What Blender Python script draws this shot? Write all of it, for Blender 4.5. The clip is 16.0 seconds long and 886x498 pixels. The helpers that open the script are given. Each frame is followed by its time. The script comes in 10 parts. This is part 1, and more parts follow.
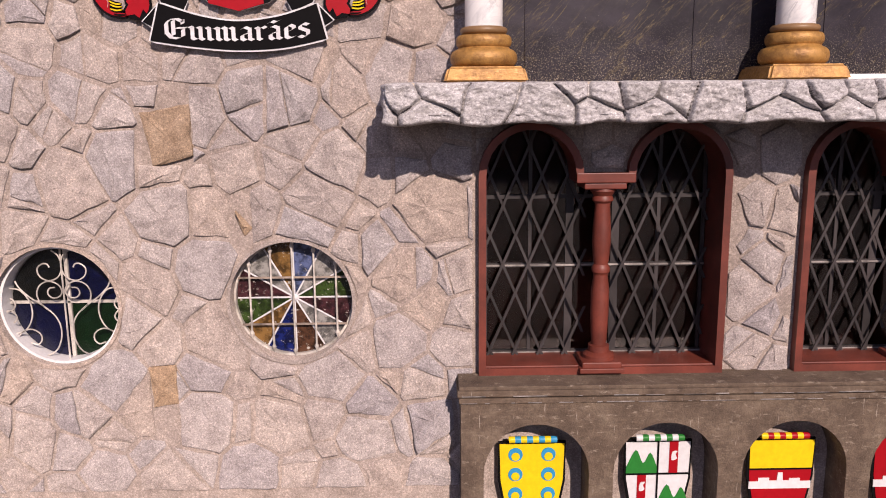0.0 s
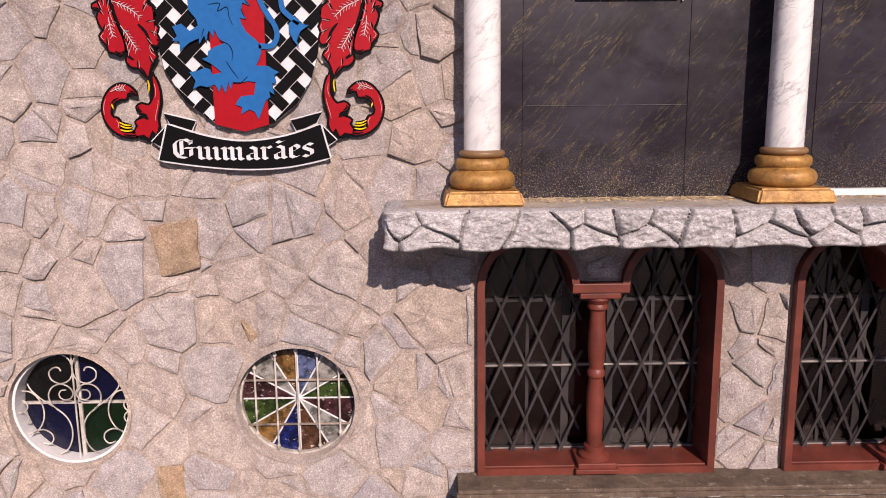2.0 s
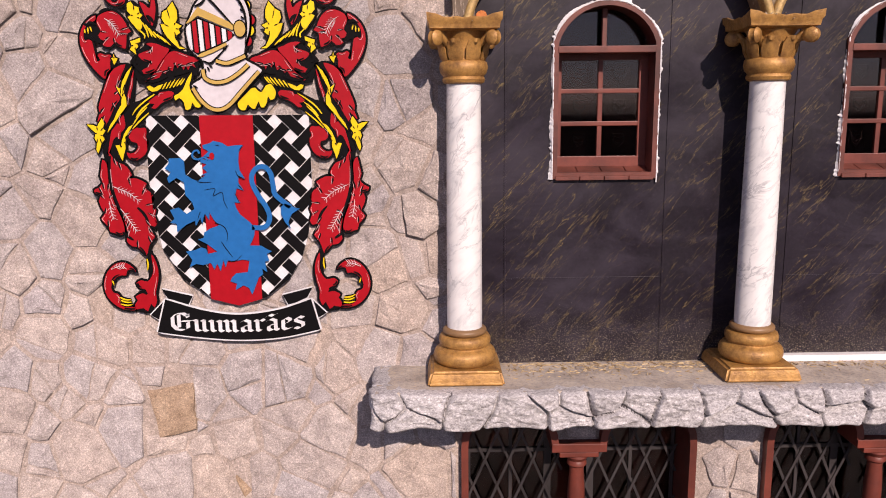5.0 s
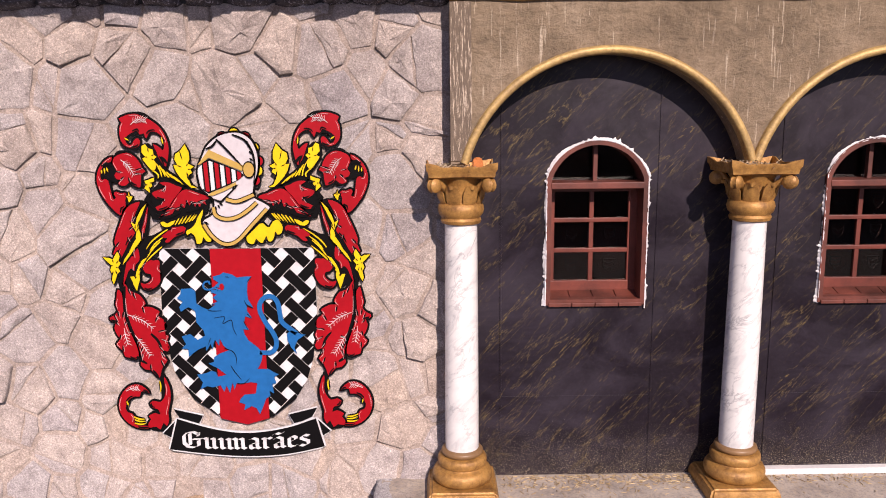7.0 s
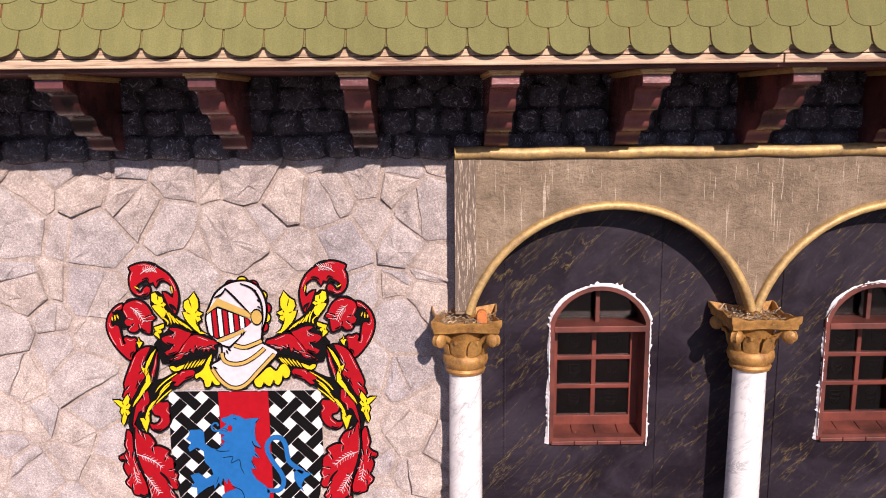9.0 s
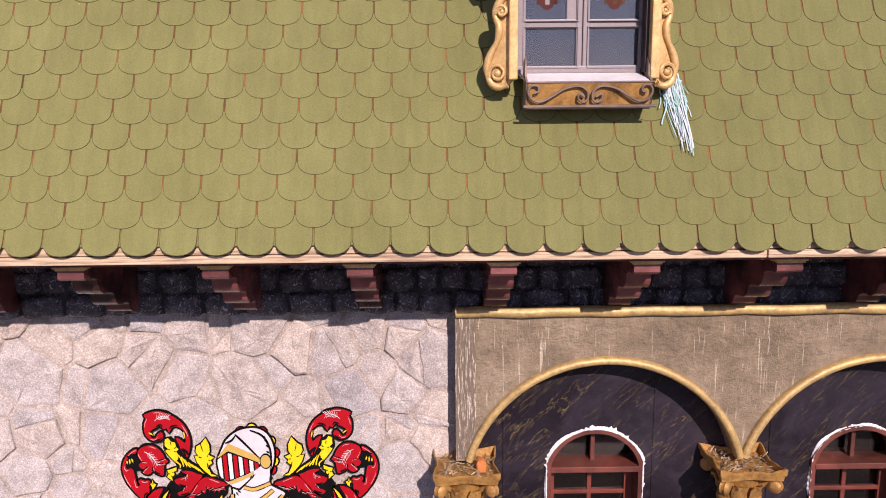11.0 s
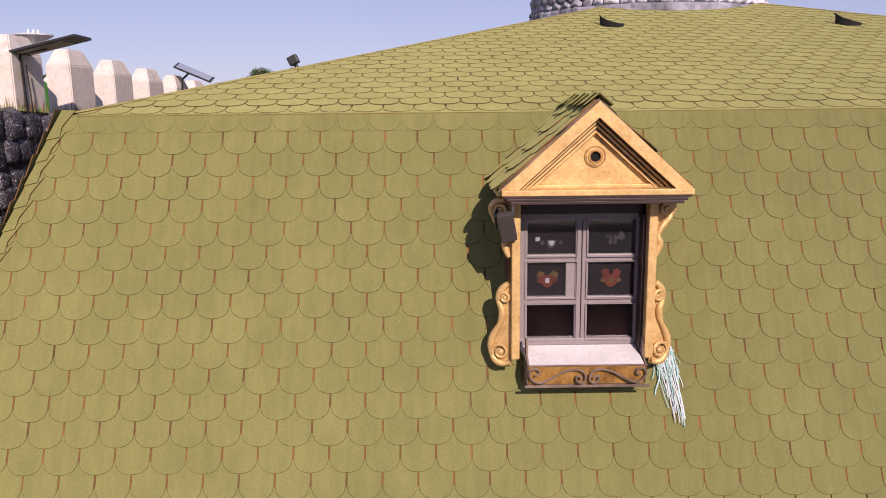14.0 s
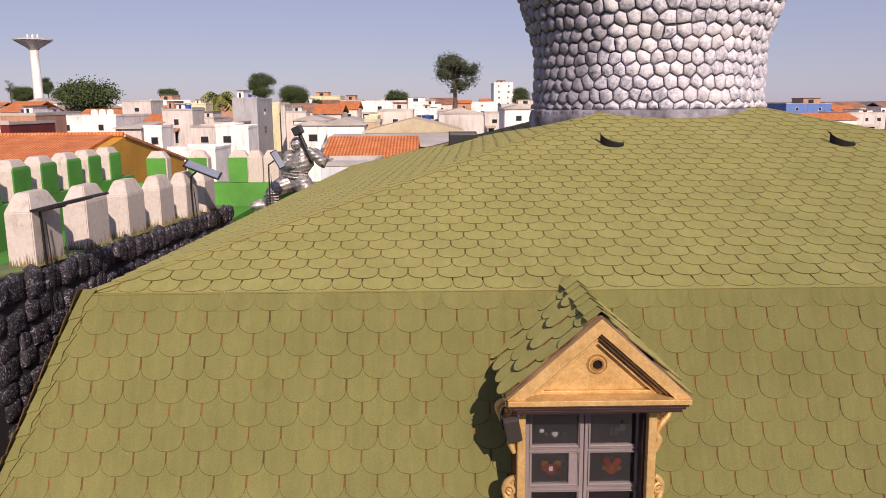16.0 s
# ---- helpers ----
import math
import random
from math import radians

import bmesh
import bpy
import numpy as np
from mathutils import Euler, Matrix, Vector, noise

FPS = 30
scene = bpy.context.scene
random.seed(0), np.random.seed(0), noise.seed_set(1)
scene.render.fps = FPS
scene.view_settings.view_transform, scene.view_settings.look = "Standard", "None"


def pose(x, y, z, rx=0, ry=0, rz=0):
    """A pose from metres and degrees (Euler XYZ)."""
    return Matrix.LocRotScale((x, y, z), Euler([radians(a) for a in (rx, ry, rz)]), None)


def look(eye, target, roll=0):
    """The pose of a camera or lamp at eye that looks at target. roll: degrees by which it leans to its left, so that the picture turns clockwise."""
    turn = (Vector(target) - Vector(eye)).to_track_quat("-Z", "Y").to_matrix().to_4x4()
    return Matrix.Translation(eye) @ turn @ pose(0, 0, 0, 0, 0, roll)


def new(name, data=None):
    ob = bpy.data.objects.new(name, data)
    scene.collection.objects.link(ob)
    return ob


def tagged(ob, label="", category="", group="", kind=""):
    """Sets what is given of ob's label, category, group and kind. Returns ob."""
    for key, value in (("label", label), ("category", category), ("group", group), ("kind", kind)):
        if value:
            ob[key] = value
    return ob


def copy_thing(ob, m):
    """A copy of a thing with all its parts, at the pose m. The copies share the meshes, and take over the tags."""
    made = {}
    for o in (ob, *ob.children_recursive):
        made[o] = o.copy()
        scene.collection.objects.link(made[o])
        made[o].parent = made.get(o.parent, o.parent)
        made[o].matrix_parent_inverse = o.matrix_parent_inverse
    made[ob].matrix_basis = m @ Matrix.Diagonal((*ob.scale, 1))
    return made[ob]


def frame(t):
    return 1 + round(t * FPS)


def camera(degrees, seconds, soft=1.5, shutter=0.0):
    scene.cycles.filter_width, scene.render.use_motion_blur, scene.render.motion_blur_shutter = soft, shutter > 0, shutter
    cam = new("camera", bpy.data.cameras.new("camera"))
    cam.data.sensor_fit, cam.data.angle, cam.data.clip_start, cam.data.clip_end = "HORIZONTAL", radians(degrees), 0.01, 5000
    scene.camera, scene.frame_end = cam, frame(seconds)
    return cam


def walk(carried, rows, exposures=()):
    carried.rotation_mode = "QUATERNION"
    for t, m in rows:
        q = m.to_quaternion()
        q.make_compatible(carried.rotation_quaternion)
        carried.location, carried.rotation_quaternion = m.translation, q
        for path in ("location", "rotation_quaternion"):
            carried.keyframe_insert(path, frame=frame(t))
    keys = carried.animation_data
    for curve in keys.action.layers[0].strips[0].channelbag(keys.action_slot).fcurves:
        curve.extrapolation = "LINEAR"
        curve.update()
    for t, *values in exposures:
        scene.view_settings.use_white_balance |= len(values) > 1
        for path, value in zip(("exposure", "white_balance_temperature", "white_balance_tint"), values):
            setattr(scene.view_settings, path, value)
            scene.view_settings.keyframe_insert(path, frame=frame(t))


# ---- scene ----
cam = camera(59.23, 16.0, soft=1.0)
# seconds, eye x y z, pitch, yaw, roll
ROWS = [
    (0.0, 0.0000, 0.0000, 3.0000, -10.578, -0.934, 0.511),
    (0.5, 0.0056, 0.0008, 3.1736, -10.581, -0.947, 0.506),
    (1.0, 0.0064, -0.0108, 3.3377, -10.568, -0.924, 0.516),
    (1.5, 0.0049, -0.0146, 3.5103, -10.561, -0.884, 0.519),
    (2.0, 0.0137, -0.0194, 3.6801, -10.560, -0.853, 0.523),
    (2.5, 0.0300, -0.0163, 3.8478, -10.563, -0.820, 0.534),
    (3.0, 0.0428, -0.0132, 4.0100, -10.570, -0.803, 0.529),
    (3.5, 0.0645, -0.0072, 4.1865, -10.570, -0.791, 0.552),
    (4.0, 0.0879, 0.0089, 4.3663, -10.570, -0.782, 0.552),
    (6.5, 0.1444, -0.1828, 5.3590, -10.576, -0.788, 0.543),
    (7.0, 0.1395, -0.1514, 5.5692, -10.581, -0.779, 0.533),
    (7.5, 0.1432, -0.1187, 5.7813, -10.583, -0.764, 0.521),
    (8.0, 0.1423, -0.0949, 6.0001, -10.590, -0.726, 0.526),
    (8.5, 0.1374, -0.0821, 6.2325, -10.593, -0.681, 0.531),
    (9.0, 0.1284, -0.0617, 6.4754, -10.592, -0.672, 0.531),
    (11.5, 0.1300, -0.0976, 7.6909, -10.605, -0.681, 0.531),
    (12.0, 0.1328, -0.0882, 7.9327, -10.588, -0.700, 0.561),
    (12.5, 0.1264, -0.0767, 8.1861, -10.575, -0.696, 0.564),
    (13.0, 0.1240, -0.0616, 8.4367, -10.577, -0.684, 0.540),
    (13.5, 0.1232, -0.0755, 8.6843, -10.574, -0.659, 0.574),
    (14.0, 0.1135, -0.0791, 8.9394, -10.567, -0.619, 0.571),
    (14.5, 0.1021, -0.0886, 9.2315, -10.530, -0.632, 0.519),
    (15.0, 0.1022, -0.0804, 9.4941, -10.495, -0.631, 0.498),
    (15.5, 0.0982, -0.0728, 9.7698, -10.491, -0.645, 0.480),
    (16.0, 0.0695, -0.0605, 10.0498, -10.524, -0.698, 0.467),
]
walk(cam, [(t, pose(x, y, z, 90 + pitch, roll, yaw)) for t, x, y, z, pitch, yaw, roll in ROWS],
     exposures=[(0.0, -0.02, 7080, 25), (4.0, 0.02, 7080, 25), (6.5, 0.09, 7000, 25), (8.5, 0.32, 6880, 25), (11.5, 0.30, 6560, 25), (12.5, 0.23, 6500, 25), (13.0, 0.18, 6450, 25), (14.0, 0.19, 7000, 25), (14.5, 0.16, 7200, 24), (15.0, 0.04, 7350, 23), (16.0, -0.06, 7450, 22)])

from mathutils.geometry import tessellate_polygon

# ---------- world, sun ----------
SUN_WAY = Vector((0.160, -0.57, 0.360)).normalized()      # from the place towards the sun
world = bpy.data.worlds.new("sky")
scene.world = world
world.use_nodes = True
wn = world.node_tree
sky = wn.nodes.new("ShaderNodeTexSky")
sky.sky_type = 'NISHITA'
sky.sun_disc = False
sky.sun_elevation = math.asin(SUN_WAY.z)
sky.sun_rotation = math.atan2(SUN_WAY.x, SUN_WAY.y)
sky.air_density, sky.dust_density, sky.ozone_density = 0.8, 0.3, 2.0
haze = wn.nodes.new("ShaderNodeMix")
haze.data_type, haze.blend_type = 'RGBA', 'MIX'
haze.inputs[0].default_value = 0.66
haze.inputs[7].default_value = (3.15, 3.55, 5.95, 1)
wn.links.new(sky.outputs[0], haze.inputs[6])
wn.links.new(haze.outputs[2], wn.nodes["Background"].inputs[0])
wn.nodes["Background"].inputs[1].default_value = 0.105
sun_data = bpy.data.lights.new("sun", 'SUN')
sun_data.energy, sun_data.angle, sun_data.color = 4.85, radians(0.53), (1.0, 0.93, 0.84)
sun = new("sun", sun_data)
sun.matrix_world = look(SUN_WAY * 60, (0, 0, 0))
scene.view_settings.exposure = 0.0


# ---------- materials ----------
def material(name, rough=0.7, metal=0.0, color=(0.5, 0.5, 0.5)):
    m = bpy.data.materials.new(name)
    m.use_nodes = True
    b = m.node_tree.nodes["Principled BSDF"]
    b.inputs["Roughness"].default_value = rough
    b.inputs["Metallic"].default_value = metal
    b.inputs["Base Color"].default_value = (*color, 1)
    return m, m.node_tree, b


def node(nt, kind, **inputs):
    n = nt.nodes.new("ShaderNode" + kind)
    for k, v in inputs.items():
        n.inputs[k.replace("_", " ")].default_value = v
    return n


def world_coords(nt, scale=(1, 1, 1), turn=(0, 0, 0)):
    g = nt.nodes.new("ShaderNodeNewGeometry")
    m = nt.nodes.new("ShaderNodeMapping")
    m.inputs["Scale"].default_value = scale
    m.inputs["Rotation"].default_value = [radians(a) for a in turn]
    nt.links.new(g.outputs["Position"], m.inputs[0])
    return m.outputs[0]


def noise_tex(nt, vec, scale, detail=6.0, rough=0.6, distort=0.0):
    n = node(nt, "TexNoise", Scale=scale, Detail=detail, Roughness=rough, Distortion=distort)
    nt.links.new(vec, n.inputs["Vector"])
    return n.outputs["Fac"]


def ramp(nt, fac, stops):
    r = nt.nodes.new("ShaderNodeValToRGB")
    els = r.color_ramp.elements
    while len(els) < len(stops):
        els.new(0.5)
    for e, (p, c) in zip(els, stops):
        e.position = p
        e.color = (*c, 1) if len(c) == 3 else c
    nt.links.new(fac, r.inputs[0])
    return r.outputs[0]


def grey(v):
    return (v, v, v)


def mix(nt, fac, a, b, mode='MIX'):
    n = nt.nodes.new("ShaderNodeMix")
    n.data_type = 'RGBA'
    n.blend_type = mode
    for value, slot in ((fac, n.inputs[0]), (a, n.inputs[6]), (b, n.inputs[7])):
        if isinstance(value, (int, float)):
            slot.default_value = value
        elif isinstance(value, tuple):
            slot.default_value = (*value, 1)
        else:
            nt.links.new(value, slot)
    return n.outputs[2]


def bump(nt, bsdf, height, strength=0.4, distance=0.01):
    n = node(nt, "Bump", Strength=strength, Distance=distance)
    nt.links.new(height, n.inputs["Height"])
    nt.links.new(n.outputs[0], bsdf.inputs["Normal"])


def chance(nt):
    return nt.nodes.new("ShaderNodeObjectInfo").outputs["Random"]


def plain(name, color, rough=0.6, metal=0.0, var=0.12, scale=14.0, relief=0.12, random_tint=0.0):
    """Paint or plaster with blotches, fine grain and a slight relief."""
    m, nt, b = material(name, rough, metal)
    vec = world_coords(nt)
    big = noise_tex(nt, vec, scale * 0.18, 4)
    fine = noise_tex(nt, vec, scale * 4, 5)
    dark = tuple(c * (1 - 2 * var) for c in color)
    light = tuple(min(1, c * (1 + var)) for c in color)
    col = ramp(nt, big, [(0.3, dark), (0.7, light)])
    col = mix(nt, 0.5, col, ramp(nt, fine, [(0.3, grey(0.75)), (0.7, grey(1.1))]), 'MULTIPLY')
    if random_tint:
        col = mix(nt, random_tint, col, ramp(nt, chance(nt), [(0, grey(0.55)), (1, grey(1.25))]), 'MULTIPLY')
    nt.links.new(col, b.inputs["Base Color"])
    bump(nt, b, fine, relief, 0.004)
    return m


def granite_material(name, tones):
    m, nt, b = material(name, 0.85)
    b.inputs["Diffuse Roughness"].default_value = 1.0
    vec = world_coords(nt)
    speck = noise_tex(nt, vec, 95, 4, 0.85)
    mid = noise_tex(nt, vec, 9, 6, 0.65)
    big = noise_tex(nt, vec, 1.3, 3)
    rnd = chance(nt)
    col = ramp(nt, mid, [(0.28, tones[0]), (0.52, tones[1]), (0.78, tones[2])])
    col = mix(nt, 0.60, col, ramp(nt, speck, [(0.35, grey(0.22)), (0.44, grey(0.80)), (0.54, grey(1.10)), (0.63, grey(2.1))]), 'MULTIPLY')
    col = mix(nt, 1.0, col, ramp(nt, rnd, [(0.0, (0.86, 0.86, 0.90)), (0.22, (1.06, 1.03, 1.0)), (0.42, (0.92, 0.93, 0.96)), (0.60, (1.09, 1.03, 0.96)), (0.80, (0.98, 0.95, 0.93)), (1.0, (1.05, 0.95, 0.84))]), 'MULTIPLY')
    col = mix(nt, 0.35, col, ramp(nt, big, [(0.35, (0.82, 0.78, 0.78)), (0.65, (1.08, 1.02, 0.98))]), 'MULTIPLY')
    nt.links.new(col, b.inputs["Base Color"])
    h = mix(nt, 0.5, noise_tex(nt, vec, 22, 8, 0.75), noise_tex(nt, vec, 150, 4, 0.75))
    bump(nt, b, h, 0.85, 0.021)
    return m


GRANITE = granite_material("pink grey granite", [(0.285, 0.252, 0.242), (0.425, 0.388, 0.374), (0.545, 0.503, 0.486)])
GRANITE_TAN = granite_material("tan granite", [(0.25, 0.175, 0.115), (0.37, 0.275, 0.19), (0.47, 0.37, 0.27)])
MORTAR = granite_material("sandy beige mortar", [(0.29, 0.245, 0.215), (0.405, 0.35, 0.315), (0.49, 0.43, 0.39)])


def ledge_rock():
    m, nt, b = material("drybrushed grey rock", 0.7)
    vec = world_coords(nt)
    streak = noise_tex(nt, world_coords(nt, (1, 1, 1.5), (0, 25, 0)), 62, 9, 0.78, 0.6)
    mid = noise_tex(nt, vec, 7, 4)
    col = ramp(nt, streak, [(0.34, (0.16, 0.145, 0.147)), (0.46, (0.37, 0.35, 0.348)), (0.55, (0.53, 0.505, 0.498)), (0.65, (0.80, 0.78, 0.77))])
    col = mix(nt, 0.6, col, ramp(nt, mid, [(0.3, grey(0.6)), (0.7, grey(1.15))]), 'MULTIPLY')
    nt.links.new(col, b.inputs["Base Color"])
    bump(nt, b, streak, 0.6, 0.008)
    return m


LEDGE = ledge_rock()
LEDGE_JOINT = plain("dark grey joint wash", (0.12, 0.105, 0.108), 0.9, 0, 0.4, 20, 0.3)
JOINT = plain("dark joint paint", (0.03, 0.027, 0.028), 0.9)


def dusty_top():
    m, nt, b = material("dusty cement top", 0.9)
    vec = world_coords(nt)
    big, fine = noise_tex(nt, vec, 3.2, 6, 0.7), noise_tex(nt, vec, 60, 4, 0.7)
    col = ramp(nt, big, [(0.3, (0.26, 0.22, 0.19)), (0.55, (0.44, 0.385, 0.335)), (0.75, (0.52, 0.455, 0.38))])
    col = mix(nt, 0.8, col, ramp(nt, fine, [(0.32, grey(0.55)), (0.5, grey(1.0)), (0.72, (1.35, 1.2, 0.9))]), 'MULTIPLY')
    nt.links.new(col, b.inputs["Base Color"])
    bump(nt, b, fine, 0.5, 0.006)
    return m


DUST = dusty_top()


def black_marble():
    m, nt, b = material("black marbled paint", 0.38)
    b.inputs["Specular IOR Level"].default_value = 0.3
    vec = world_coords(nt, (1, 1, 1), (0, 38, 0))
    tilt = nt.nodes.new("ShaderNodeMapping")
    tilt.inputs["Scale"].default_value = (2.3, 2.3, 11)
    nt.links.new(world_coords(nt, (1, 1, 1), (0, 47, 0)), tilt.inputs[0])
    streak = noise_tex(nt, tilt.outputs[0], 1.3, 5, 0.58, 0.5)
    cluster = noise_tex(nt, tilt.outputs[0], 0.62, 4, 0.7, 0.4)
    feather = noise_tex(nt, tilt.outputs[0], 6.0, 6, 0.8, 1.0)
    patch = noise_tex(nt, world_coords(nt), 2.6, 4)
    thread = ramp(nt, streak, [(0.475, grey(0)), (0.497, grey(1.0)), (0.503, grey(1.0)), (0.53, grey(0))])
    veins = mix(nt, 1.0, thread, ramp(nt, cluster, [(0.42, grey(0)), (0.62, grey(1))]), 'MULTIPLY')
    veins = mix(nt, 1.0, veins, ramp(nt, feather, [(0.44, grey(0.05)), (0.62, grey(1))]), 'MULTIPLY')
    fine = noise_tex(nt, world_coords(nt), 40, 6, 0.75)
    base = ramp(nt, fine, [(0.3, (0.0068, 0.0044, 0.0076)), (0.6, (0.0122, 0.0080, 0.0132)), (0.8, (0.031, 0.023, 0.031))])
    smudge = noise_tex(nt, world_coords(nt, (1, 1, 1.6)), 1.5, 6, 0.66, 0.8)
    base = mix(nt, ramp(nt, smudge, [(0.44, grey(0)), (0.66, grey(0.5))]), base, (0.047, 0.038, 0.053))
    col = mix(nt, veins, base, (0.15, 0.108, 0.045))
    # dust thrown up along the foot of the panels
    foot = nt.nodes.new("ShaderNodeSeparateXYZ")
    g = nt.nodes.new("ShaderNodeNewGeometry")
    nt.links.new(g.outputs["Position"], foot.inputs[0])
    span = node(nt, "MapRange")
    nt.links.new(foot.outputs[2], span.inputs[0])
    for i, v in ((1, 3.12), (2, 3.55), (3, 1.0), (4, 0.0)):
        span.inputs[i].default_value = v
    drops = ramp(nt, noise_tex(nt, world_coords(nt), 140, 3, 0.7), [(0.56, grey(0)), (0.64, grey(1))])
    dirt = mix(nt, 1.0, drops, mix(nt, 1.0, span.outputs[0], span.outputs[0], 'MULTIPLY'), 'MULTIPLY')
    col = mix(nt, dirt, col, (0.40, 0.34, 0.25))
    spots = ramp(nt, noise_tex(nt, world_coords(nt), 75, 2, 0.5), [(0.70, grey(0)), (0.73, grey(0.9))])
    col = mix(nt, mix(nt, 1.0, spots, span.outputs[0], 'MULTIPLY'), col, (0.52, 0.48, 0.42))
    nt.links.new(col, b.inputs["Base Color"])
    rough = ramp(nt, patch, [(0.3, grey(0.32)), (0.7, grey(0.5))])
    nt.links.new(rough, b.inputs["Roughness"])
    bump(nt, b, noise_tex(nt, world_coords(nt), 2.0, 3), 0.25, 0.03)
    return m


BLACK_WALL = black_marble()


def white_marble():
    m, nt, b = material("white marbled column", 0.3)
    tilt = nt.nodes.new("ShaderNodeMapping")
    tilt.inputs["Scale"].default_value = (1.3, 1.3, 3.6)
    nt.links.new(world_coords(nt, (1, 1, 1), (18, 44, 0)), tilt.inputs[0])
    thread = noise_tex(nt, tilt.outputs[0], 2.6, 7, 0.58, 1.0)
    where = noise_tex(nt, tilt.outputs[0], 1.9, 4, 0.6, 0.5)
    cloud = noise_tex(nt, tilt.outputs[0], 3.4, 6, 0.65, 0.6)
    col = ramp(nt, cloud, [(0.34, (0.56, 0.555, 0.55)), (0.48, (0.71, 0.695, 0.67)), (0.7, (0.78, 0.762, 0.735))])
    lines = ramp(nt, thread, [(0.462, grey(0)), (0.492, grey(0.55)), (0.50, grey(1)), (0.506, grey(0.5)), (0.53, grey(0))])
    lines = mix(nt, 1.0, lines, ramp(nt, where, [(0.42, grey(0.08)), (0.60, grey(0.8))]), 'MULTIPLY')
    col = mix(nt, lines, col, (0.27, 0.27, 0.285))
    nt.links.new(col, b.inputs["Base Color"])
    return m


WHITE_MARBLE = white_marble()


def gold_paint(name, base, worn):
    m, nt, b = material(name, 0.42, 0.25)
    vec = world_coords(nt)
    n1, n2 = noise_tex(nt, vec, 10, 7, 0.74), noise_tex(nt, vec, 48, 5, 0.72)
    col = ramp(nt, n1, [(0.3, worn), (0.55, base), (0.8, tuple(min(1, c * 1.3) for c in base))])
    col = mix(nt, 0.5, col, ramp(nt, n2, [(0.3, grey(0.55)), (0.6, grey(1.1))]), 'MULTIPLY')
    nt.links.new(col, b.inputs["Base Color"])
    nt.links.new(ramp(nt, n2, [(0.3, grey(0.6)), (0.7, grey(0.36))]), b.inputs["Roughness"])
    bump(nt, b, mix(nt, 0.4, n1, n2), 0.5, 0.015)
    return m


GOLD = gold_paint("old gold paint", (0.45, 0.235, 0.065), (0.17, 0.075, 0.022))
GOLD_WORN = gold_paint("weathered gold paint", (0.52, 0.35, 0.135), (0.26, 0.17, 0.085))
GOLD_PALE = gold_paint("pale gold paint", (0.62, 0.40, 0.165), (0.46, 0.265, 0.095))


def plaster():
    m, nt, b = material("brown weathered plaster", 0.8)
    vec = world_coords(nt)
    blot = noise_tex(nt, vec, 3.0, 7, 0.7)
    grain = noise_tex(nt, vec, 30, 8, 0.7)
    drip = noise_tex(nt, world_coords(nt, (26, 26, 1.6)), 1.0, 4, 0.6)
    brush = noise_tex(nt, world_coords(nt, (9, 9, 1.2)), 1.6, 5, 0.7)
    col = ramp(nt, blot, [(0.28, (0.155, 0.112, 0.072)), (0.52, (0.265, 0.197, 0.130)), (0.78, (0.37, 0.285, 0.20))])
    col = mix(nt, 0.55, col, ramp(nt, brush, [(0.3, grey(0.8)), (0.6, grey(1.06))]), 'MULTIPLY')
    trowel = noise_tex(nt, world_coords(nt, (3, 3, 4)), 3.2, 8, 0.75, 0.8)
    col = mix(nt, 0.6, col, ramp(nt, trowel, [(0.32, grey(0.66)), (0.5, grey(1.0)), (0.7, grey(1.22))]), 'MULTIPLY')
    col = mix(nt, 0.5, col, ramp(nt, grain, [(0.32, grey(0.7)), (0.6, grey(1.12))]), 'MULTIPLY')
    thin = noise_tex(nt, world_coords(nt, (70, 70, 3.5)), 1.0, 4, 0.6)
    col = mix(nt, ramp(nt, thin, [(0.63, grey(0)), (0.67, grey(0.7))]), col, (0.56, 0.47, 0.36))
    col = mix(nt, ramp(nt, drip, [(0.66, grey(0)), (0.69, grey(0.75))]), col, (0.60, 0.50, 0.38))
    nt.links.new(col, b.inputs["Base Color"])
    bump(nt, b, mix(nt, 0.55, grain, trowel), 1.0, 0.038)
    return m


PLASTER = plaster()


def cement():
    m, nt, b = material("stained brown cement relief", 0.8)
    vec = world_coords(nt)
    blot, grain = noise_tex(nt, vec, 4.5, 7, 0.72), noise_tex(nt, vec, 34, 7, 0.75)
    wipe = noise_tex(nt, world_coords(nt, (7, 7, 22)), 1.6, 7, 0.75)
    col = ramp(nt, blot, [(0.3, (0.070, 0.046, 0.031)), (0.5, (0.138, 0.096, 0.066)), (0.72, (0.225, 0.168, 0.118))])
    col = mix(nt, 0.7, col, ramp(nt, grain, [(0.3, grey(0.55)), (0.6, grey(1.15))]), 'MULTIPLY')
    col = mix(nt, ramp(nt, wipe, [(0.58, grey(0)), (0.66, grey(0.6))]), col, (0.44, 0.36, 0.28))
    drip = noise_tex(nt, world_coords(nt, (60, 60, 5)), 1.0, 5, 0.65)
    col = mix(nt, ramp(nt, drip, [(0.66, grey(0)), (0.70, grey(0.6))]), col, (0.50, 0.43, 0.36))
    nt.links.new(col, b.inputs["Base Color"])
    bump(nt, b, mix(nt, 0.5, grain, blot), 0.9, 0.028)
    return m


GREY_PLASTER = cement()


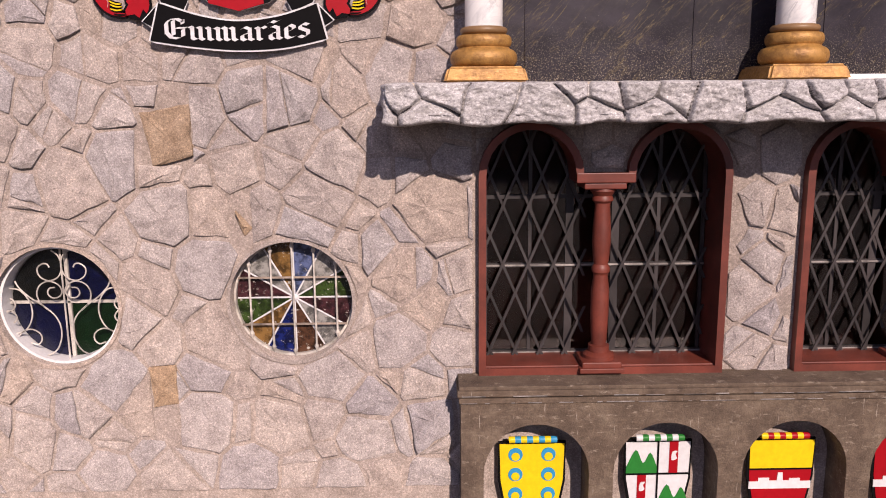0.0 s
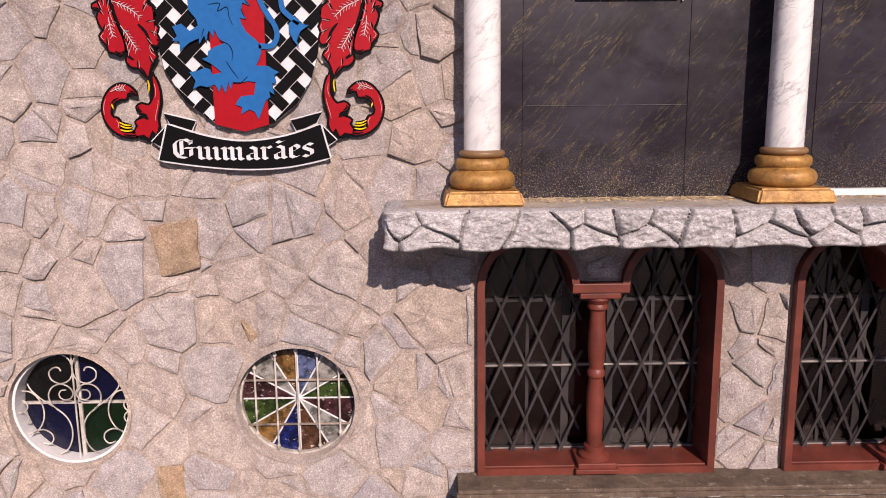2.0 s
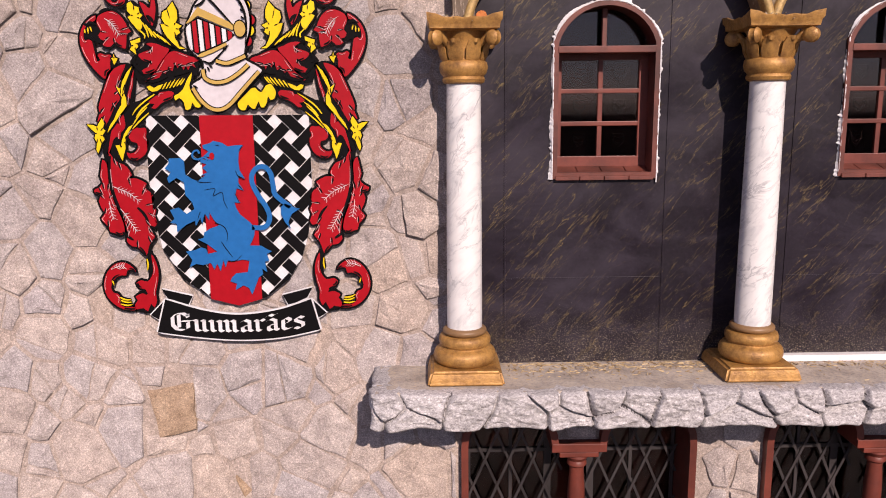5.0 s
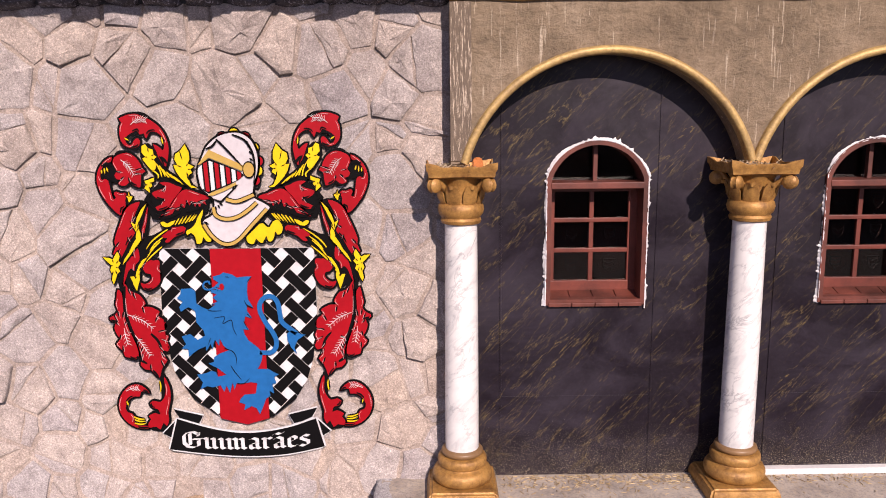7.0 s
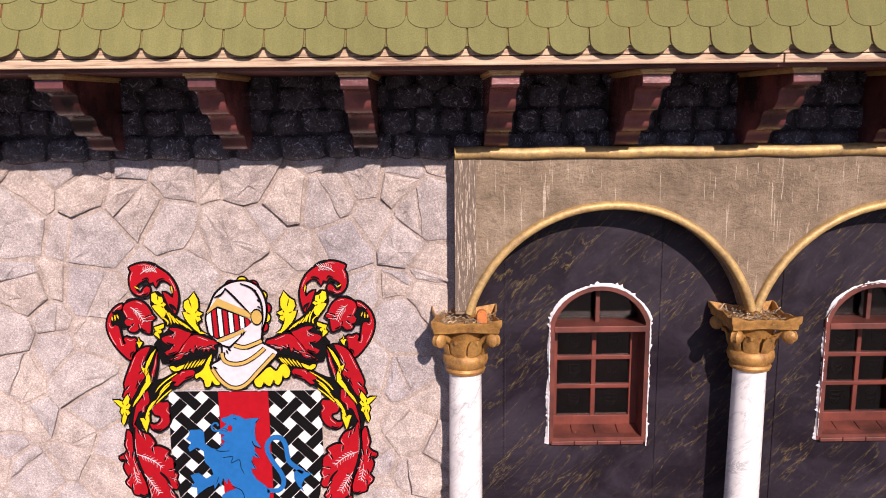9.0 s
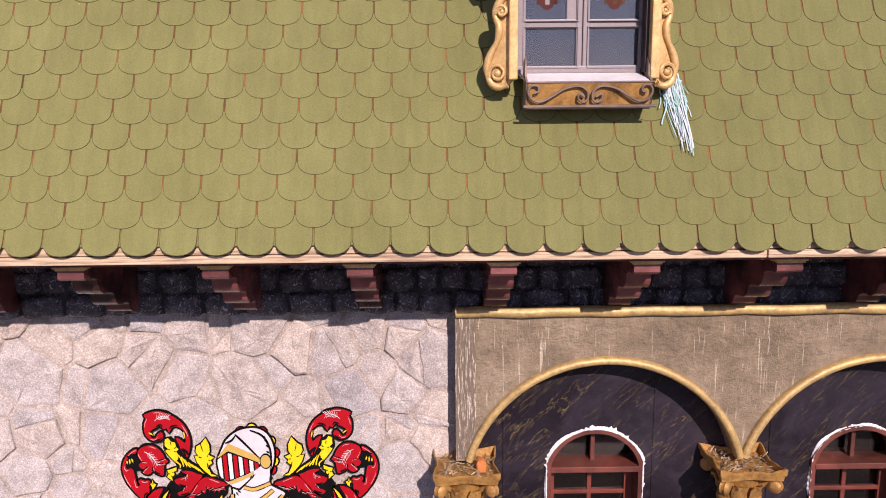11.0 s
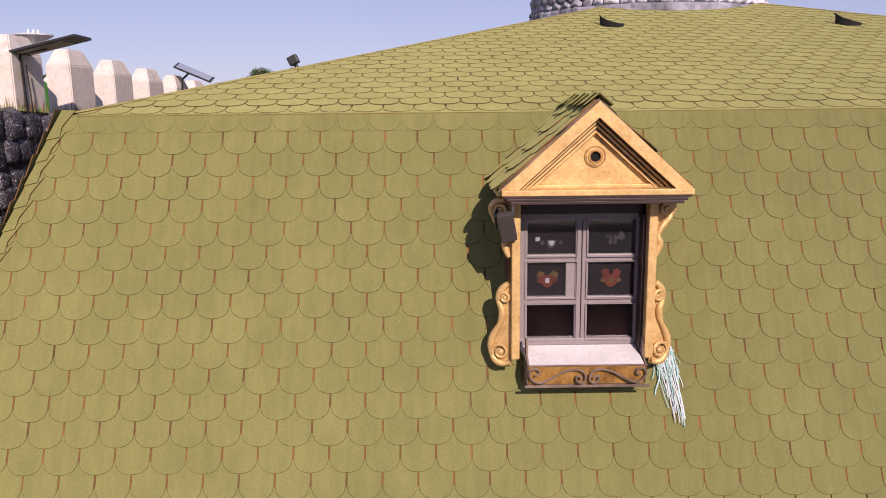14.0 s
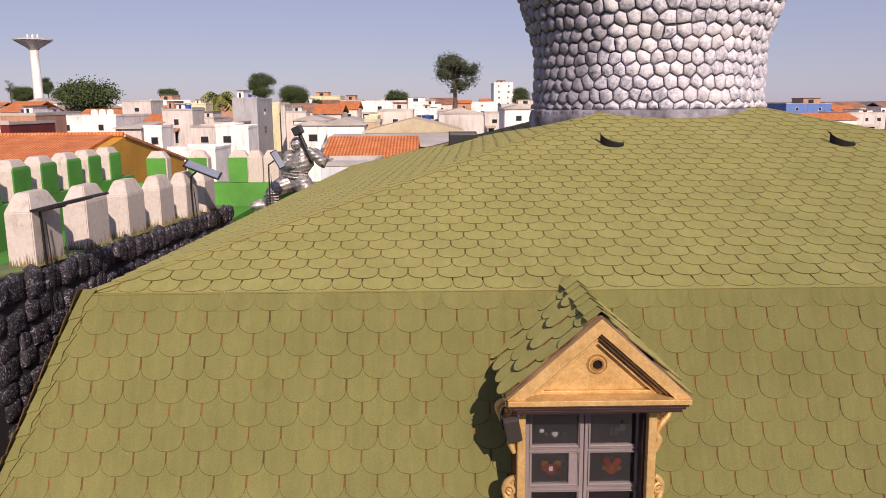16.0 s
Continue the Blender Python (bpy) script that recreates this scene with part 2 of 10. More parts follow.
def peeling():
    m, nt, b = material("brown plaster peeling to cream", 0.85)
    flake = noise_tex(nt, world_coords(nt, (34, 34, 3.0)), 2.6, 8, 0.78)
    grain = noise_tex(nt, world_coords(nt), 30, 6, 0.7)
    col = ramp(nt, flake, [(0.50, (0.15, 0.112, 0.082)), (0.545, (0.22, 0.165, 0.12)), (0.57, (0.56, 0.46, 0.36)), (0.7, (0.60, 0.51, 0.41))])
    col = mix(nt, 0.5, col, ramp(nt, grain, [(0.3, grey(0.6)), (0.65, grey(1.15))]), 'MULTIPLY')
    nt.links.new(col, b.inputs["Base Color"])
    bump(nt, b, flake, 0.6, 0.012)
    return m


BARE = peeling()
FRAME = plain("oxide red painted wood", (0.17, 0.036, 0.022), 0.5, 0, 0.25, 20, 0.15)
FRAME_DULL = plain("dull brown red wood", (0.15, 0.038, 0.025), 0.55, 0, 0.35, 20, 0.25)
CORBEL = plain("brown red glossy corbel paint", (0.175, 0.055, 0.05), 0.24, 0, 0.45, 16, 0.6)


def timber():
    m, nt, b = material("worn pale timber", 0.7)
    grain = noise_tex(nt, world_coords(nt, (1.2, 20, 34)), 2.0, 7, 0.7, 0.4)
    worn = noise_tex(nt, world_coords(nt, (3, 3, 9)), 1.4, 6, 0.7)
    col = ramp(nt, grain, [(0.36, (0.22, 0.13, 0.085)), (0.5, (0.50, 0.36, 0.235)), (0.64, (0.62, 0.47, 0.32))])
    col = mix(nt, ramp(nt, worn, [(0.56, grey(0)), (0.66, grey(0.5))]), col, (0.30, 0.16, 0.10))
    nt.links.new(col, b.inputs["Base Color"])
    bump(nt, b, grain, 0.5, 0.006)
    return m


TIMBER = timber()
WHITE = plain("white paint", (0.80, 0.78, 0.77), 0.5, 0, 0.05)
FOAM = plain("white sealing foam", (0.80, 0.79, 0.80), 0.9, 0, 0.08, 40, 0.8)
IRON = plain("grey iron lattice", (0.056, 0.047, 0.047), 0.5, 0.3, 0.3)
IRON_WHITE = plain("chipped white iron", (0.60, 0.55, 0.49), 0.6, 0.0, 0.3, 60)
IRON_RUST = plain("rusty pale iron", (0.33, 0.26, 0.21), 0.65, 0.0, 0.35, 60)
IRON_BROWN = plain("weathered brown wrought iron", (0.20, 0.14, 0.11), 0.55, 0.2, 0.3, 30)
BLACK = plain("black plastic", (0.015, 0.014, 0.014), 0.45)
STEEL = plain("grey steel", (0.42, 0.42, 0.44), 0.35, 0.8)
LILAC = plain("lilac grey window paint", (0.24, 0.198, 0.202), 0.5, 0, 0.08)
# brown kept dark to stand in for the dimness of unlit rooms
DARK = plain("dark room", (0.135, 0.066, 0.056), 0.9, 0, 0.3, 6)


def black_stone(name, k):
    m, nt, b = material(name, 0.24)
    vec = world_coords(nt)
    n1, n2 = noise_tex(nt, vec, 16, 7, 0.66), noise_tex(nt, vec, 34, 4, 0.6, 1.5)
    # pale streaks painted in as gloss highlights
    gloss_streak = noise_tex(nt, vec, 19, 6, 0.74, 3.2)
    col = ramp(nt, n1, [(e, tuple(c * k for c in t)) for e, t in ((0.35, (0.030, 0.026, 0.031)), (0.56, (0.062, 0.055, 0.066)), (0.75, (0.17, 0.158, 0.182)))])
    col = mix(nt, ramp(nt, gloss_streak, [(0.565, grey(0)), (0.62, grey(0.8))]), col, (0.50, 0.47, 0.56))
    nt.links.new(col, b.inputs["Base Color"])
    bump(nt, b, mix(nt, 0.5, n1, n2), 0.9, 0.025)
    return m


# the eave copy is lightened for bounced light, the parapet copy is darker
BLACK_STONE = black_stone("glossy black stone lightened for bounced light", 1.15)
PARAPET_STONE = black_stone("black painted parapet stone", 0.62)


def tower_stone():
    m, nt, b = material("limewashed grey stone", 0.8)
    vec = world_coords(nt)
    n1, n2 = noise_tex(nt, vec, 22, 8, 0.72), noise_tex(nt, vec, 1.6, 4)
    col = ramp(nt, n1, [(0.36, (0.22, 0.215, 0.27)), (0.46, (0.48, 0.475, 0.55)), (0.56, (0.66, 0.655, 0.73)), (0.66, (0.86, 0.86, 0.90))])
    col = mix(nt, ramp(nt, n2, [(0.50, grey(0)), (0.60, grey(0.8))]), col, mix(nt, 0.65, col, (0.78, 0.74, 0.75)))
    col = mix(nt, 0.5, col, ramp(nt, chance(nt), [(0, grey(0.75)), (1, grey(1.12))]), 'MULTIPLY')
    # darker grey towards the left flank, with a ragged edge
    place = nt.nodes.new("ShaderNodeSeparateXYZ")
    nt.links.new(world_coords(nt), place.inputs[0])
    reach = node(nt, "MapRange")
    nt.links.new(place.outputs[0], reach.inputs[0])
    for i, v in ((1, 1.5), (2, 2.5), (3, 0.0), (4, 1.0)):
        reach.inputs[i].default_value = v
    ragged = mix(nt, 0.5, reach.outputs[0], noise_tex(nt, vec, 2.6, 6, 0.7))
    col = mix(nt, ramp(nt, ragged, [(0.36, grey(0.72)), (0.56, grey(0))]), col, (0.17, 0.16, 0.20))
    nt.links.new(col, b.inputs["Base Color"])
    bump(nt, b, n1, 0.6, 0.02)
    return m


TOWER_STONE = tower_stone()
TOWER_JOINT = plain("grey tower mortar", (0.085, 0.08, 0.105), 0.9, 0, 0.3, 16, 0.5)
TOWER_BASE = plain("grey blue base plaster", (0.27, 0.26, 0.31), 0.9, 0, 0.4, 20, 0.8)


def shingle():
    m, nt, b = material("olive green asphalt shingle", 0.9)
    b.inputs["Diffuse Roughness"].default_value = 1.0
    b.inputs["Specular IOR Level"].default_value = 0.25
    vec = world_coords(nt)
    grit = noise_tex(nt, vec, 150, 3, 0.75)
    blot = noise_tex(nt, vec, 2.4, 6, 0.65)
    wash = noise_tex(nt, world_coords(nt, (16, 5, 2)), 1.2, 5, 0.6)
    col = ramp(nt, blot, [(0.3, (0.200, 0.193, 0.068)), (0.55, (0.222, 0.215, 0.077)), (0.78, (0.242, 0.234, 0.088))])
    col = mix(nt, 0.32, col, ramp(nt, grit, [(0.30, grey(0.45)), (0.5, grey(1.0)), (0.70, grey(1.5))]), 'MULTIPLY')
    col = mix(nt, 0.35, col, ramp(nt, wash, [(0.35, grey(0.8)), (0.65, grey(1.12))]), 'MULTIPLY')
    col = mix(nt, 0.14, col, ramp(nt, chance(nt), [(0, grey(0.75)), (1, grey(1.2))]), 'MULTIPLY')
    scar = noise_tex(nt, world_coords(nt, (26, 8, 5)), 1.3, 5, 0.7, 0.6)
    col = mix(nt, ramp(nt, scar, [(0.715, grey(0)), (0.74, grey(0.55))]), col, (0.52, 0.47, 0.30))
    isl = nt.nodes.new("ShaderNodeNewGeometry").outputs["Random Per Island"]
    col = mix(nt, 0.12, col, ramp(nt, isl, [(0, grey(0.75)), (1, grey(1.2))]), 'MULTIPLY')
    nt.links.new(col, b.inputs["Base Color"])
    bump(nt, b, grit, 0.3, 0.002)
    return m


SHINGLE = shingle()
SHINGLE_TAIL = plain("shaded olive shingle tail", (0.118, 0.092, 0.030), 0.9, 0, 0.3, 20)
SHINGLE_EDGE = plain("rusty brown worn shingle edge", (0.185, 0.086, 0.023), 0.9, 0, 0.3, 20)
UNDERLAY = plain("brown bitumen underlay", (0.22, 0.095, 0.022), 0.9, 0, 0.3, 20)


def glass(name, color=(0.9, 0.92, 0.95), rough=0.03, trans=1.0):
    m, nt, b = material(name, rough, 0, color)
    b.inputs["Transmission Weight"].default_value = trans
    b.inputs["IOR"].default_value = 2.1
    return m


PANE = glass("clear pane", (0.62, 0.58, 0.56))
PANE_DIM = glass("dim clear pane", (0.55, 0.42, 0.39))
PANE_DIM.node_tree.nodes["Principled BSDF"].inputs["IOR"].default_value = 1.5
# slight milky tint imitates the sky mirrored in clear glass
PANE_HAZY = glass("pane with milky sky reflection tint", (0.56, 0.54, 0.58), 0.04, 0.975)
PANE_HAZY.node_tree.nodes["Principled BSDF"].inputs["IOR"].default_value = 2.0


# ---------- building blocks ----------
def box(bm, x0, x1, y0, y1, z0, z1, bevel=0.0):
    m = Matrix.Translation(((x0 + x1) / 2, (y0 + y1) / 2, (z0 + z1) / 2)) @ Matrix.Diagonal((x1 - x0, y1 - y0, z1 - z0, 1))
    verts = bmesh.ops.create_cube(bm, size=1, matrix=m)["verts"]
    if bevel:
        edges = list({e for v in verts for e in v.link_edges})
        bmesh.ops.bevel(bm, geom=edges, offset=bevel, segments=2, affect='EDGES', profile=0.6)
    return verts


def lathe(bm, profile, cx, cy, seg=40, m=None):
    """Turns (radius, height) pairs about the upright through cx, cy."""
    rings = []
    for r, z in profile:
        ring = []
        for i in range(seg):
            a = 2 * math.pi * i / seg
            p = Vector((cx + r * math.cos(a), cy + r * math.sin(a), z))
            ring.append(bm.verts.new(m @ p if m else p))
        rings.append(ring)
    for a, b in zip(rings, rings[1:]):
        for i in range(seg):
            bm.faces.new((a[i], a[(i + 1) % seg], b[(i + 1) % seg], b[i]))
    bm.faces.new(list(reversed(rings[0])))
    bm.faces.new(rings[-1])


def caps(bm, loops, place0, place1):
    """Closes flat outlines (the first may have openings) at two depths and joins them by sides."""
    flat = [[Vector((u, v, 0)) for u, v in loop] for loop in loops]
    tris = tessellate_polygon(flat)
    pts = [p for loop in loops for p in loop]
    f = [bm.verts.new(place0(*p)) for p in pts]
    k = [bm.verts.new(place1(*p)) for p in pts]
    for a, b, c in tris:
        bm.faces.new((f[a], f[b], f[c]))
        bm.faces.new((k[c], k[b], k[a]))
    start = 0
    for loop in loops:
        n = len(loop)
        for i in range(n):
            a, b = start + i, start + (i + 1) % n
            bm.faces.new((f[a], k[a], k[b], f[b]))
        start += n


def prism(bm, pts, y0, y1):
    """A flat outline of (x, z) points, from y0 (front) to y1 (back)."""
    caps(bm, [tidy(list(pts), 1e-5)], lambda u, v: (u, y0, v), lambda u, v: (u, y1, v))


def side_prism(bm, pts, x0, x1):
    """A flat outline of (y, z) points, from x0 to x1."""
    caps(bm, [list(pts)], lambda u, v: (x0, u, v), lambda u, v: (x1, u, v))


def tube(bm, path, r, seg=6, taper=None):
    """A round bar along a list of points; taper gives each point's share of r."""
    path = [Vector(p) for p in path]
    rings = []
    for i, p in enumerate(path):
        d = (path[min(i + 1, len(path) - 1)] - path[max(i - 1, 0)]).normalized()
        side = d.cross(Vector((0, 1, 0))) if abs(d.y) < 0.9 else d.cross(Vector((1, 0, 0)))
        side.normalize()
        up = side.cross(d)
        k = r * (taper[i] if taper else 1)
        rings.append([bm.verts.new(p + k * (math.cos(2 * math.pi * j / seg) * side + math.sin(2 * math.pi * j / seg) * up)) for j in range(seg)])
    for a, b in zip(rings, rings[1:]):
        for j in range(seg):
            bm.faces.new((a[j], a[(j + 1) % seg], b[(j + 1) % seg], b[j]))
    bm.faces.new(list(reversed(rings[0])))
    bm.faces.new(rings[-1])


def smooth_line(pts, n=5, closed=True):
    """Catmull-Rom through the points."""
    out, c = [], len(pts)
    for i in range(c if closed else c - 1):
        p = [Vector(pts[(i + k) % c] if closed else pts[min(max(i + k, 0), c - 1)]) for k in (-1, 0, 1, 2)]
        for s in range(n):
            t = s / n
            out.append(0.5 * (2 * p[1] + (p[2] - p[0]) * t + (2 * p[0] - 5 * p[1] + 4 * p[2] - p[3]) * t * t + (3 * p[1] - p[0] - 3 * p[2] + p[3]) * t ** 3))
    if not closed:
        out.append(Vector(pts[-1]))
    return [tuple(v) for v in out]


def clip(poly, px, pz, nx, nz):
    """The part of a convex outline on the side of the line that (nx, nz) points away from."""
    out = []
    for i, a in enumerate(poly):
        b = poly[(i + 1) % len(poly)]
        da, db = (a[0] - px) * nx + (a[1] - pz) * nz, (b[0] - px) * nx + (b[1] - pz) * nz
        if da <= 0:
            out.append(a)
        if da * db < 0:
            s = da / (da - db)
            out.append((a[0] + s * (b[0] - a[0]), a[1] + s * (b[1] - a[1])))
    return out


def finish(bm, smooth=0.0):
    bmesh.ops.recalc_face_normals(bm, faces=bm.faces)
    if smooth:
        for f in bm.faces:
            f.smooth = True
        for e in bm.edges:
            if len(e.link_faces) == 2 and e.calc_face_angle(0) > radians(smooth):
                e.smooth = False


def mesh(name, bm, mat, smooth=0.0):
    finish(bm, smooth)
    me = bpy.data.meshes.new(name)
    bm.to_mesh(me)
    bm.free()
    me.materials.append(mat)
    return me


def under(ob, parent):
    ob.parent = parent
    top = parent
    shift = Vector(parent.location)
    while top.parent:
        top = top.parent
    ob.matrix_parent_inverse = parent.matrix_basis.inverted() if parent is top else (top.matrix_basis @ parent.matrix_parent_inverse @ parent.matrix_basis).inverted()
    return ob


def part(name, bm, mat, parent, label="", smooth=0.0):
    ob = under(new(name, mesh(name, bm, mat, smooth)), parent)
    return tagged(ob, label)


def solid(name, bm, mat, label, category, kind="", group="", smooth=0.0):
    return tagged(new(name, mesh(name, bm, mat, smooth)), label, category, group, kind)


def thing(name, label, category, at=(0, 0, 0), group="", kind=""):
    ob = new(name)
    ob.location = at
    ob.empty_display_size = 0.1
    return tagged(ob, label, category, group, kind)


def sheet_with_holes(bm, outline, holes, y0, y1):
    """An upright slab in x and z with openings right through it."""
    caps(bm, [tidy(list(p), 1e-5) for p in (outline, *holes)], lambda u, v: (u, y0, v), lambda u, v: (u, y1, v))


def circle(cx, cz, r, n=40, a0=0.0, a1=360.0):
    full = a1 - a0 >= 360
    return [(cx + r * math.cos(radians(a0 + (a1 - a0) * i / (n if full else n - 1))), cz + r * math.sin(radians(a0 + (a1 - a0) * i / (n if full else n - 1)))) for i in range(n)]


def cells(seeds, x0, x1, z0, z1, reach=0.9, squash=1.0, weights=None):
    """The cells round scattered seeds, as convex outlines."""
    out = []
    for i, (sx, sz) in enumerate(seeds):
        poly = [(x0, z0), (x1, z0), (x1, z1), (x0, z1)]
        for j, (tx, tz) in enumerate(seeds):
            if i != j and abs(tx - sx) < reach and abs(tz - sz) < reach:
                k = 0.5 + ((weights[i] - weights[j]) / (2 * ((tx - sx) ** 2 + (tz - sz) ** 2)) if weights else 0)
                poly = clip(poly, sx + (tx - sx) * k, sz + (tz - sz) * k, tx - sx, (tz - sz) * squash)
                if len(poly) < 3:
                    break
        out.append(poly)
    return out


def inset(poly, d):
    n = len(poly)
    res = poly
    for i in range(n):
        a, b = poly[i], poly[(i + 1) % n]
        ex, ez = b[0] - a[0], b[1] - a[1]
        ln = math.hypot(ex, ez)
        if ln < 1e-6:
            continue
        nx, nz = ez / ln, -ex / ln
        res = clip(res, a[0] - nx * d, a[1] - nz * d, nx, nz)
        if len(res) < 3:
            return []
    return res


def area(poly):
    return 0.5 * sum(a[0] * b[1] - b[0] * a[1] for a, b in zip(poly, poly[1:] + poly[:1]))


def tidy(poly, least=0.018):
    out = []
    for p in poly:
        if not out or math.dist(p, out[-1]) > least:
            out.append(p)
    if len(out) > 2 and math.dist(out[0], out[-1]) < least:
        out.pop()
    return out


def stone_mesh(poly, rng, depth, rim=0.016, bulge=0.35, skew=0.25, edge=0.35):
    """A rough stone: outline at the joint, a broken rim, an uneven tilted face. In x, z round its middle; the front is -y."""
    cx, cz = sum(p[0] for p in poly) / len(poly), sum(p[1] for p in poly) / len(poly)
    pts = []
    for a, b in zip(poly, poly[1:] + poly[:1]):       # break long edges so that they wander
        n = max(1, int(math.dist(a, b) / 0.06))
        for k in range(n):
            t = k / n
            w = 0.007 if k else 0.003
            pts.append((a[0] + t * (b[0] - a[0]) + rng.uniform(-w, w), a[1] + t * (b[1] - a[1]) + rng.uniform(-w, w)))
    tx, tz = rng.uniform(-skew, skew) * depth, rng.uniform(-skew, skew) * depth
    size = max(math.dist(p, (cx, cz)) for p in pts)
    bm = bmesh.new()

    def ring(k, d, jitter):
        out = []
        for x, z in pts:
            dx, dz = x - cx, z - cz
            ln = math.hypot(dx, dz)
            s = max(0.15, 1 - k / ln * rng.uniform(0.6, 1.4)) if k else 1
            lean = (tx * dx + tz * dz) / size
            out.append(bm.verts.new((dx * s, -max(d + (lean if d > 0 else 0) + rng.uniform(-jitter, jitter), 0.0015 if d > 0 else d), dz * s)))
        return out
    r0, r1, r2 = ring(0, -0.03, 0), ring(rim * 0.2, depth * edge, depth * 0.12), ring(rim, depth * (0.55 + edge * 0.4), depth * 0.15)
    r3 = ring(size * 0.42, depth * (0.9 + bulge * 0.4), depth * 0.24)
    n = len(pts)
    for a, b in ((r0, r1), (r1, r2), (r2, r3)):
        for i in range(n):
            bm.faces.new((a[i], a[(i + 1) % n], b[(i + 1) % n], b[i]))
    top = bm.verts.new((rng.uniform(-0.2, 0.2) * size * 0.4, -depth * (1 + bulge * rng.uniform(0.0, 0.9)), rng.uniform(-0.2, 0.2) * size * 0.4))
    for i in range(n):
        bm.faces.new((r3[i], r3[(i + 1) % n], top))
    return bm, cx, cz


# ---------- ground and the shell of the house ----------
WALL = 4.70          # face of the mortar bed of the stone facade
rng = random.Random(7)


def ground():
    bm = bmesh.new()
    rows = [(-4000, 0), (-600, 0), (-40, 0), (4, 0), (30, 0), (60, 0.6), (120, 2.2), (220, 4.5), (400, 5.5), (900, 6), (4500, 6)]
    cols = [-4000, -800, -200, -60, -20, 0, 20, 60, 200, 800, 4000]
    grid = [[bm.verts.new((x, y, z)) for x in cols] for y, z in rows]
    for a, b in zip(grid, grid[1:]):
        for i in range(len(cols) - 1):
            bm.faces.new((a[i], a[i + 1], b[i + 1], b[i]))
    return solid("ground", bm, plain("dusty town ground", (0.155, 0.132, 0.112), 0.95, 0, 0.3, 0.6, 0.1), "pale dusty ground reaching to the horizon", "ground", "structure")


ground()
# unseen dark ground strip, added to darken the reflections in the panes
bm = bmesh.new()
box(bm, -45, 49, -25.9, -5.0, -0.2, 0.012)
solid("road", bm, plain("dark reflected strip", (0.045, 0.043, 0.043), 0.9, 0, 0.3, 2, 0.2), "unseen dark strip added for the panes to reflect", "road", "structure")

ROUND_WINDOWS = [(-2.315, 1.785, 0.378), (-0.873, 1.80, 0.378)]
LOWER_WINDOWS = [0.285, 2.265]        # left edges
UPPER_WINDOWS = [0.858, 2.618]


def lower_opening(x0):
    """Two round arches over one sill, with the impost of the colonette between them."""
    r = 0.315
    right = circle(x0 + 1.525 - r, 2.573, r, 14, 0, 180)
    left = circle(x0 + r, 2.573, r, 14, 0, 180)
    return [(x0, 1.325), (x0 + 1.525, 1.325)] + right + left


def upper_opening(x0, w=0.626, z0=4.29, spring=5.105, rise=0.225, grow=0.0, n=17):
    half = w / 2
    r = (half * half + rise * rise) / (2 * rise)
    cx, cz = x0 + half, spring + rise - r
    a = math.degrees(math.asin(half / r))
    r += grow
    return [(x0 - grow, z0), (x0 + w + grow, z0)] + [(cx + r * math.sin(radians(a * (1 - 2 * i / (n - 1)))), cz + r * math.cos(radians(a * (1 - 2 * i / (n - 1))))) for i in range(n)]


bm = bmesh.new()
sheet_with_holes(bm, [(-3.05, 0), (4.6, 0), (4.6, 3.0), (0.27, 3.0), (0.27, 6.65), (-3.05, 6.65)],
                 [circle(*c) for c in ROUND_WINDOWS] + [lower_opening(x) for x in LOWER_WINDOWS], WALL, 5.02)
wall_stone = solid("wall_stone", bm, MORTAR, "pinkish grey granite rubble wall with narrow mortar joints", "wall", "structure")
bm = bmesh.new()
sheet_with_holes(bm, [(0.27, 3.0), (4.6, 3.0), (4.6, 6.65), (0.27, 6.65)], [upper_opening(x) for x in UPPER_WINDOWS], 4.72, 5.02)
wall_black = solid("wall_black", bm, BLACK_WALL, "black wall panels painted with gold marble veins", "wall", "structure")
# panel joints of the black wall
for x in (0.565, 1.556, 2.33, 3.316):
    bm = bmesh.new()
    box(bm, x - 0.006, x + 0.006, 4.714, 4.722, 3.14, 5.75, 0.002)
    part("panel_seam", bm, BLACK_WALL, wall_black)
for x0, x1 in ((0.57, 1.55), (2.335, 3.31)):
    bm = bmesh.new()
    box(bm, x0, x1, 4.7185, 4.722, 3.657, 3.664, 0.001)
    part("panel_seam", bm, BLACK_WALL, wall_black)

for name, dims in (("wall_back", (-3.0, 8.5, 14.6, 14.9, 0, 6.6)), ("wall_left", (-3.05, -2.8, 5.02, 14.6, 0, 6.6)), ("wall_right", (8.3, 8.6, 4.8, 14.6, 0, 6.6)),
                   ("wall_front", (4.6, 8.6, 4.7, 5.0, 0, 6.65))):
    bm = bmesh.new()
    box(bm, *dims)
    solid(name, bm, PLASTER, "plain brown plastered wall closing the house", "wall", "structure")
# added floor and backdrop wall, their colour dark in place of unlit depth
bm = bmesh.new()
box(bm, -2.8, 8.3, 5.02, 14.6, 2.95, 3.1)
solid("floor", bm, DARK, "upper floor inside, coloured dark for unlit rooms", "floor", "structure")
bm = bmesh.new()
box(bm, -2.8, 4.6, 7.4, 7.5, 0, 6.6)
solid("wall_inner", bm, DARK, "added backdrop partition, coloured dark for unlit rooms", "wall", "structure")

# ---------- ledge ----------
ledge = thing("ledge", "grey rock ledge with dusty top and dark painted joints", "ledge", (1.5, 4.4, 2.9), kind="structure")
bm = bmesh.new()
box(bm, -0.22, 4.6, 4.215, 4.72, 2.905, 3.085, 0.02)
part("ledge_core", bm, JOINT, ledge)
bm = bmesh.new()
box(bm, -0.225, 4.6, 4.205, 4.718, 3.082, 3.108, 0.004)
part("ledge_top", bm, DUST, ledge, "dusty cement top with straw and grit")

bm = bmesh.new()
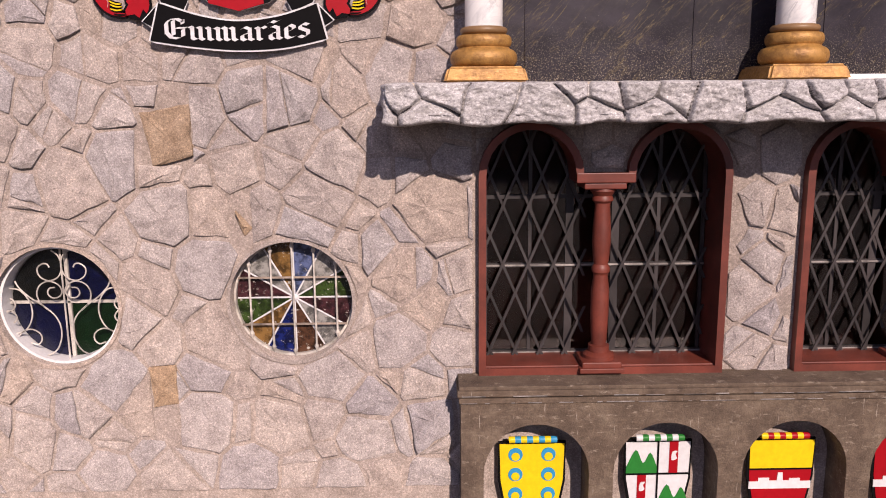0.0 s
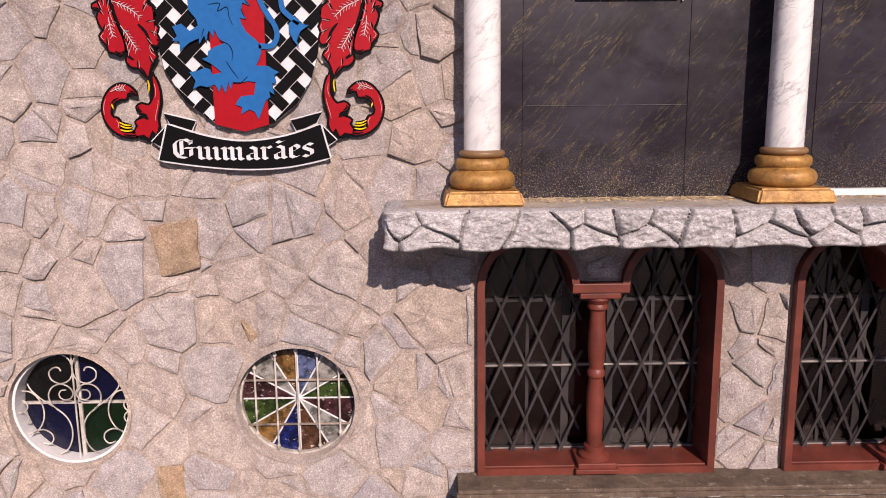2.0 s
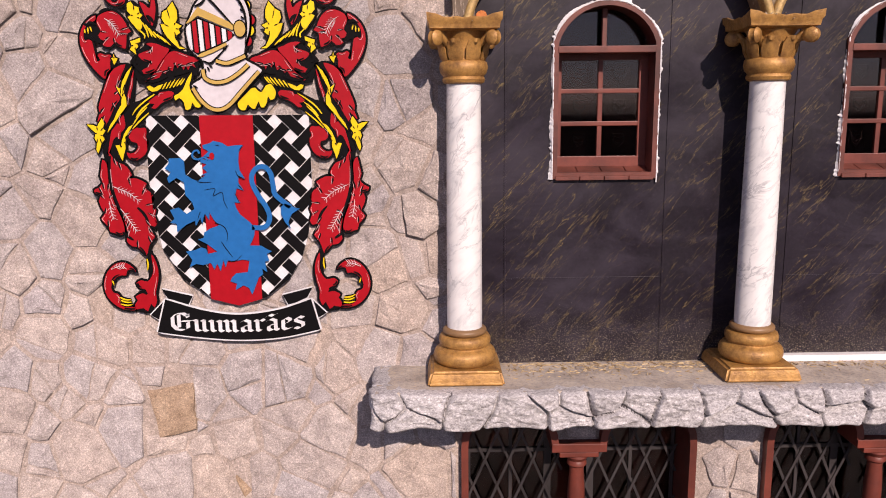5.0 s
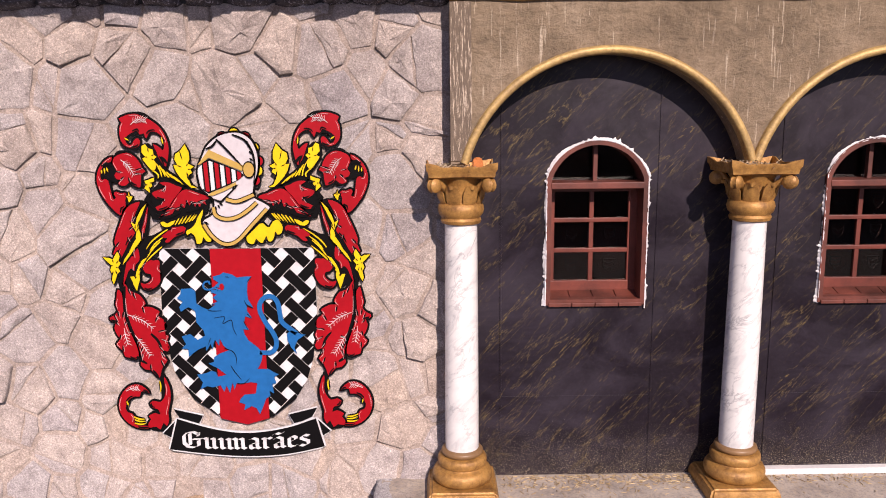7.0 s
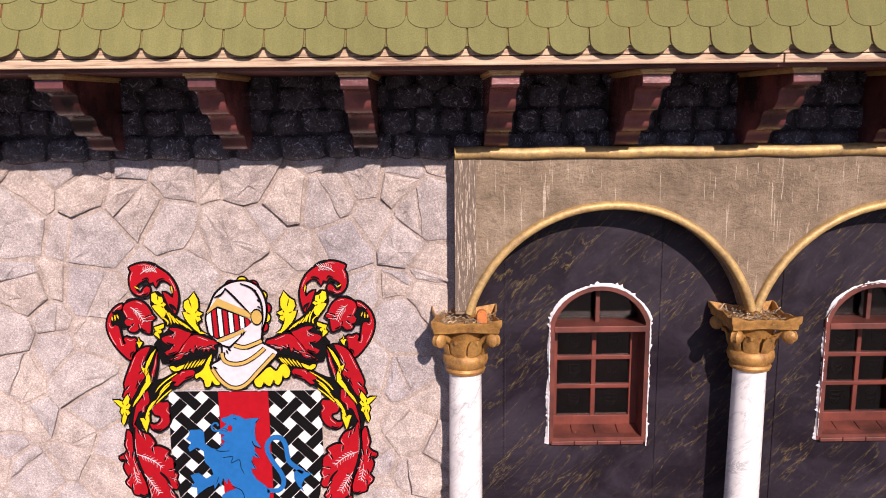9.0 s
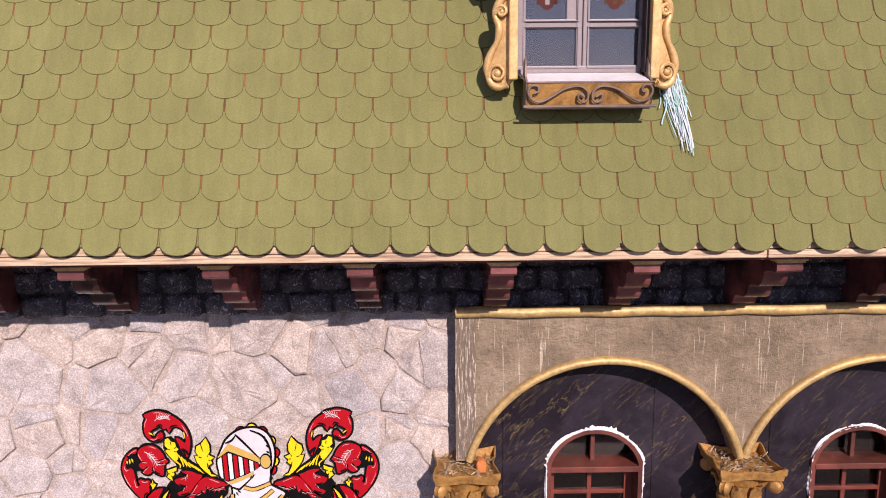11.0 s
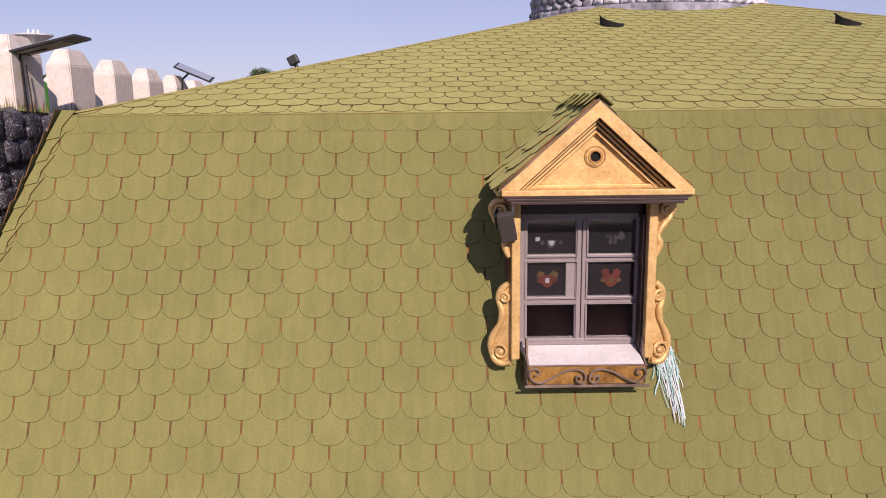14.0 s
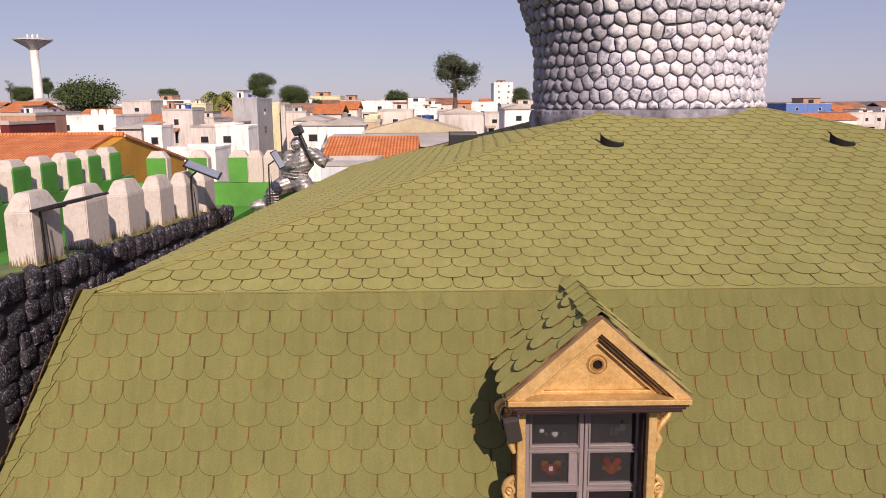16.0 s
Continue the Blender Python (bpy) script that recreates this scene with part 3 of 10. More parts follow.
box(bm, 2.30, 3.58, 4.66, 4.719, 3.109, 3.150, 0.004)
part("white_board", bm, WHITE, ledge, "white board at the foot of the black wall")

# ---------- arcade front over the columns ----------
COLUMNS = [0.305, 2.06, 3.815]
ARCHES = [1.193, 2.948]
A_HALF, A_RISE, A_SPRING = 0.845, 0.640, 5.21
A_R = (A_HALF ** 2 + A_RISE ** 2) / (2 * A_RISE)
A_CZ = A_SPRING + A_RISE - A_R
A_ANG = math.degrees(math.asin(A_HALF / A_R))


def arch_arc(cx, r, n=41):
    return [(cx + r * math.sin(radians(-A_ANG + 2 * A_ANG * i / (n - 1))), A_CZ + r * math.cos(radians(-A_ANG + 2 * A_ANG * i / (n - 1)))) for i in range(n)]


arcade = thing("arcade_front", "brown weathered plaster arcade wall with gold mouldings", "arcade", (1.5, 4.6, 5.2), kind="structure")
bm = bmesh.new()
line = [(0.248, A_SPRING)]
for cx in ARCHES:
    line += arch_arc(cx, A_R)
line += [(4.6, A_SPRING), (4.6, 6.165), (0.248, 6.165)]
prism(bm, line, 4.535, 4.718)
part("spandrel_wall", bm, PLASTER, arcade)
for cx in ARCHES:
    bm = bmesh.new()
    prism(bm, arch_arc(cx, A_R + 0.046) + list(reversed(arch_arc(cx, A_R - 0.006))), 4.522, 4.57)
    tube(bm, [(px, 4.520, pz) for px, pz in arch_arc(cx, A_R + 0.020)], 0.0255, 10)
    part("arch_moulding", bm, GOLD_WORN, arcade, "gold painted arch moulding", 50)
bm = bmesh.new()
tube(bm, [(0.248 + i * 0.2, 4.53 + 0.004 * math.sin(i * 1.7), 6.186 + 0.005 * math.sin(i * 2.3)) for i in range(22)], 0.036, 10)
part("top_rail", bm, GOLD_WORN, arcade, "gold rail with drips along the wall top", smooth=50)
bm = bmesh.new()
prism(bm, [(0.246, 5.23), (0.372, 5.23), (0.372, 6.15), (0.246, 6.15)], 4.527, 4.54)
part("peeling_strip", bm, BARE, arcade, "corner strip with peeling cream paint")

# ---------- roof ----------
EAVE_Z, BREAK_Z, SLOPE = 6.66, 8.885, 2.26
EAVE_Y, BREAK_Y = 4.26 + (EAVE_Z - 7.78) / SLOPE, 4.26 + (BREAK_Z - 7.78) / SLOPE
BREAK_X, EAVE_X = -2.16, -3.0
MID_X, MID_Y = 2.78, 9.82
UP = 0.268
roof = thing("roof", "olive green mansard roof of round-tailed asphalt shingles", "roof", (MID_X, MID_Y, EAVE_Z), kind="structure")
TOP = 0.7
HIP = Vector((1.037, 1, UP))                                  # way of the hip over the front corner
FRONT_LEFT = Vector((BREAK_X, BREAK_Y, BREAK_Z))
BACK_LEFT = Vector((-1.55, 2 * MID_Y - BREAK_Y, BREAK_Z))      # the side runs slightly inwards
SIDE_OUT = HIP.cross(BACK_LEFT - FRONT_LEFT).normalized()
if SIDE_OUT.z < 0:
    SIDE_OUT = -SIDE_OUT


def side_height(x, y):
    """Height of the left upper slope."""
    return BREAK_Z - (SIDE_OUT.x * (x - BREAK_X) + SIDE_OUT.y * (y - BREAK_Y)) / SIDE_OUT.z


bm = bmesh.new()
d = 0.014
span = 2 * (MID_Y - BREAK_Y)
right = 2 * MID_X + 2.29
climb = MID_Y - TOP - BREAK_Y
top_z = BREAK_Z - d + climb * UP
back_x = BREAK_X - ((top_z - BREAK_Z) * SIDE_OUT.z + SIDE_OUT.y * (MID_Y + TOP - BREAK_Y)) / SIDE_OUT.x
r0 = [bm.verts.new(p) for p in ((EAVE_X + d, EAVE_Y + 0.09, EAVE_Z + 0.10), (right + 0.8, EAVE_Y + 0.09, EAVE_Z + 0.10), (right + 0.8, 2 * MID_Y - EAVE_Y, EAVE_Z + 0.10), (EAVE_X + d, 2 * MID_Y - EAVE_Y, EAVE_Z + 0.10))]
r1 = [bm.verts.new(p) for p in ((BREAK_X + d, BREAK_Y + d, BREAK_Z - d), (right, BREAK_Y + d, BREAK_Z - d), (right, 2 * MID_Y - BREAK_Y, BREAK_Z - d), (BACK_LEFT.x + d, BACK_LEFT.y, BREAK_Z - d))]
r2 = [bm.verts.new(p) for p in ((BREAK_X + d + 1.037 * climb, MID_Y - TOP, top_z), (MID_X + TOP, MID_Y - TOP, top_z), (MID_X + TOP, MID_Y + TOP, top_z), (back_x, MID_Y + TOP, top_z))]
for a, b in ((r0, r1), (r1, r2)):
    for i in range(4):
        bm.faces.new((a[i], a[(i + 1) % 4], b[(i + 1) % 4], b[i]))
bm.faces.new(r2)
bm.faces.new(list(reversed(r0)))
part("underlay", bm, UNDERLAY, roof, "brown bitumen sheet under the shingles")

# eave timber
bm = bmesh.new()
box(bm, -3.0, 8.5, EAVE_Y + 0.055, EAVE_Y + 0.085, 6.701, 6.762, 0.004)
part("fascia", bm, TIMBER, roof, "worn cream timber fascia")
bm = bmesh.new()
box(bm, -3.0, 1.83, EAVE_Y + 0.043, EAVE_Y + 0.085, 6.655, 6.697, 0.006)
part("fascia", bm, TIMBER, roof, "worn cream timber fascia")
bm = bmesh.new()
box(bm, 1.837, 8.5, EAVE_Y + 0.043, EAVE_Y + 0.085, 6.655, 6.697, 0.006)
part("fascia", bm, TIMBER, roof, "worn cream timber fascia")
bm = bmesh.new()
box(bm, -3.0, 8.5, EAVE_Y + 0.085, 4.70, 6.637, 6.68)
part("soffit", bm, FRAME_DULL, roof)

# ---------- tower ----------
TOWER = (2.72, 9.86)
tower = thing("tower", "round tower of whitewashed rough stones flaring to the top", "tower", (*TOWER, 9.8))
TOWER_R = [(9.6, 1.40), (9.95, 1.405), (10.55, 1.39), (10.75, 1.41), (11.0, 1.49), (11.3, 1.59), (11.7, 1.72), (12.2, 1.82)]


def tower_radius(z):
    for (za, ra), (zb, rb) in zip(TOWER_R, TOWER_R[1:]):
        if z <= zb:
            return ra + (rb - ra) * max(0, (z - za) / (zb - za))
    return TOWER_R[-1][1]


bm = bmesh.new()
lathe(bm, [(r - 0.035, z) for z, r in TOWER_R], *TOWER, 64)
part("tower_core", bm, TOWER_JOINT, tower, "grey mortar between the stones", smooth=40)
bm = bmesh.new()
lathe(bm, [(1.38, 9.6), (1.44, 9.85), (1.43, 9.92), (1.41, 9.97), (1.35, 9.98)], *TOWER, 64)
part("tower_foot", bm, TOWER_BASE, tower, "grey blue plaster collar at the foot", smooth=60)

# unseen plain wall behind the camera, added to shape the window reflections
bm = bmesh.new()
box(bm, -45, 49, -26.4, -26.0, 0.0, 4.2, 0.02)
solid("wall_reflected", bm, plain("dull brown reflected wall", (0.14, 0.09, 0.075), 0.9, 0, 0.4, 2, 0.3), "unseen dull brown wall added for pane reflections", "wall", "structure")


# ---------- columns ----------
def column():
    x, y = COLUMNS[0], 4.51
    c = thing("column", "white marbled column with gold base and leafy gold capital on the ledge", "column", (x, y, 3.11), "columns of the arcade")
    bm = bmesh.new()
    lathe(bm, [(0.106, 3.40), (0.105, 3.9), (0.101, 4.5), (0.098, 4.90)], x, y, 40)
    part("shaft", bm, WHITE_MARBLE, c, "white marbled shaft", 40)
    bm = bmesh.new()
    vs = [bm.verts.new((x + sx * h, y + sy * h, z)) for z, h in ((3.112, 0.228), (3.135, 0.226), (3.195, 0.205)) for sx, sy in ((-1, -1), (1, -1), (1, 1), (-1, 1))]
    for k in (0, 4):
        for i in range(4):
            bm.faces.new((vs[k + i], vs[k + (i + 1) % 4], vs[k + 4 + (i + 1) % 4], vs[k + 4 + i]))
    bm.faces.new(vs[8:12])
    bm.faces.new(vs[3::-1])
    bmesh.ops.bevel(bm, geom=list(bm.edges), offset=0.014, segments=3, affect='EDGES')
    part("plinth", bm, GOLD, c, "gold painted square plinth", 40)
    bm = bmesh.new()
    prof = [(0.14, 3.185)] + [(0.152 + 0.037 * math.cos(radians(a)), 3.245 + 0.048 * math.sin(radians(a))) for a in range(-75, 80, 15)] + [(0.148, 3.297)]
    prof += [(0.137 + 0.020 * math.cos(radians(a)), 3.338 + 0.034 * math.sin(radians(a))) for a in range(-75, 80, 25)]
    lathe(bm, prof, x, y, 44)
    part("torus", bm, GOLD, c, "gold rounded base rings", 50)
    bm = bmesh.new()
    lathe(bm, [(0.112, 3.372)] + [(0.112 + 0.021 * math.cos(radians(a)), 3.396 + 0.02 * math.sin(radians(a))) for a in range(-80, 85, 20)] + [(0.106, 3.418)], x, y, 40)
    part("base_ring", bm, plain("brown gold ring", (0.24, 0.135, 0.06), 0.45), c, "dull brown ring under the shaft", 50)
    # capital
    bm = bmesh.new()
    lathe(bm, [(0.100, 4.855), (0.118, 4.862), (0.124, 4.88), (0.116, 4.895), (0.118, 4.90), (0.132, 4.915), (0.140, 4.945), (0.134, 4.975), (0.112, 4.99),
               (0.112, 5.05), (0.124, 5.11), (0.15, 5.15), (0.10, 5.16)], x, y, 44)
    part("bell", bm, GOLD, c, "gold capital bell", 45)
    for k in range(8):
        a = radians(45 * k + 22.5)
        bm = bmesh.new()
        spine = [(0.118, 4.985), (0.135, 5.02), (0.142, 5.06), (0.160, 5.095), (0.178, 5.098), (0.176, 5.075)]
        for i, (r, z) in enumerate(spine):
            w = (0.034, 0.042, 0.040, 0.032, 0.022, 0.010)[i]
            for s in (-1, -0.5, 0, 0.5, 1):
                rr = r - 0.012 * s * s
                bm.verts.new((x + rr * math.cos(a) - w * s * math.sin(a), y + rr * math.sin(a) + w * s * math.cos(a), z))
        bm.verts.ensure_lookup_table()
        for i in range(5):
            for j in range(4):
                bm.faces.new([bm.verts[q] for q in (i * 5 + j, i * 5 + j + 1, i * 5 + j + 6, i * 5 + j + 5)])
        finish(bm)
        bmesh.ops.solidify(bm, geom=bm.faces[:], thickness=0.010)
        part("acanthus_leaf", bm, GOLD, c, smooth=60)
    for sx in (-1, 1):
        for sy in (-1, 1):
            bm = bmesh.new()
            mtx = Matrix.Translation((x + sx * 0.158, y + sy * 0.158, 5.102)) @ Matrix.Rotation(radians(45 * sx * sy), 4, 'Z') @ Matrix.Rotation(radians(90), 4, 'X')
            lathe(bm, [(0.012, -0.034), (0.030, -0.030), (0.043, -0.016), (0.036, 0.0), (0.043, 0.016), (0.030, 0.030), (0.012, 0.034)], 0, 0, 18, mtx)
            spiral = [Vector((sx * (0.06 + 0.088 * t), sy * (0.06 + 0.088 * t), 5.04 + 0.11 * t - 0.01 * math.sin(3 * t))) + Vector((x, y, 0)) for t in (0, 0.3, 0.6, 0.85, 1)]
            tube(bm, spiral, 0.018, 8)
            part("volute", bm, GOLD, c, "gold corner scroll", 50)
    bm = bmesh.new()
    rim = []
    for i in range(48):
        a = 2 * math.pi * i / 48
        s = 0.205 / max(abs(math.cos(a)), abs(math.sin(a)))
        dip = 1 - 0.13 * math.cos(2 * a) ** 2
        rim.append((s * dip * math.cos(a), s * dip * math.sin(a)))
    for z, k, horn in ((5.140, 0.80, 0), (5.150, 0.93, 0), (5.178, 0.95, 0), (5.19, 1.0, 0.2), (5.209, 1.01, 1), (5.209, 0.965, 1), (5.168, 0.92, 0)):
        for i, (px, py) in enumerate(rim):
            up = horn * (0.022 * abs(math.sin(4 * math.pi * i / 48)) ** 14 + 0.004 * math.sin(1.7 * i))
            bm.verts.new((x + px * k, y + py * k, z + up))
    bm.verts.ensure_lookup_table()
    for k in range(6):
        for i in range(48):
            bm.faces.new([bm.verts[q] for q in (k * 48 + i, k * 48 + (i + 1) % 48, k * 48 + 48 + (i + 1) % 48, k * 48 + 48 + i)])
    bm.faces.new([bm.verts[288 + i] for i in range(48)])
    bm.faces.new([bm.verts[47 - i] for i in range(48)])
    part("abacus", bm, GOLD, c, "gold abacus with hollow sides", 50)
    bm = bmesh.new()
    nr = random.Random(12)
    for k in range(180):
        px, py = x + nr.uniform(-0.17, 0.17), y + nr.uniform(-0.17, 0.17)
        pz = 5.172 + nr.uniform(0.0, 0.035) * (1.2 if px < x else 0.6)
        a, tip, ln = nr.uniform(0, 6.28), nr.uniform(-0.6, 0.8), nr.uniform(0.012, 0.04)
        d = Vector((math.cos(a), math.sin(a), tip)) * ln
        tube(bm, [(px, py, pz), (px + d.x, py + d.y, pz + d.z)], 0.003, 3)
    nest = part("bird_litter", bm, plain("pale dry twigs", (0.42, 0.32, 0.21), 0.9, 0, 0.5, 60, 0.2), c, "pale twigs and droppings heaped in the capital")
    tagged(nest, "pale twigs heaped in the capital", kind="stuff")
    return c


first = column()
bm = bmesh.new()
prism(bm, [(0.375, 5.172), (0.432, 5.172), (0.436, 5.228), (0.425, 5.252), (0.392, 5.255), (0.372, 5.235)], 4.44, 4.50)
bmesh.ops.bevel(bm, geom=list(bm.edges), offset=0.006, segments=2, affect='EDGES')
solid("brick_scrap", bm, plain("orange brick scrap", (0.52, 0.17, 0.045), 0.85, 0, 0.2, 30, 0.5), "orange piece of brick lying in the capital", "brick")
for cx in COLUMNS[1:]:
    copy_thing(first, Matrix.Translation((cx, 4.51, 3.11)))

# ---------- modillions under the eave ----------


def modillion(x):
    m = thing("modillion", "brown red scrolled wooden bracket under the eave", "bracket", (x + 0.07, 4.3, 6.2), "brackets under the eave")
    lobes = [(3.92, 6.552), (4.00, 6.545), (4.055, 6.525), (4.075, 6.47), (4.12, 6.432), (4.19, 6.425), (4.25, 6.40), (4.275, 6.345), (4.33, 6.315), (4.41, 6.31), (4.455, 6.285), (4.475, 6.245), (4.53, 6.222), (4.64, 6.215)]
    prof = [(3.908, 6.622), (3.902, 6.566)] + smooth_line(lobes, 3, False) + [(4.69, 6.215), (4.69, 6.622)]
    bm = bmesh.new()
    side_prism(bm, prof, x + 0.004, x + 0.142)
    bmesh.ops.bevel(bm, geom=[e for e in bm.edges if abs((e.verts[0].co - e.verts[1].co).x) < 0.001 and e.calc_face_angle(0) > 1.2], offset=0.014, segments=3, affect='EDGES')
    part("scroll", bm, CORBEL, m, smooth=30)
    bm = bmesh.new()
    box(bm, x - 0.014, x + 0.16, 3.882, 4.60, 6.620, 6.637, 0.004)
    box(bm, x - 0.004, x + 0.15, 3.892, 4.60, 6.608, 6.622, 0.004)
    part("top_plate", bm, GOLD_PALE, m, "gold moulded plate")
    return m


first = modillion(-1.85)
for k in (-1, 1, 2, 3, 4, 5, 6, 7):
    copy_thing(first, Matrix.Translation((-1.78 + 0.755 * k, 4.3, 6.2)))


PUTTY = plain("grey chipped putty", (0.30, 0.27, 0.25), 0.7, 0, 0.4, 60)


# ---------- windows of the lower storey ----------
def offset_arch(x0, grow):
    """The inner edge of the lower window's frame."""
    r = 0.315 - grow
    return [(x0 + grow, 1.325 + grow), (x0 + 1.525 - grow, 1.325 + grow)] + circle(x0 + 1.525 - 0.315, 2.573, r, 14, 0, 180) + circle(x0 + 0.315, 2.573, r, 14, 0, 180)


def lower_window(n, x0):
    w = thing("window_%d" % n, "twin arched window in oxide red frame with iron lattice", "window", (x0 + 0.76, 4.8, 1.32), kind="structure")
    bm = bmesh.new()
    sheet_with_holes(bm, lower_opening(x0), [offset_arch(x0, 0.045)], 4.635, 4.99)
    part("window_frame", bm, FRAME, w, "oxide red painted frame and reveal")
    bm = bmesh.new()
    box(bm, x0 + 0.03, x0 + 1.495, 4.66, 4.99, 1.335, 1.378, 0.006)
    part("window_sill", bm, FRAME, w, "oxide red sill")
    # impost and colonette
    cx, cy = x0 + 0.7625, 4.72
    bm = bmesh.new()
    box(bm, cx - 0.178, cx + 0.178, 4.628, 4.97, 2.525, 2.585, 0.006)
    box(bm, cx - 0.128, cx + 0.128, 4.64, 4.90, 2.485, 2.524, 0.008)
    part("impost", bm, FRAME, w, "stepped red impost block")
    col = [(0.075, 2.487), (0.078, 2.47), (0.066, 2.455), (0.056, 2.44), (0.064, 2.425), (0.064, 2.41), (0.048, 2.395), (0.046, 2.37), (0.055, 2.25), (0.057, 2.15), (0.050, 2.06), (0.044, 2.015),
           (0.050, 2.005), (0.057, 1.99), (0.055, 1.965), (0.046, 1.955), (0.044, 1.945), (0.056, 1.85), (0.056, 1.70), (0.050, 1.56), (0.047, 1.50), (0.066, 1.495), (0.066, 1.455),
           (0.078, 1.45), (0.098, 1.435), (0.098, 1.415), (0.105, 1.41)]
    bm = bmesh.new()
    lathe(bm, list(reversed(col)), cx, cy, 28)
    part("colonette", bm, FRAME, w, "turned red colonette with a middle ring", 35)
    bm = bmesh.new()
    box(bm, cx - 0.122, cx + 0.122, cy - 0.115, cy + 0.12, 1.372, 1.412, 0.008)
    box(bm, cx - 0.138, cx + 0.138, cy - 0.13, cy + 0.13, 1.345, 1.376, 0.005)
    part("colonette_foot", bm, FRAME, w, "square red foot")
    # casements behind the lattice
    bm = bmesh.new()
    for a in (0.05, 0.335, 0.575, 0.87, 1.16, 1.45):
        wide = 0.05 if a == 0.575 or a == 0.87 else 0.022
        box(bm, x0 + a, x0 + a + wide, 4.93, 4.955, 1.37, 2.84)
    for z in (1.372, 1.955, 2.40):
        box(bm, x0 + 0.05, x0 + 1.48, 4.925, 4.955, z, z + 0.026)
    part("casement_bars", bm, IRON, w, "grey casement bars")
    bm = bmesh.new()
    box(bm, x0 + 0.05, x0 + 1.48, 4.922, 4.930, 1.374, 1.386)
    box(bm, x0 + 0.05, x0 + 1.48, 4.919, 4.9235, 1.962, 1.973)
    part("putty_line", bm, PUTTY, w, "chipped white putty line")
    bm = bmesh.new()
    box(bm, x0 + 0.04, x0 + 1.49, 4.94, 4.946, 1.37, 2.86)
    part("pane", bm, PANE_DIM, w, "dusty dark glass")
    # diamond lattice, bar by bar
    pitch, lean = 0.163, 0.43
    for side in (0, 1):
        a0, a1 = (x0 + 0.05, x0 + 0.70) if side == 0 else (x0 + 0.82, x0 + 1.475)
        cxa = x0 + 0.315 if side == 0 else x0 + 1.21
        for s in (-1, 1):
            for k in range(-4, 9):
                base = a0 + 0.02 + k * pitch
                seg = []
                for i in range(61):
                    z = 1.375 + (2.885 - 1.375) * i / 60
                    x = base + s * lean * (z - 1.375) + (0 if s > 0 else 0.36)
                    inside = a0 < x < a1 and (z < 2.573 or math.hypot(x - cxa, z - 2.573) < 0.27)
                    if inside:
                        seg.append((x, z))
                if len(seg) > 4:
                    (xa, za), (xb, zb) = seg[0], seg[-1]
                    bm = bmesh.new()
                    y = 4.878 if s > 0 else 4.886
                    prism(bm, [(xa - 0.009, za), (xa + 0.009, za), (xb + 0.009, zb), (xb - 0.009, zb)], y, y + 0.008)
                    part("lattice_bar", bm, IRON, w)
    return w


for i, x in enumerate(LOWER_WINDOWS):
    lower_window(i + 1, x)


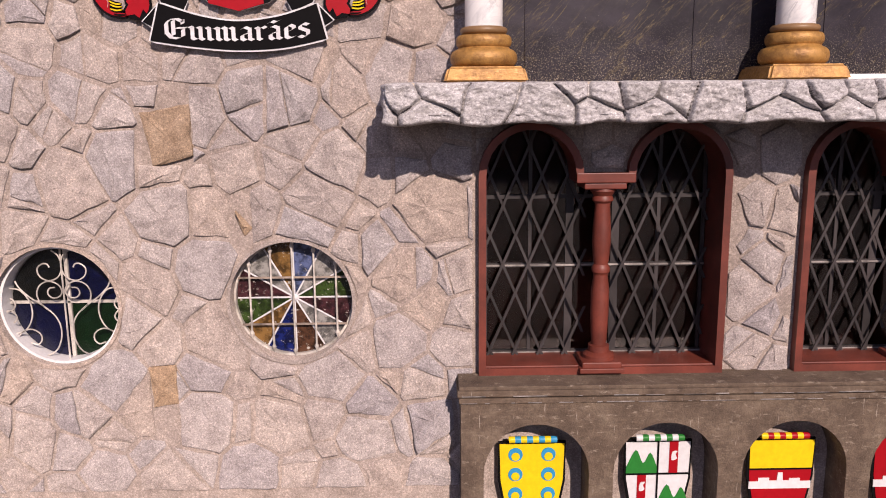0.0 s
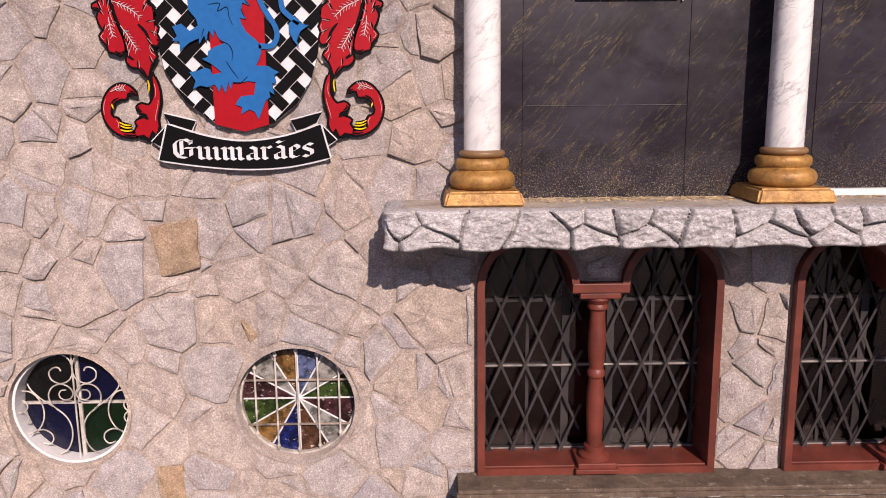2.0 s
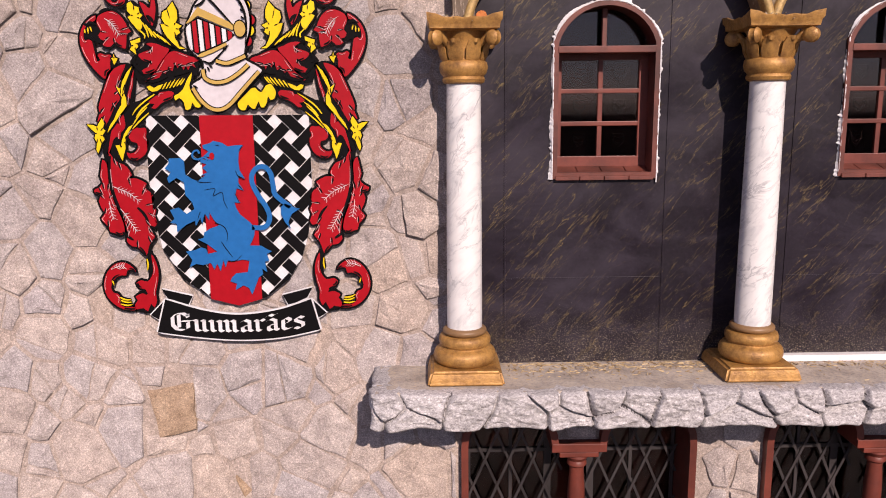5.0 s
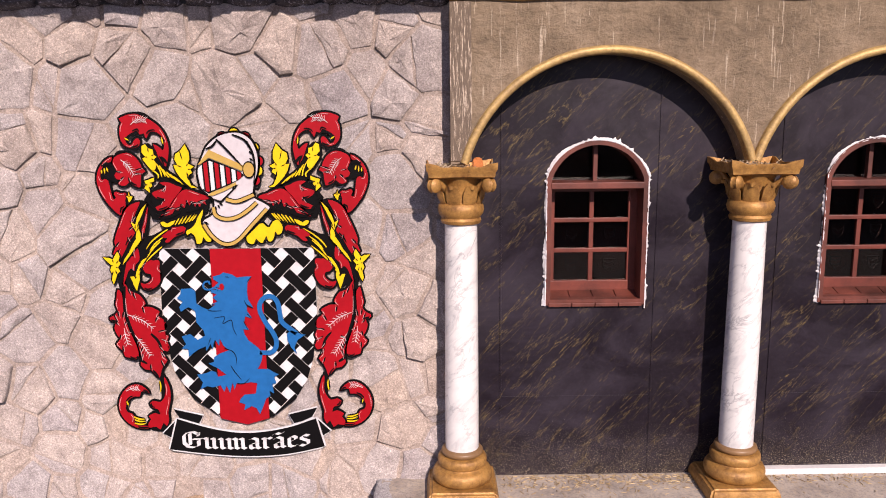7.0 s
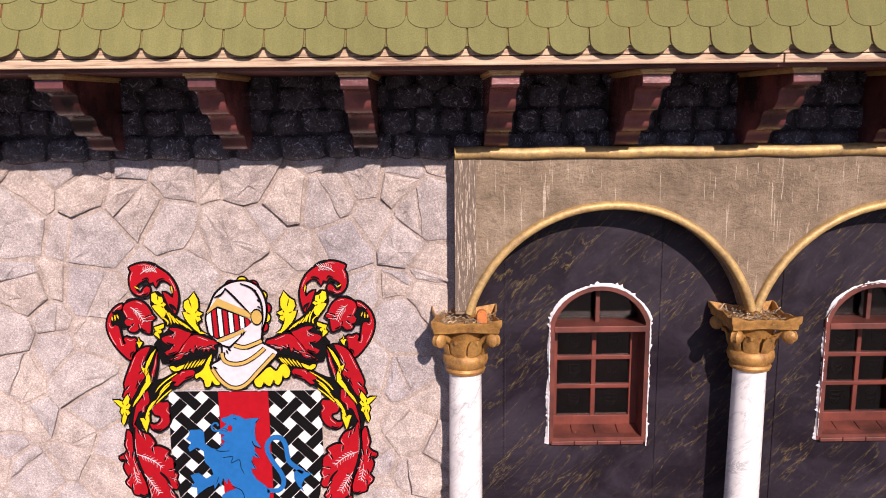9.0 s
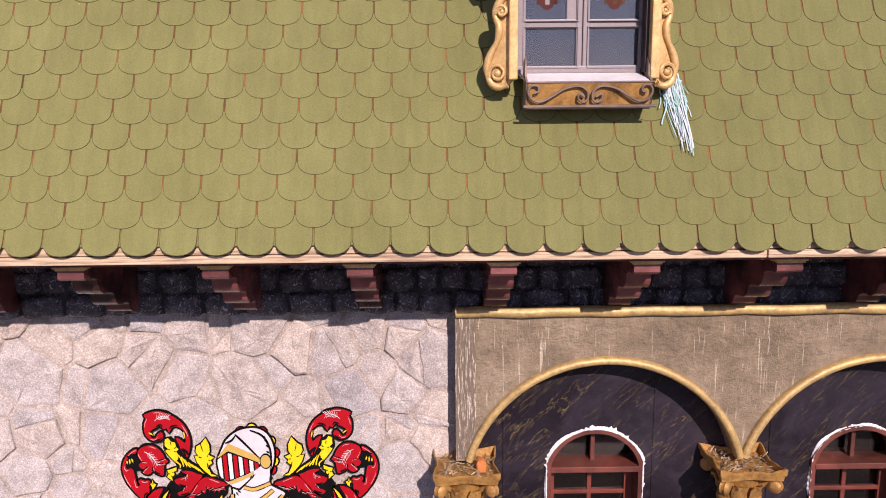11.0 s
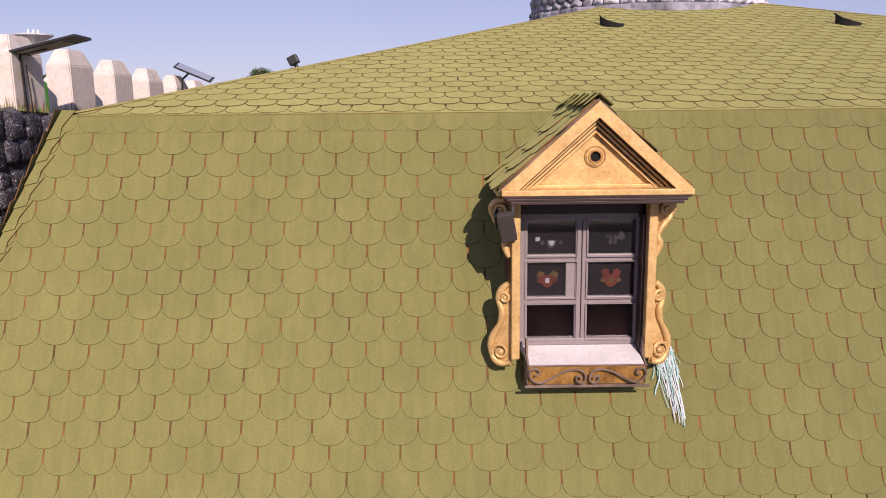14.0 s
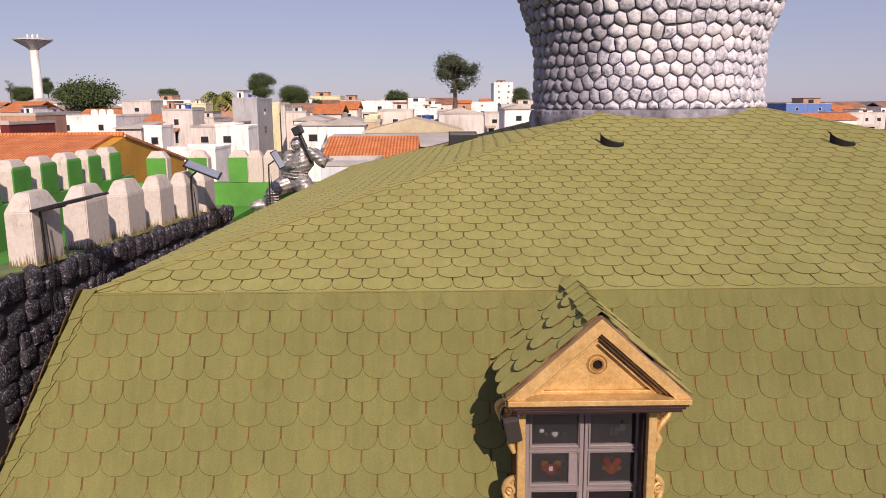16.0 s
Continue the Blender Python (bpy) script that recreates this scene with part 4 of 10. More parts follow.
# ---------- arched windows of the upper storey ----------
def upper_window(n, x0):
    w = thing("window_%d" % n, "small arched red wooden window with white foam edge", "window", (x0 + 0.31, 4.8, 4.29), kind="structure")
    x1 = x0 + 0.626
    bm = bmesh.new()
    sheet_with_holes(bm, upper_opening(x0, grow=0.008, z0=4.285), [upper_opening(x0 + 0.024, 0.578, 4.322, 5.095, 0.213)], 4.700, 4.96)
    part("window_frame", bm, FRAME_DULL, w, "red brown frame and reveal")
    edge_out, edge_in = upper_opening(x0, grow=0.016, z0=4.26)[1:], upper_opening(x0, grow=0.004, z0=4.26)[1:]
    edge_out.append((x0 - 0.028, 4.27))
    edge_in.append((x0 - 0.004, 4.27))
    fr = random.Random(n)
    bm = bmesh.new()
    o2, i2 = [], []
    for k in range(len(edge_out) - 1):
        cuts = max(5, int(math.dist(edge_out[k], edge_out[k + 1]) / 0.012))
        for s in range(cuts):
            t = s / cuts
            j = fr.uniform(-0.004, 0.004) + 0.006 * math.sin(0.23 * s + k) + (fr.uniform(0.004, 0.018) if fr.random() < 0.05 else 0)
            side = k == 0 or k == len(edge_out) - 2
            j = j - (0.008 if side else 0)
            a, b = edge_out[k], edge_out[k + 1]
            c, e = edge_in[k], edge_in[k + 1]
            ox, oz = a[0] + t * (b[0] - a[0]), a[1] + t * (b[1] - a[1])
            ix, iz = c[0] + t * (e[0] - c[0]), c[1] + t * (e[1] - c[1])
            ln = math.hypot(ox - ix, oz - iz) or 1
            o2.append((ox + (ox - ix) / ln * j, oz + (oz - iz) / ln * j))
            i2.append((ix, iz))
    for k in range(len(o2) - 1):
        d = fr.uniform(0.002, 0.006)
        vs = [bm.verts.new((*p[:1], y, p[1])) for p, y in ((o2[k], 4.718), (o2[k + 1], 4.718), (i2[k + 1], 4.704 - d), (i2[k], 4.704 - d))]
        bm.faces.new(vs)
    bmesh.ops.remove_doubles(bm, verts=bm.verts, dist=0.004)
    finish(bm)
    bmesh.ops.solidify(bm, geom=bm.faces[:], thickness=0.006)
    part("foam_edge", bm, FOAM, w, "ragged white foam seal")
    bm = bmesh.new()
    box(bm, x0 + 0.02, x1 - 0.02, 4.695, 4.95, 5.035, 5.075, 0.004)
    part("transom", bm, FRAME_DULL, w, "weathered transom")
    bm = bmesh.new()
    box(bm, x0 + 0.30, x0 + 0.328, 4.80, 4.84, 5.07, 5.30, 0.003)
    part("lunette_bar", bm, FRAME_DULL, w)
    # casement set back, leaving a wide reveal
    y = 4.87
    bars = [(x0 + 0.02, x0 + 0.068, 4.335, 5.04), (x0 + 0.548, x0 + 0.605, 4.335, 5.04), (x0 + 0.295, x0 + 0.325, 4.37, 5.03), (x0 + 0.04, x0 + 0.58, 4.345, 4.412), (x0 + 0.04, x0 + 0.58, 5.0, 5.04),
            (x0 + 0.06, x0 + 0.56, 4.60, 4.628), (x0 + 0.06, x0 + 0.56, 4.80, 4.828)]
    for i, (a, b, c, d) in enumerate(bars):
        bm = bmesh.new()
        box(bm, a, b, y - (0.004 if i in (2, 5, 6) else 0.012) - 0.0012 * i, y + 0.03, c, d, 0.004)
        part("glazing_bar" if i in (2, 5, 6) else "casement_rail", bm, FRAME, w)
    for i in range(2):
        for j, (za, zb) in enumerate(((4.41, 4.605), (4.625, 4.805), (4.825, 5.005))):
            bm = bmesh.new()
            box(bm, x0 + 0.07 + i * 0.25, x0 + 0.30 + i * 0.25, y + 0.008, y + 0.013, za, zb)
            part("pane", bm, PANE_DIM, w)
    bm = bmesh.new()
    box(bm, x0 + 0.04, x0 + 0.585, y + 0.012, y + 0.017, 5.075, 5.30)
    part("lunette_pane", bm, PANE_DIM, w)
    for i in range(2):
        for j, z in enumerate((4.507, 4.715, 4.915)):
            cx, yy = x0 + 0.185 + i * 0.25, y + 0.016
            bm = bmesh.new()
            tube(bm, [(px, yy, pz) for px, pz in circle(cx, z, 0.072, 24)] + [(cx + 0.072, yy, z)], 0.0014, 5)
            part("lead_ring", bm, IRON, w, "dark leaded ring")
            bm = bmesh.new()
            coat = [(cx - 0.036, z + 0.042), (cx + 0.036, z + 0.042), (cx + 0.034, z - 0.008), (cx, z - 0.046), (cx - 0.034, z - 0.008), (cx - 0.036, z + 0.042)]
            tube(bm, [(px, yy, pz) for px, pz in coat], 0.0032, 5)
            part("lead_shield", bm, IRON, w, "dark leaded shield outline")
            for k in range(2):
                bm = bmesh.new()
                tube(bm, [(cx - 0.03, yy, z + 0.026 - 0.03 * k), (cx, yy, z + 0.012 - 0.03 * k - 0.01 * (j % 2)), (cx + 0.03, yy, z + 0.026 - 0.03 * k)], 0.0034, 5)
                part("lead_line", bm, IRON, w)
    # sill of small slabs
    for i in range(4):
        a = x0 + 0.012 + i * 0.151
        bm = bmesh.new()
        vs = [bm.verts.new(p) for p in ((a, 4.688, 4.300), (a + 0.147, 4.688, 4.300), (a + 0.147, 4.86, 4.352), (a, 4.86, 4.352),
                                        (a, 4.688, 4.276), (a + 0.147, 4.688, 4.276), (a + 0.147, 4.86, 4.32), (a, 4.86, 4.32))]
        for f in ((0, 1, 2, 3), (7, 6, 5, 4), (0, 4, 5, 1), (1, 5, 6, 2), (2, 6, 7, 3), (3, 7, 4, 0)):
            bm.faces.new([vs[q] for q in f])
        bmesh.ops.bevel(bm, geom=list(bm.edges), offset=0.003, segments=1, affect='EDGES')
        part("sill_slab", bm, TIMBER if i == 9 else FRAME_DULL, w)
    return w


for i, x in enumerate(UPPER_WINDOWS):
    upper_window(i + 3, x)


# ---------- dormer ----------
def dormer():
    cx = 0.936
    dm = thing("dormer_window", "gilded dormer with pediment, scrolls and grey casement on the roof", "dormer", (cx, 4.2, 7.42))
    # brown of bands and grooves, also standing in for shade in recesses
    dark = plain("dark brown band and recess shade paint", (0.034, 0.013, 0.011), 0.5, 0, 0.3)
    # core: cheeks and back that run into the slope
    bm = bmesh.new()
    side_prism(bm, [(4.03, 7.56), (4.03, 8.46), (4.60, 8.46), (4.18, 7.56)], 0.515, 0.535)
    part("cheek", bm, FRAME_DULL, dm)
    bm = bmesh.new()
    side_prism(bm, [(4.03, 7.56), (4.03, 8.46), (4.60, 8.46), (4.18, 7.56)], 1.278, 1.296)
    part("cheek", bm, FRAME_DULL, dm)
    # sheet just off the roof slope, coloured dark in place of unlit depth
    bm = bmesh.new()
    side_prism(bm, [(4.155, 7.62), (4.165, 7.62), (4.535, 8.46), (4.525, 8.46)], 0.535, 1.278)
    part("dark_backing", bm, DARK, dm, "dark sheet standing in for the unlit room")
    # posts
    for x0, x1 in ((0.515, 0.561), (1.240, 1.288)):
        bm = bmesh.new()
        box(bm, x0, x1, 3.975, 4.06, 7.565, 8.43, 0.008)
        part("post", bm, GOLD_PALE, dm, "gold painted post")
    # head rail and side stop coloured dark for the recess shade
    bm = bmesh.new()
    box(bm, 0.561, 1.240, 4.09, 4.16, 8.347, 8.43, 0.004)
    part("head_rail", bm, dark, dm)
    bm = bmesh.new()
    box(bm, 1.224, 1.240, 4.03, 4.16, 7.60, 8.347)
    part("side_stop", bm, dark, dm)
    # casement
    rails = [(0.560, 1.196, 7.598, 7.639), (0.560, 1.196, 8.308, 8.346), (0.560, 0.604, 7.61, 8.34), (1.188, 1.196, 7.61, 8.34),
             (0.862, 0.894, 7.61, 8.34), (0.898, 0.932, 7.61, 8.34), (0.570, 0.864, 7.828, 7.877), (0.570, 0.864, 8.067, 8.116), (0.93, 1.200, 7.828, 7.877), (0.93, 1.200, 8.067, 8.116), (0.812, 0.864, 7.87, 8.07)]

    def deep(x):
        """Across the casement, widened about the viewpoint to suit its setback."""
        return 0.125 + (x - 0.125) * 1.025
    for i, (a, b, c, e) in enumerate(rails):
        bm = bmesh.new()
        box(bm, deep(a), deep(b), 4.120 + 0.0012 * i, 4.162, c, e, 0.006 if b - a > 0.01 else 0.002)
        part("sash_rail", bm, LILAC, dm, "lilac grey sash rail")
    for a, b in ((0.600, 0.864), (0.93, 1.19)):
        for c, e in ((7.635, 7.83), (7.875, 8.07), (8.112, 8.31)):
            bm = bmesh.new()
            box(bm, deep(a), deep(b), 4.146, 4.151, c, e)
            bmesh.ops.rotate(bm, verts=bm.verts, cent=(cx, 4.146, c), matrix=Matrix.Rotation(radians(-0.55), 3, 'X'))      # leaning back a little
            part("pane", bm, PANE if c < 7.7 else PANE_HAZY, dm, "" if c < 7.7 else "pane with milky sky reflection tint")
            # glazing bead round the pane
            bm = bmesh.new()
            g, w = 0.010, 0.0045
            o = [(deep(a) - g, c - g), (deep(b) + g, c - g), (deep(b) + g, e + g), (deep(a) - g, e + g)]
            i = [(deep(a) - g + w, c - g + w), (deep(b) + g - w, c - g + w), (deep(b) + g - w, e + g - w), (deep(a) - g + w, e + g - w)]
            sheet_with_holes(bm, o, [i], 4.1155, 4.135)
            part("glazing_bead", bm, LILAC, dm)
    # scrolls turned back from the posts
    low_line = [(-0.02, 7.99), (0.012, 7.982), (0.05, 7.945), (0.068, 7.888), (0.046, 7.832), (0.055, 7.763), (0.094, 7.69), (0.112, 7.617), (0.088, 7.55), (0.045, 7.528), (0.0, 7.54), (-0.02, 7.56)]
    top_line = [(-0.02, 8.12), (0.008, 8.128), (0.032, 8.19), (0.018, 8.235), (0.045, 8.286), (0.088, 8.33), (0.106, 8.385), (0.080, 8.425), (0.03, 8.432), (-0.02, 8.43)]
    for s, edge in ((-1, 0.512), (1, 1.283)):
        turn = Matrix.Translation((edge, 4.012, 0)) @ Matrix.Rotation(radians(20 * s), 4, 'Z')
        for name, line, balls in (("lower_scroll", low_line, ((0.052, 7.598, 0.040), (0.030, 7.905, 0.027))), ("upper_scroll", top_line, ((0.052, 8.375, 0.030),))):
            rim = smooth_line(line[1:-1], 4, False)
            bm = bmesh.new()
            prism(bm, [(s * u, z) for u, z in [line[0]] + rim + [line[-1]]], 0.008, 0.03)
            tube(bm, [(s * u, 0.0, z) for u, z in rim], 0.019, 8, [0.75 + 0.35 * abs(math.sin(0.37 * i)) for i in range(len(rim))])
            for u, z, r in balls:
                bmesh.ops.create_uvsphere(bm, u_segments=14, v_segments=8, radius=r * 0.5, matrix=Matrix.Translation((s * u, -0.012, z)) @ Matrix.Diagonal((1, 0.8, 1, 1)))
                coil = [(s * (u + r * (1.25 - 0.062 * q) * math.cos(0.62 * q - 0.4)), -0.006 - 0.001 * q, z + r * (1.25 - 0.062 * q) * math.sin(0.62 * q - 0.4)) for q in range(15)]
                tube(bm, coil, 0.0125, 7, [1 - 0.03 * q for q in range(15)])
            bmesh.ops.transform(bm, matrix=turn, verts=bm.verts)
            part(name, bm, GOLD_PALE, dm, "gold carved scroll", 50)
    # faded prints stuck to the panes
    inks = {"red": plain("faded red print", (0.085, 0.016, 0.010), 0.9, 0, 0.35, 60), "gold": plain("faded gold print", (0.075, 0.045, 0.014), 0.9, 0, 0.35, 60),
            "grey": plain("faded grey print", (0.03, 0.028, 0.034), 0.9, 0, 0.3, 60), "pale": plain("pale sticker", (0.24, 0.235, 0.25), 0.8)}

    def decal(name, pts, lev, ink, lab=""):
        bm = bmesh.new()
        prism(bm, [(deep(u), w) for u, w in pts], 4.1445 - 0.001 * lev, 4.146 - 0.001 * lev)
        part(name, bm, inks[ink], dm, lab)

    def petals(x, z, r, n, a0=0.3):
        return [(x + r * (0.62 + 0.38 * abs(math.sin(n * 0.5 * (2 * math.pi * q / 48) + a0))) * math.cos(2 * math.pi * q / 48), z + r * (0.62 + 0.38 * abs(math.sin(n * 0.5 * (2 * math.pi * q / 48) + a0))) * math.sin(2 * math.pi * q / 48)) for q in range(48)]

    def crest(x, z, k):
        return [(x + k * u, z + k * w) for u, w in smooth_line([(0, -0.06), (0.03, -0.045), (0.05, -0.01), (0.05, 0.035), (-0.05, 0.035), (-0.05, -0.01), (-0.03, -0.045)], 3)]
    for n, (x, z) in enumerate(((0.715, 7.972), (1.06, 7.972))):
        for s in (-1, 1):
            decal("printed_plume", petals(x + s * (0.036 - 0.006 * n), z + 0.024 + 0.012 * n, 0.026, 5 + n, 0.5 * s), 0, "gold" if n == 0 else "red", "faded plume print")
            decal("printed_plume", petals(x + s * 0.042, z - 0.006, 0.016, 4), 0, "red" if n == 0 else "gold", "faded plume print")
        decal("printed_crest", crest(x, z - 0.004, 0.72), 1, "red", "faded red crest print")
        decal("printed_field", [(x - 0.011, z - 0.020), (x + 0.011, z - 0.020), (x + 0.011, z + 0.008), (x - 0.011, z + 0.008)], 2, "pale" if n == 0 else "gold")
    decal("printed_crest", crest(0.735, 8.178, 0.46), 0, "grey", "faded grey crest print")
    decal("printed_field", crest(0.735, 8.180, 0.28), 1, "pale")
    for s in (-1, 1):
        decal("printed_plume", petals(0.735 + s * 0.05, 8.180, 0.014, 5), 0, "grey")
    decal("sticker", [(0.648, 8.188), (0.672, 8.190), (0.672, 8.212), (0.648, 8.210)], 0, "pale", "small white paper sticker")
    for q in range(4):
        a = math.pi / 4 + q * math.pi / 2
        decal("printed_petal", petals(1.065 + 0.018 * math.cos(a), 8.192 + 0.018 * math.sin(a), 0.014, 2, 0.2), 0, "grey", "grey flower print")
    decal("printed_wing", [(1.085, 8.20), (1.102, 8.235), (1.105, 8.268), (1.118, 8.235), (1.132, 8.205), (1.112, 8.188)], 0, "grey", "grey wing print")
    decal("printed_plume", [(1.02, 8.20), (1.03, 8.225), (1.048, 8.218), (1.036, 8.20)], 0, "grey")
    # cornice and pediment
    for z0, z1, g, front, mat, lab in ((8.430, 8.447, 0.004, 3.836, dark, "dark cornice band"), (8.447, 8.462, 0.022, 3.832, dark, "dark cornice band"), (8.462, 8.476, 0.036, 3.828, dark, "dark cornice band"), (8.476, 8.505, 0.05, 3.822, GOLD_PALE, "gold cornice")):
        bm = bmesh.new()
        box(bm, 0.497 - g, 1.372 + g, front, 4.62, z0, z1, 0.003)
        part("cornice", bm, mat, dm, lab)
    bm = bmesh.new()
    box(bm, 0.494, 1.375, 3.8335, 3.838, 8.4475, 8.4515)
    part("cornice_line", bm, WHITE, dm, "thin pale line along the cornice")
    bm = bmesh.new()
    box(bm, 0.55, 1.32, 3.93, 3.97, 8.503, 8.522, 0.004)
    part("tympanum_sill", bm, GOLD_PALE, dm)
    ax, az, bz, half = cx, 8.945, 8.503, 0.492
    steps = [(0.0, 0.062, 3.845, GOLD_PALE), (0.062, 0.071, 3.92, dark), (0.071, 0.082, 3.89, GOLD_PALE), (0.082, 0.090, 3.93, dark), (0.090, 0.101, 3.906, GOLD_PALE), (0.101, 0.109, 3.936, dark), (0.109, 0.122, 3.924, GOLD_PALE)]
    k = (az - bz) / half

    def tri(d):
        return [(ax - half + d * 1.45, bz), (ax, az - d * 1.30), (ax + half - d * 1.45, bz)]
    for a, b, y, mat in steps:
        o, i = tri(a), tri(b)
        bm = bmesh.new()
        prism(bm, [o[0], i[0], i[1], i[2], o[2], o[1]], y, 4.12 if a == 0 else 3.99)
        part("raking_moulding", bm, mat, dm)
    bm = bmesh.new()
    prism(bm, tri(0.115), 3.955, 4.0)
    part("tympanum", bm, GOLD_PALE, dm, "pale gold tympanum")
    for r0, r1, y, mat in ((0.027, 0.037, 3.937, GOLD), (0.036, 0.046, 3.943, GOLD_PALE), (0.045, 0.055, 3.948, GOLD)):
        bm = bmesh.new()
        ring_out, ring_in = circle(cx + 0.003, 8.664, r1, 28), circle(cx + 0.003, 8.664, r0, 28)
        sheet_with_holes(bm, ring_out, [ring_in], y, 3.958)
        part("eye_ring", bm, mat, dm, "turned gold ring")
    # flat disc, its black in place of the shade inside a hole
    bm = bmesh.new()
    prism(bm, circle(cx + 0.003, 8.664, 0.029, 24), 3.9535, 3.958)
    part("eye_hole", bm, plain("black hole shade", (0.004, 0.003, 0.003), 0.98), dm, "black disc standing in for a round hole")
    # little roof
    for s in (-1, 1):
        bm = bmesh.new()
        e = [(cx + s * 0.500, 3.850, 8.482), (cx, 3.850, 8.942), (cx, 5.0, 8.942), (cx + s * 0.500, 4.63, 8.482)]
        vs = [bm.verts.new(p) for p in e]
        bm.faces.new(vs)
        finish(bm)
        bmesh.ops.solidify(bm, geom=bm.faces[:], thickness=0.018)
        part("roof_slope", bm, SHINGLE, dm, "olive shingled slope")
        tabs = []
        run = math.hypot(0.502, 0.462)
        if s < 0:
            fr = slope_frame((cx - 0.502, 4.9, 8.487), (0, -1, 0), (1, 0, 0.92))
        else:
            fr = slope_frame((cx + 0.502, 3.886, 8.487), (0, 1, 0), (-1, 0, 0.92))
        for row in range(5):
            u = (0.0 if row % 2 else -0.1)
            while u < 1.05:
                u += 0.2
                pts = clip(clip(tab_outline(), -u + 0.0, 0, -1, 0), 1.014 - u, 0, 1, 0)
                pts = clip(pts, 0, run + 0.012 - row * 0.14, 0, 1) if len(pts) > 2 else pts
                if len(pts) > 2:
                    tabs.append((*tab_solid(pts, 0.014 + 0.01 * ((row * 7 + int(u * 10)) % 3 == 0), 0.004, 0.006), fr @ Matrix.Translation((u, row * 0.14 - 0.02, 0))))
        joined("roof_shingles", tabs, SHINGLE, dm, "small olive shingles")
        bm = bmesh.new()
        tube(bm, [(cx + s * (0.503 - 0.503 * t), 3.884, 8.490 + 0.463 * t) for i, t in enumerate([j / 12 for j in range(13)])], 0.005, 5)
        part("verge", bm, IRON_BROWN, dm, "dark lifted shingle edge")
        bm = bmesh.new()
        box(bm, cx + s * 0.496 - 0.010, cx + s * 0.496 + 0.010, 3.90, 4.62, 8.466, 8.486, 0.003)
        part("eaves_board", bm, GOLD_PALE, dm)
    bm = bmesh.new()
    n = 9
    for i in range(n):
        y = 3.862 + i * 0.1
        z = 8.976 + 0.006 * math.sin(i * 2.1)
        for s in (-1, 1):
            vs = [bm.verts.new(p) for p in ((cx, y, z + 0.014), (cx + s * 0.075, y + 0.01, z - 0.046), (cx + s * 0.072, y + 0.13, z - 0.060), (cx, y + 0.13, z))]
            bm.faces.new(vs)
    finish(bm)
    bmesh.ops.solidify(bm, geom=bm.faces[:], thickness=0.006)
    part("ridge_caps", bm, SHINGLE, dm, "bent shingle ridge caps")
    # planter
    bm = bmesh.new()
    side_prism(bm, [(3.945, 7.435), (3.915, 7.545), (3.925, 7.545), (3.957, 7.445), (4.07, 7.445), (4.07, 7.435)], 0.602, 1.242)
    part("planter_front", bm, GOLD, dm, "gold planter box")
    # made-up dark slab standing in for the planter's shadow
    bm = bmesh.new()
    box(bm, 0.606, 1.238, 3.953, 4.08, 7.412, 7.4335, 0.004)
    part("shade_slab", bm, IRON_BROWN, dm, "dark slab added for the shade under the planter")
    bm = bmesh.new()
    vs = [bm.verts.new(p) for p in ((0.605, 3.93, 7.552), (1.228, 3.93, 7.552), (1.222, 4.118, 7.600), (0.572, 4.118, 7.600))]
    bm.faces.new(vs)
    finish(bm)
    bmesh.ops.solidify(bm, geom=bm.faces[:], thickness=0.006)
    part("planter_liner", bm, plain("dull white sheet", (0.70, 0.66, 0.66), 0.6, 0, 0.12, 12), dm, "white sloping liner sheet")
    for x in (0.602, 1.236):
        bm = bmesh.new()
        side_prism(bm, [(3.915, 7.545), (3.945, 7.435), (4.08, 7.435), (4.06, 7.66), (4.02, 7.675), (3.99, 7.64), (3.985, 7.58)], x - 0.004, x + 0.006)
        part("planter_end", bm, IRON_BROWN, dm)
    bm = bmesh.new()
    mid = 0.922
    for s in (-1, 1):
        sc = smooth_line([(0.03, 7.475), (0.055, 7.49), (0.06, 7.465), (0.035, 7.448), (0.012, 7.465), (0.018, 7.505), (0.06, 7.528), (0.13, 7.515), (0.19, 7.48), (0.25, 7.452), (0.295, 7.465), (0.315, 7.50), (0.30, 7.53), (0.27, 7.53), (0.262, 7.505), (0.285, 7.495)], 4, False)
        tube(bm, [(mid + s * u, 3.925 - 0.25 * (7.49 - z) * -0.6 - 0.012, z) for u, z in sc], 0.0066, 6)
    tube(bm, [(0.585, 3.925, 7.428), (1.262, 3.925, 7.428)], 0.008, 6)
    tube(bm, [(0.60, 3.915, 7.548), (1.245, 3.915, 7.548)], 0.005, 6)
    part("iron_scrolls", bm, IRON_BROWN, dm, "brown wrought iron scrollwork", 50)
    return dm


# shingle shapes, shared by the dormer and the main roof
TAB, EXPO, GAP = 0.1955, 0.142, 0.0065
HEAD = 0.212         # above this a shingle is bare brown


def tab_outline(w=TAB - GAP, length=0.30, curve=0.070, n=11):
    """From the middle of the rounded tail: x across, s up the slope."""
    h = w / 2
    pts = []
    for i in range(n):
        a = math.pi + math.pi * i / (n - 1)
        c, s = math.cos(a), math.sin(a)
        pts.append((h * math.copysign(abs(c) ** 0.93, c), curve + curve * math.copysign(abs(s) ** 0.95, s)))
    return pts + [(h, length), (-h, length)]


